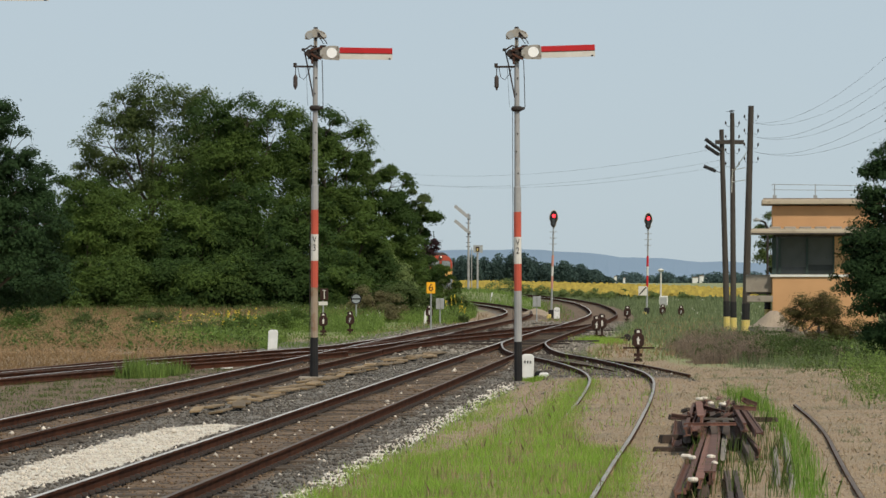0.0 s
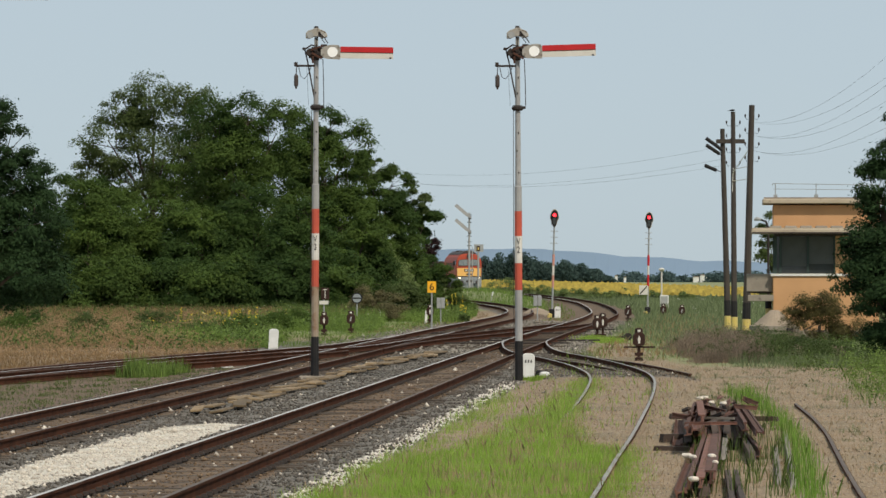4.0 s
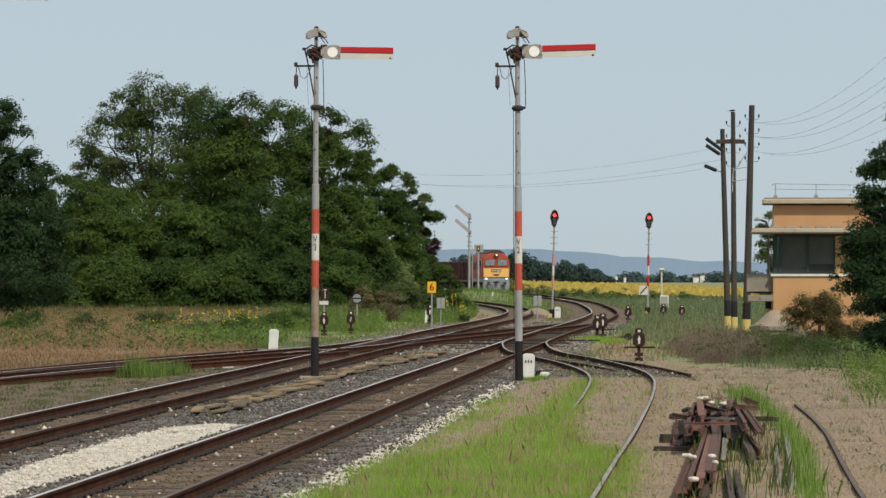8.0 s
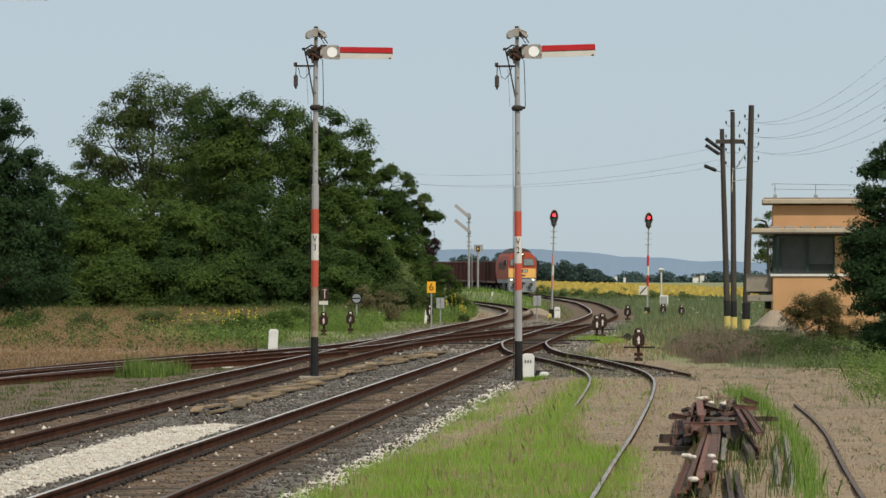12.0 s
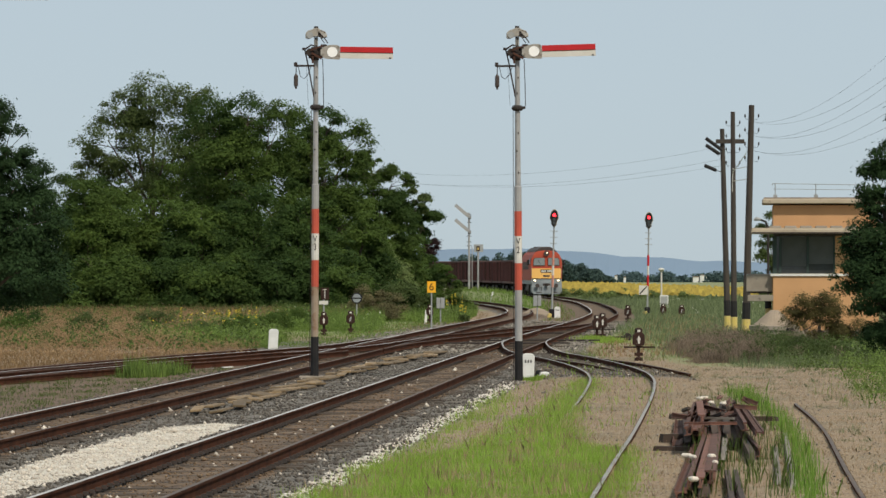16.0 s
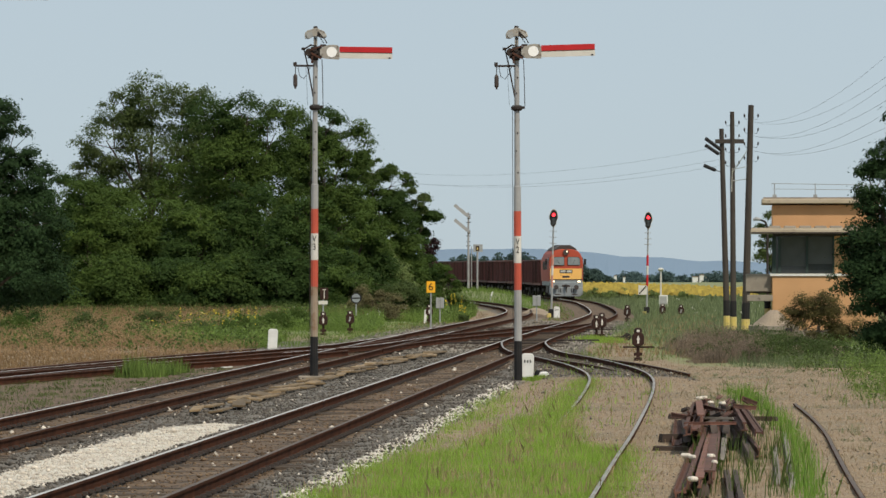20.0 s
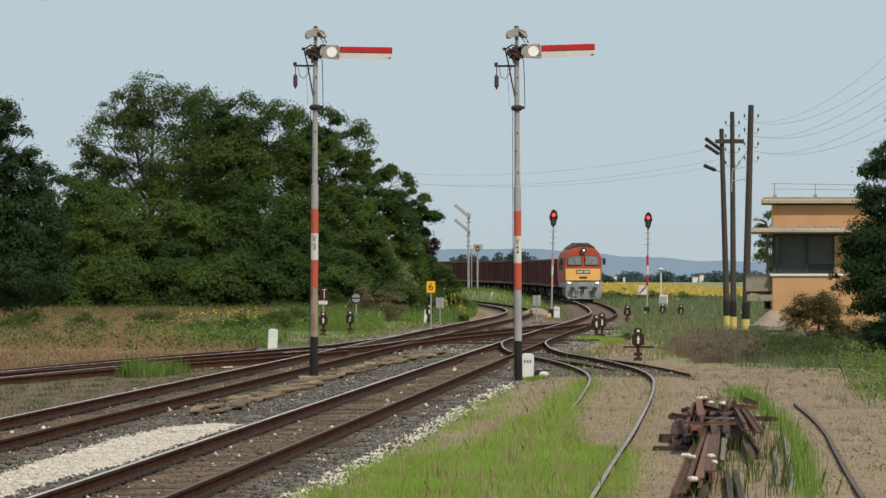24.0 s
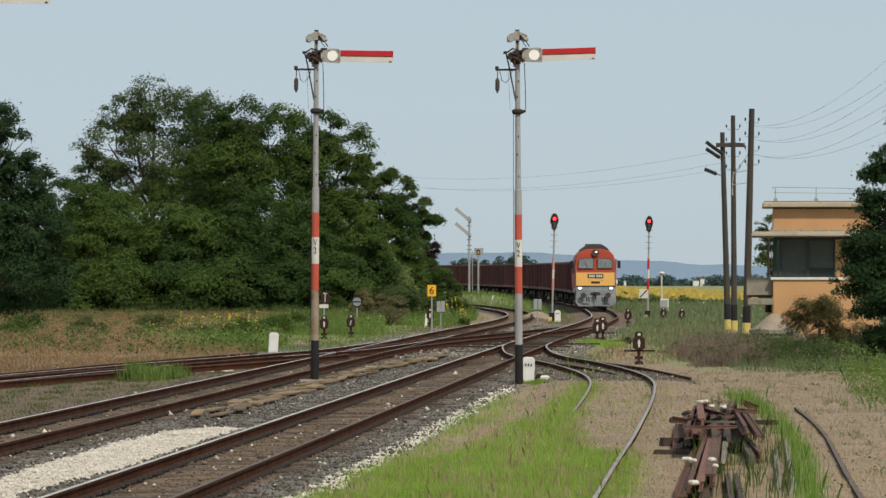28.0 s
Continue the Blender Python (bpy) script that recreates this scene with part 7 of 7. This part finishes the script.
x, y = spread(260000, 158, 335, lambda x, y: (x > line_a(y) + 1.9) & (x < np.maximum(9.5, line_a(y) + 6)) & (waves(x, y, 3.0, 51) > rng.uniform(-0.2, 1.2, len(x))))
blades("lantern_grass", x, y, rng.uniform(0.05, 0.22, len(x)), 0.015, GRASS_MID, "short green grass round the points lanterns", "grass", 0.5)
x, y = spread(160000, 222, 345, lambda x, y: (np.abs(x - line_b(y)) > 1.9) & (x > line_b(y) - 5.0) & (x < line_b(y) + 3.0) & (waves(x, y, 2.2, 98) > rng.uniform(-0.2, 1.3, len(x))))
blades("curve_straw", x, y, rng.uniform(0.03, 0.16, len(x)), 0.03, STRAW_TAN, "thin dry grass on the earth beside the curve", "grass", 0.8)
n = 420
x = 7.7 + 5.3 * rng.random(n) ** 0.85
y = 153.5 + 1.3 * waves(x, 0 * x, 1.4, 65) + 30 * rng.random(n) ** 1.4
hh = rng.uniform(0.45, 1.02, n) * fade(x, 7.3, 9.0) * (0.8 + 0.2 * waves(x, y, 2.5, 61)) * (1 - 0.45 * fade(x, 11.5, 13))
k = rng.random(n) < 0.85 - 0.75 * fade(x - 0.028 * (y - 153), 9.0, 9.9)
herbs("brown_weeds", x[k], y[k], hh[k] * 1.1, 0.036, 150, STRAW_DULL, "dense brown withered weeds before the poles", "weeds", 0.55, 0.03)
herbs("green_undergrowth", x[~k], y[~k], hh[~k] * 0.9, 0.055, 190, LEAF_GREY, "dull green weeds among the withered ones", "weeds", 0.6, 0.03)
x, y, hh = np.repeat(x[k], 190), np.repeat(y[k], 190), np.repeat(hh[k], 190)
x, y = x + rng.normal(0, 0.2, len(x)), y + rng.normal(0, 0.3, len(x))
blades("withered_stalks", x, y, hh * rng.uniform(0.35, 1.2, len(x)), 0.007, STRAW_DULL, "thin brown stalks of withered weeds", "weeds", 0.4)
x, y = spread(260000, 146, 206, lambda x, y: (x > 8.6) & (waves(x, y, 2.0, 62) > rng.uniform(-0.3, 1.3, len(x)) - 0.9 * fade(x, 9.5, 11)))
blades("mixed_weeds", x, y, rng.uniform(0.1, 0.5, len(x)) * fade(-x, -14.6, -12.5), 0.014, FIELD, "grey-green weeds mixed with withered ones", "weeds", 0.4)
x, y = spread(160000, 96, 150, lambda x, y: (x > 0.0815 * y + 0.5 * waves(x, y, 3, 64) + rng.normal(0, 0.25, len(x))) & (y > 104 + 10 * rng.random(len(x))) & (waves(x, y, 1.2, 63) > rng.uniform(-0.4, 1.0, len(x))))
blades("corner_weeds", x, y, rng.uniform(0.1, 0.4, len(x)), 0.009, GRASS_MID, "tall pale-green weeds at the edge of the yard", "weeds", 0.6)
k = rng.random(len(x)) < 0.06
herbs("corner_leaves", x[k], y[k], rng.uniform(0.3, 0.75, k.sum()), 0.055, 34, GRASS_MID, "leafy pale-green weeds at the edge of the yard", "weeds", 0.5, 0.08)
x, y = spread(3000, 58, 152, lambda x, y: (x > np.where(y > 104, 5.6 + 0.02 * (y - 110), line_g(y) + 0.9)) & (rng.random(len(x)) < 0.25 + 0.5 * fade(y, 120, 146)))
x, y = np.repeat(x, 26), np.repeat(y, 26)
x, y = x + rng.normal(0, 0.07, len(x)), y + rng.normal(0, 0.25, len(x))
blades("earth_weeds", x, y, rng.uniform(0.02, 0.13, len(x)), 0.009, FIELD, "sparse low weeds on trodden earth", "weeds", 0.8)
x, y = spread(70000, 140, 200, lambda x, y: (x > 10.0) & (waves(x, y, 3, 20) > rng.uniform(-0.5, 1, len(x))))
k = rng.random(len(x)) < 0.3
herbs("yard_edge_weeds", x[k], y[k], rng.uniform(0.15, 0.55, k.sum()), 0.07, 9, GRASS_DARK, "green weeds at the foot of the signal box", "weeds", 0.6, 0.08)


px, py = 2.28 + rng.normal(0, 0.15, 1200), 128.6 + rng.normal(0, 0.4, 1200)
blades("post_grass", px, py, rng.uniform(0.04, 0.17, 1200), 0.014, GRASS, "green tuft round a white marker post", "grass", 0.5)
px, py = 6.1 + rng.normal(0, 0.4, 2500), 197 + rng.normal(0, 1.6, 2500)
blades("lantern_tuft", px, py, rng.uniform(0.08, 0.3, 2500), 0.02, GRASS, "bright green tuft round two points lanterns", "grass", 0.5)


def flowers(name, n, y0, y1, keep, lo, hi, r, material, label):
    x, y = spread(n, y0, y1, keep)
    c = np.stack([x, y, height(x, y) + rng.uniform(lo, hi, len(x))], -1)
    return stuff(name, soup(name, leaf_faces(c, r, 1.5), 3, material), label, "flowers")


flowers("white_flowers", 9000, 200, 320, lambda x, y: LEFT(x, y) & (x > -10.5) & (waves(x, y, 6, 22) > 0.55), 0.45, 0.85, 0.06, PETAL_WHITE, "white umbels above the green weeds")
flowers("yellow_flowers", 7000, 195, 240, lambda x, y: LEFT(x, y) & (np.abs(x + 9.2) < 2.2) & (waves(x, y, 1.8, 23) > 0.55), 0.55, 0.95, 0.085, PETAL_BRIGHT, "yellow flowers above the green weeds")
flowers("field_flowers", 5000, 250, 420, lambda x, y: (x > line_a(y) + 5) & (waves(x, y, 12, 24) > 0.65), 0.3, 0.6, 0.085, PETAL_WHITE, "white flowers over the field weeds")


# ---- a small bird ----
bird = thing("bird", "small dark bird that flies off from the poles", "bird")
part("body", Geo().tube([(-0.13, 0, 0), (-0.06, 0, 0.01), (0.03, 0, 0.015), (0.1, 0, 0.02), (0.14, 0, 0.02)], [0.012, 0.035, 0.045, 0.028, 0.008], 8), BLACK, bird)
part("tail", Geo().plate([(-0.24, -0.012), (-0.12, -0.008), (-0.12, 0.008), (-0.24, 0.0)], -0.03, 0.03), BLACK, bird)
wings = [part("wing", Geo().add([(0.06, 0, 0.02), (-0.06, 0, 0.02), (-0.09, s * 0.2, 0.02), (0.0, s * 0.24, 0.02), (0.05, s * 0.12, 0.03), (0.03, 0, 0.03), (-0.04, 0, 0.03), (-0.06, s * 0.18, 0.028)],
                               [(0, 1, 2, 3, 4), (5, 4, 3, 7, 6), (0, 4, 5), (1, 6, 7, 2), (2, 7, 3), (0, 5, 6, 1)]), BLACK, bird) for s in (-1, 1)]


# ---- everything that moves: the train, the bird, boughs in the wind ----
def train_at(t):
    """Distance of the locomotive's front along the main track."""
    return float(np.interp(t, [0, 6, 10, 14.5, 18.5, 21.5, 24.5, 28], [606, 552, 516, 475, 438.5, 411, 383, 349]))


def vehicle_pose(front, length, origin):
    """A vehicle on the main track: its front end, its length and where its origin lies behind the front."""
    a, b = front + length * 0.2, front + length * 0.8
    pa, pb = Vector((float(line_a(a)), a, RAIL_Z)), Vector((float(line_a(b)), b, RAIL_Z))
    d = (pa - pb).normalized()
    p = pa - d * (origin - length * 0.2)
    return Matrix.Translation(p) @ Matrix.Rotation(math.atan2(d.x, -d.y), 4, "Z")


swaying = ((edge_tree, 0.9), (box_tree, 0.5), (walnut, 0.25))


def motions():
    times = [0, 2, 4, 6, 8, 10, 12.25, 14.5, 16.5, 18.5, 20, 21.5, 23, 24.5, 26.25, 28]
    walk(loco, [(t, vehicle_pose(train_at(t), 17.0, 0.0)) for t in times])
    for k, w in enumerate(wagons):
        walk(w, [(t, vehicle_pose(train_at(t) + 17.6 + 14.04 * k, 14.04, 7.02)) for t in times])

    turns = np.linspace(0, 28, 421)
    for v in [loco] + wagons:
        for axle in v.children_recursive:
            if axle.name.startswith("wheelset"):
                r, home = axle.location.z, axle.matrix_basis.copy()
                walk(axle, [(t, home @ Matrix.Rotation((606 - train_at(t)) / r, 4, "X")) for t in turns])
    perch = (13.36, 234.9, 10.15)
    way = [(14.4, perch), (14.6, (12.93, 225.5, 8.92)), (14.8, (13.83, 225, 9.2)), (15.0, (14.8, 224.5, 9.36)), (15.2, (15.9, 223.8, 9.34)), (15.4, (17.0, 223, 9.14)),
           (15.6, (18.2, 222.5, 8.88)), (15.8, (19.5, 222, 8.6)), (17.0, (27.0, 220, 7.5)), (20.0, (46.0, 215, 6.0)), (28.0, (98.0, 205, 12.0))]
    walk(bird, [(0.0, Matrix.Translation(perch)), (14.2, Matrix.Translation(perch))] + [(t, Matrix.Translation(p)) for t, p in way])
    beats = [(0.0, 0), (14.3, 0)] + [(14.3 + 0.1 * k, 35 if k % 2 else -25) for k in range(1, 28)] + [(28.0, 0)]
    for k, w in enumerate(wings):
        walk(w, [(t, Matrix.Rotation(radians(a if k else -a), 4, "X")) for t, a in beats])
    for k, (tr, sway) in enumerate(swaying):
        home = tr.matrix_basis.copy()
        walk(tr, [(t, home @ Matrix.Rotation(radians(sway * math.sin(1.1 * t + k) + 0.4 * sway * math.sin(2.3 * t + 2 * k)), 4, "Y")) for t in np.linspace(0, 28, 29)])


motions()
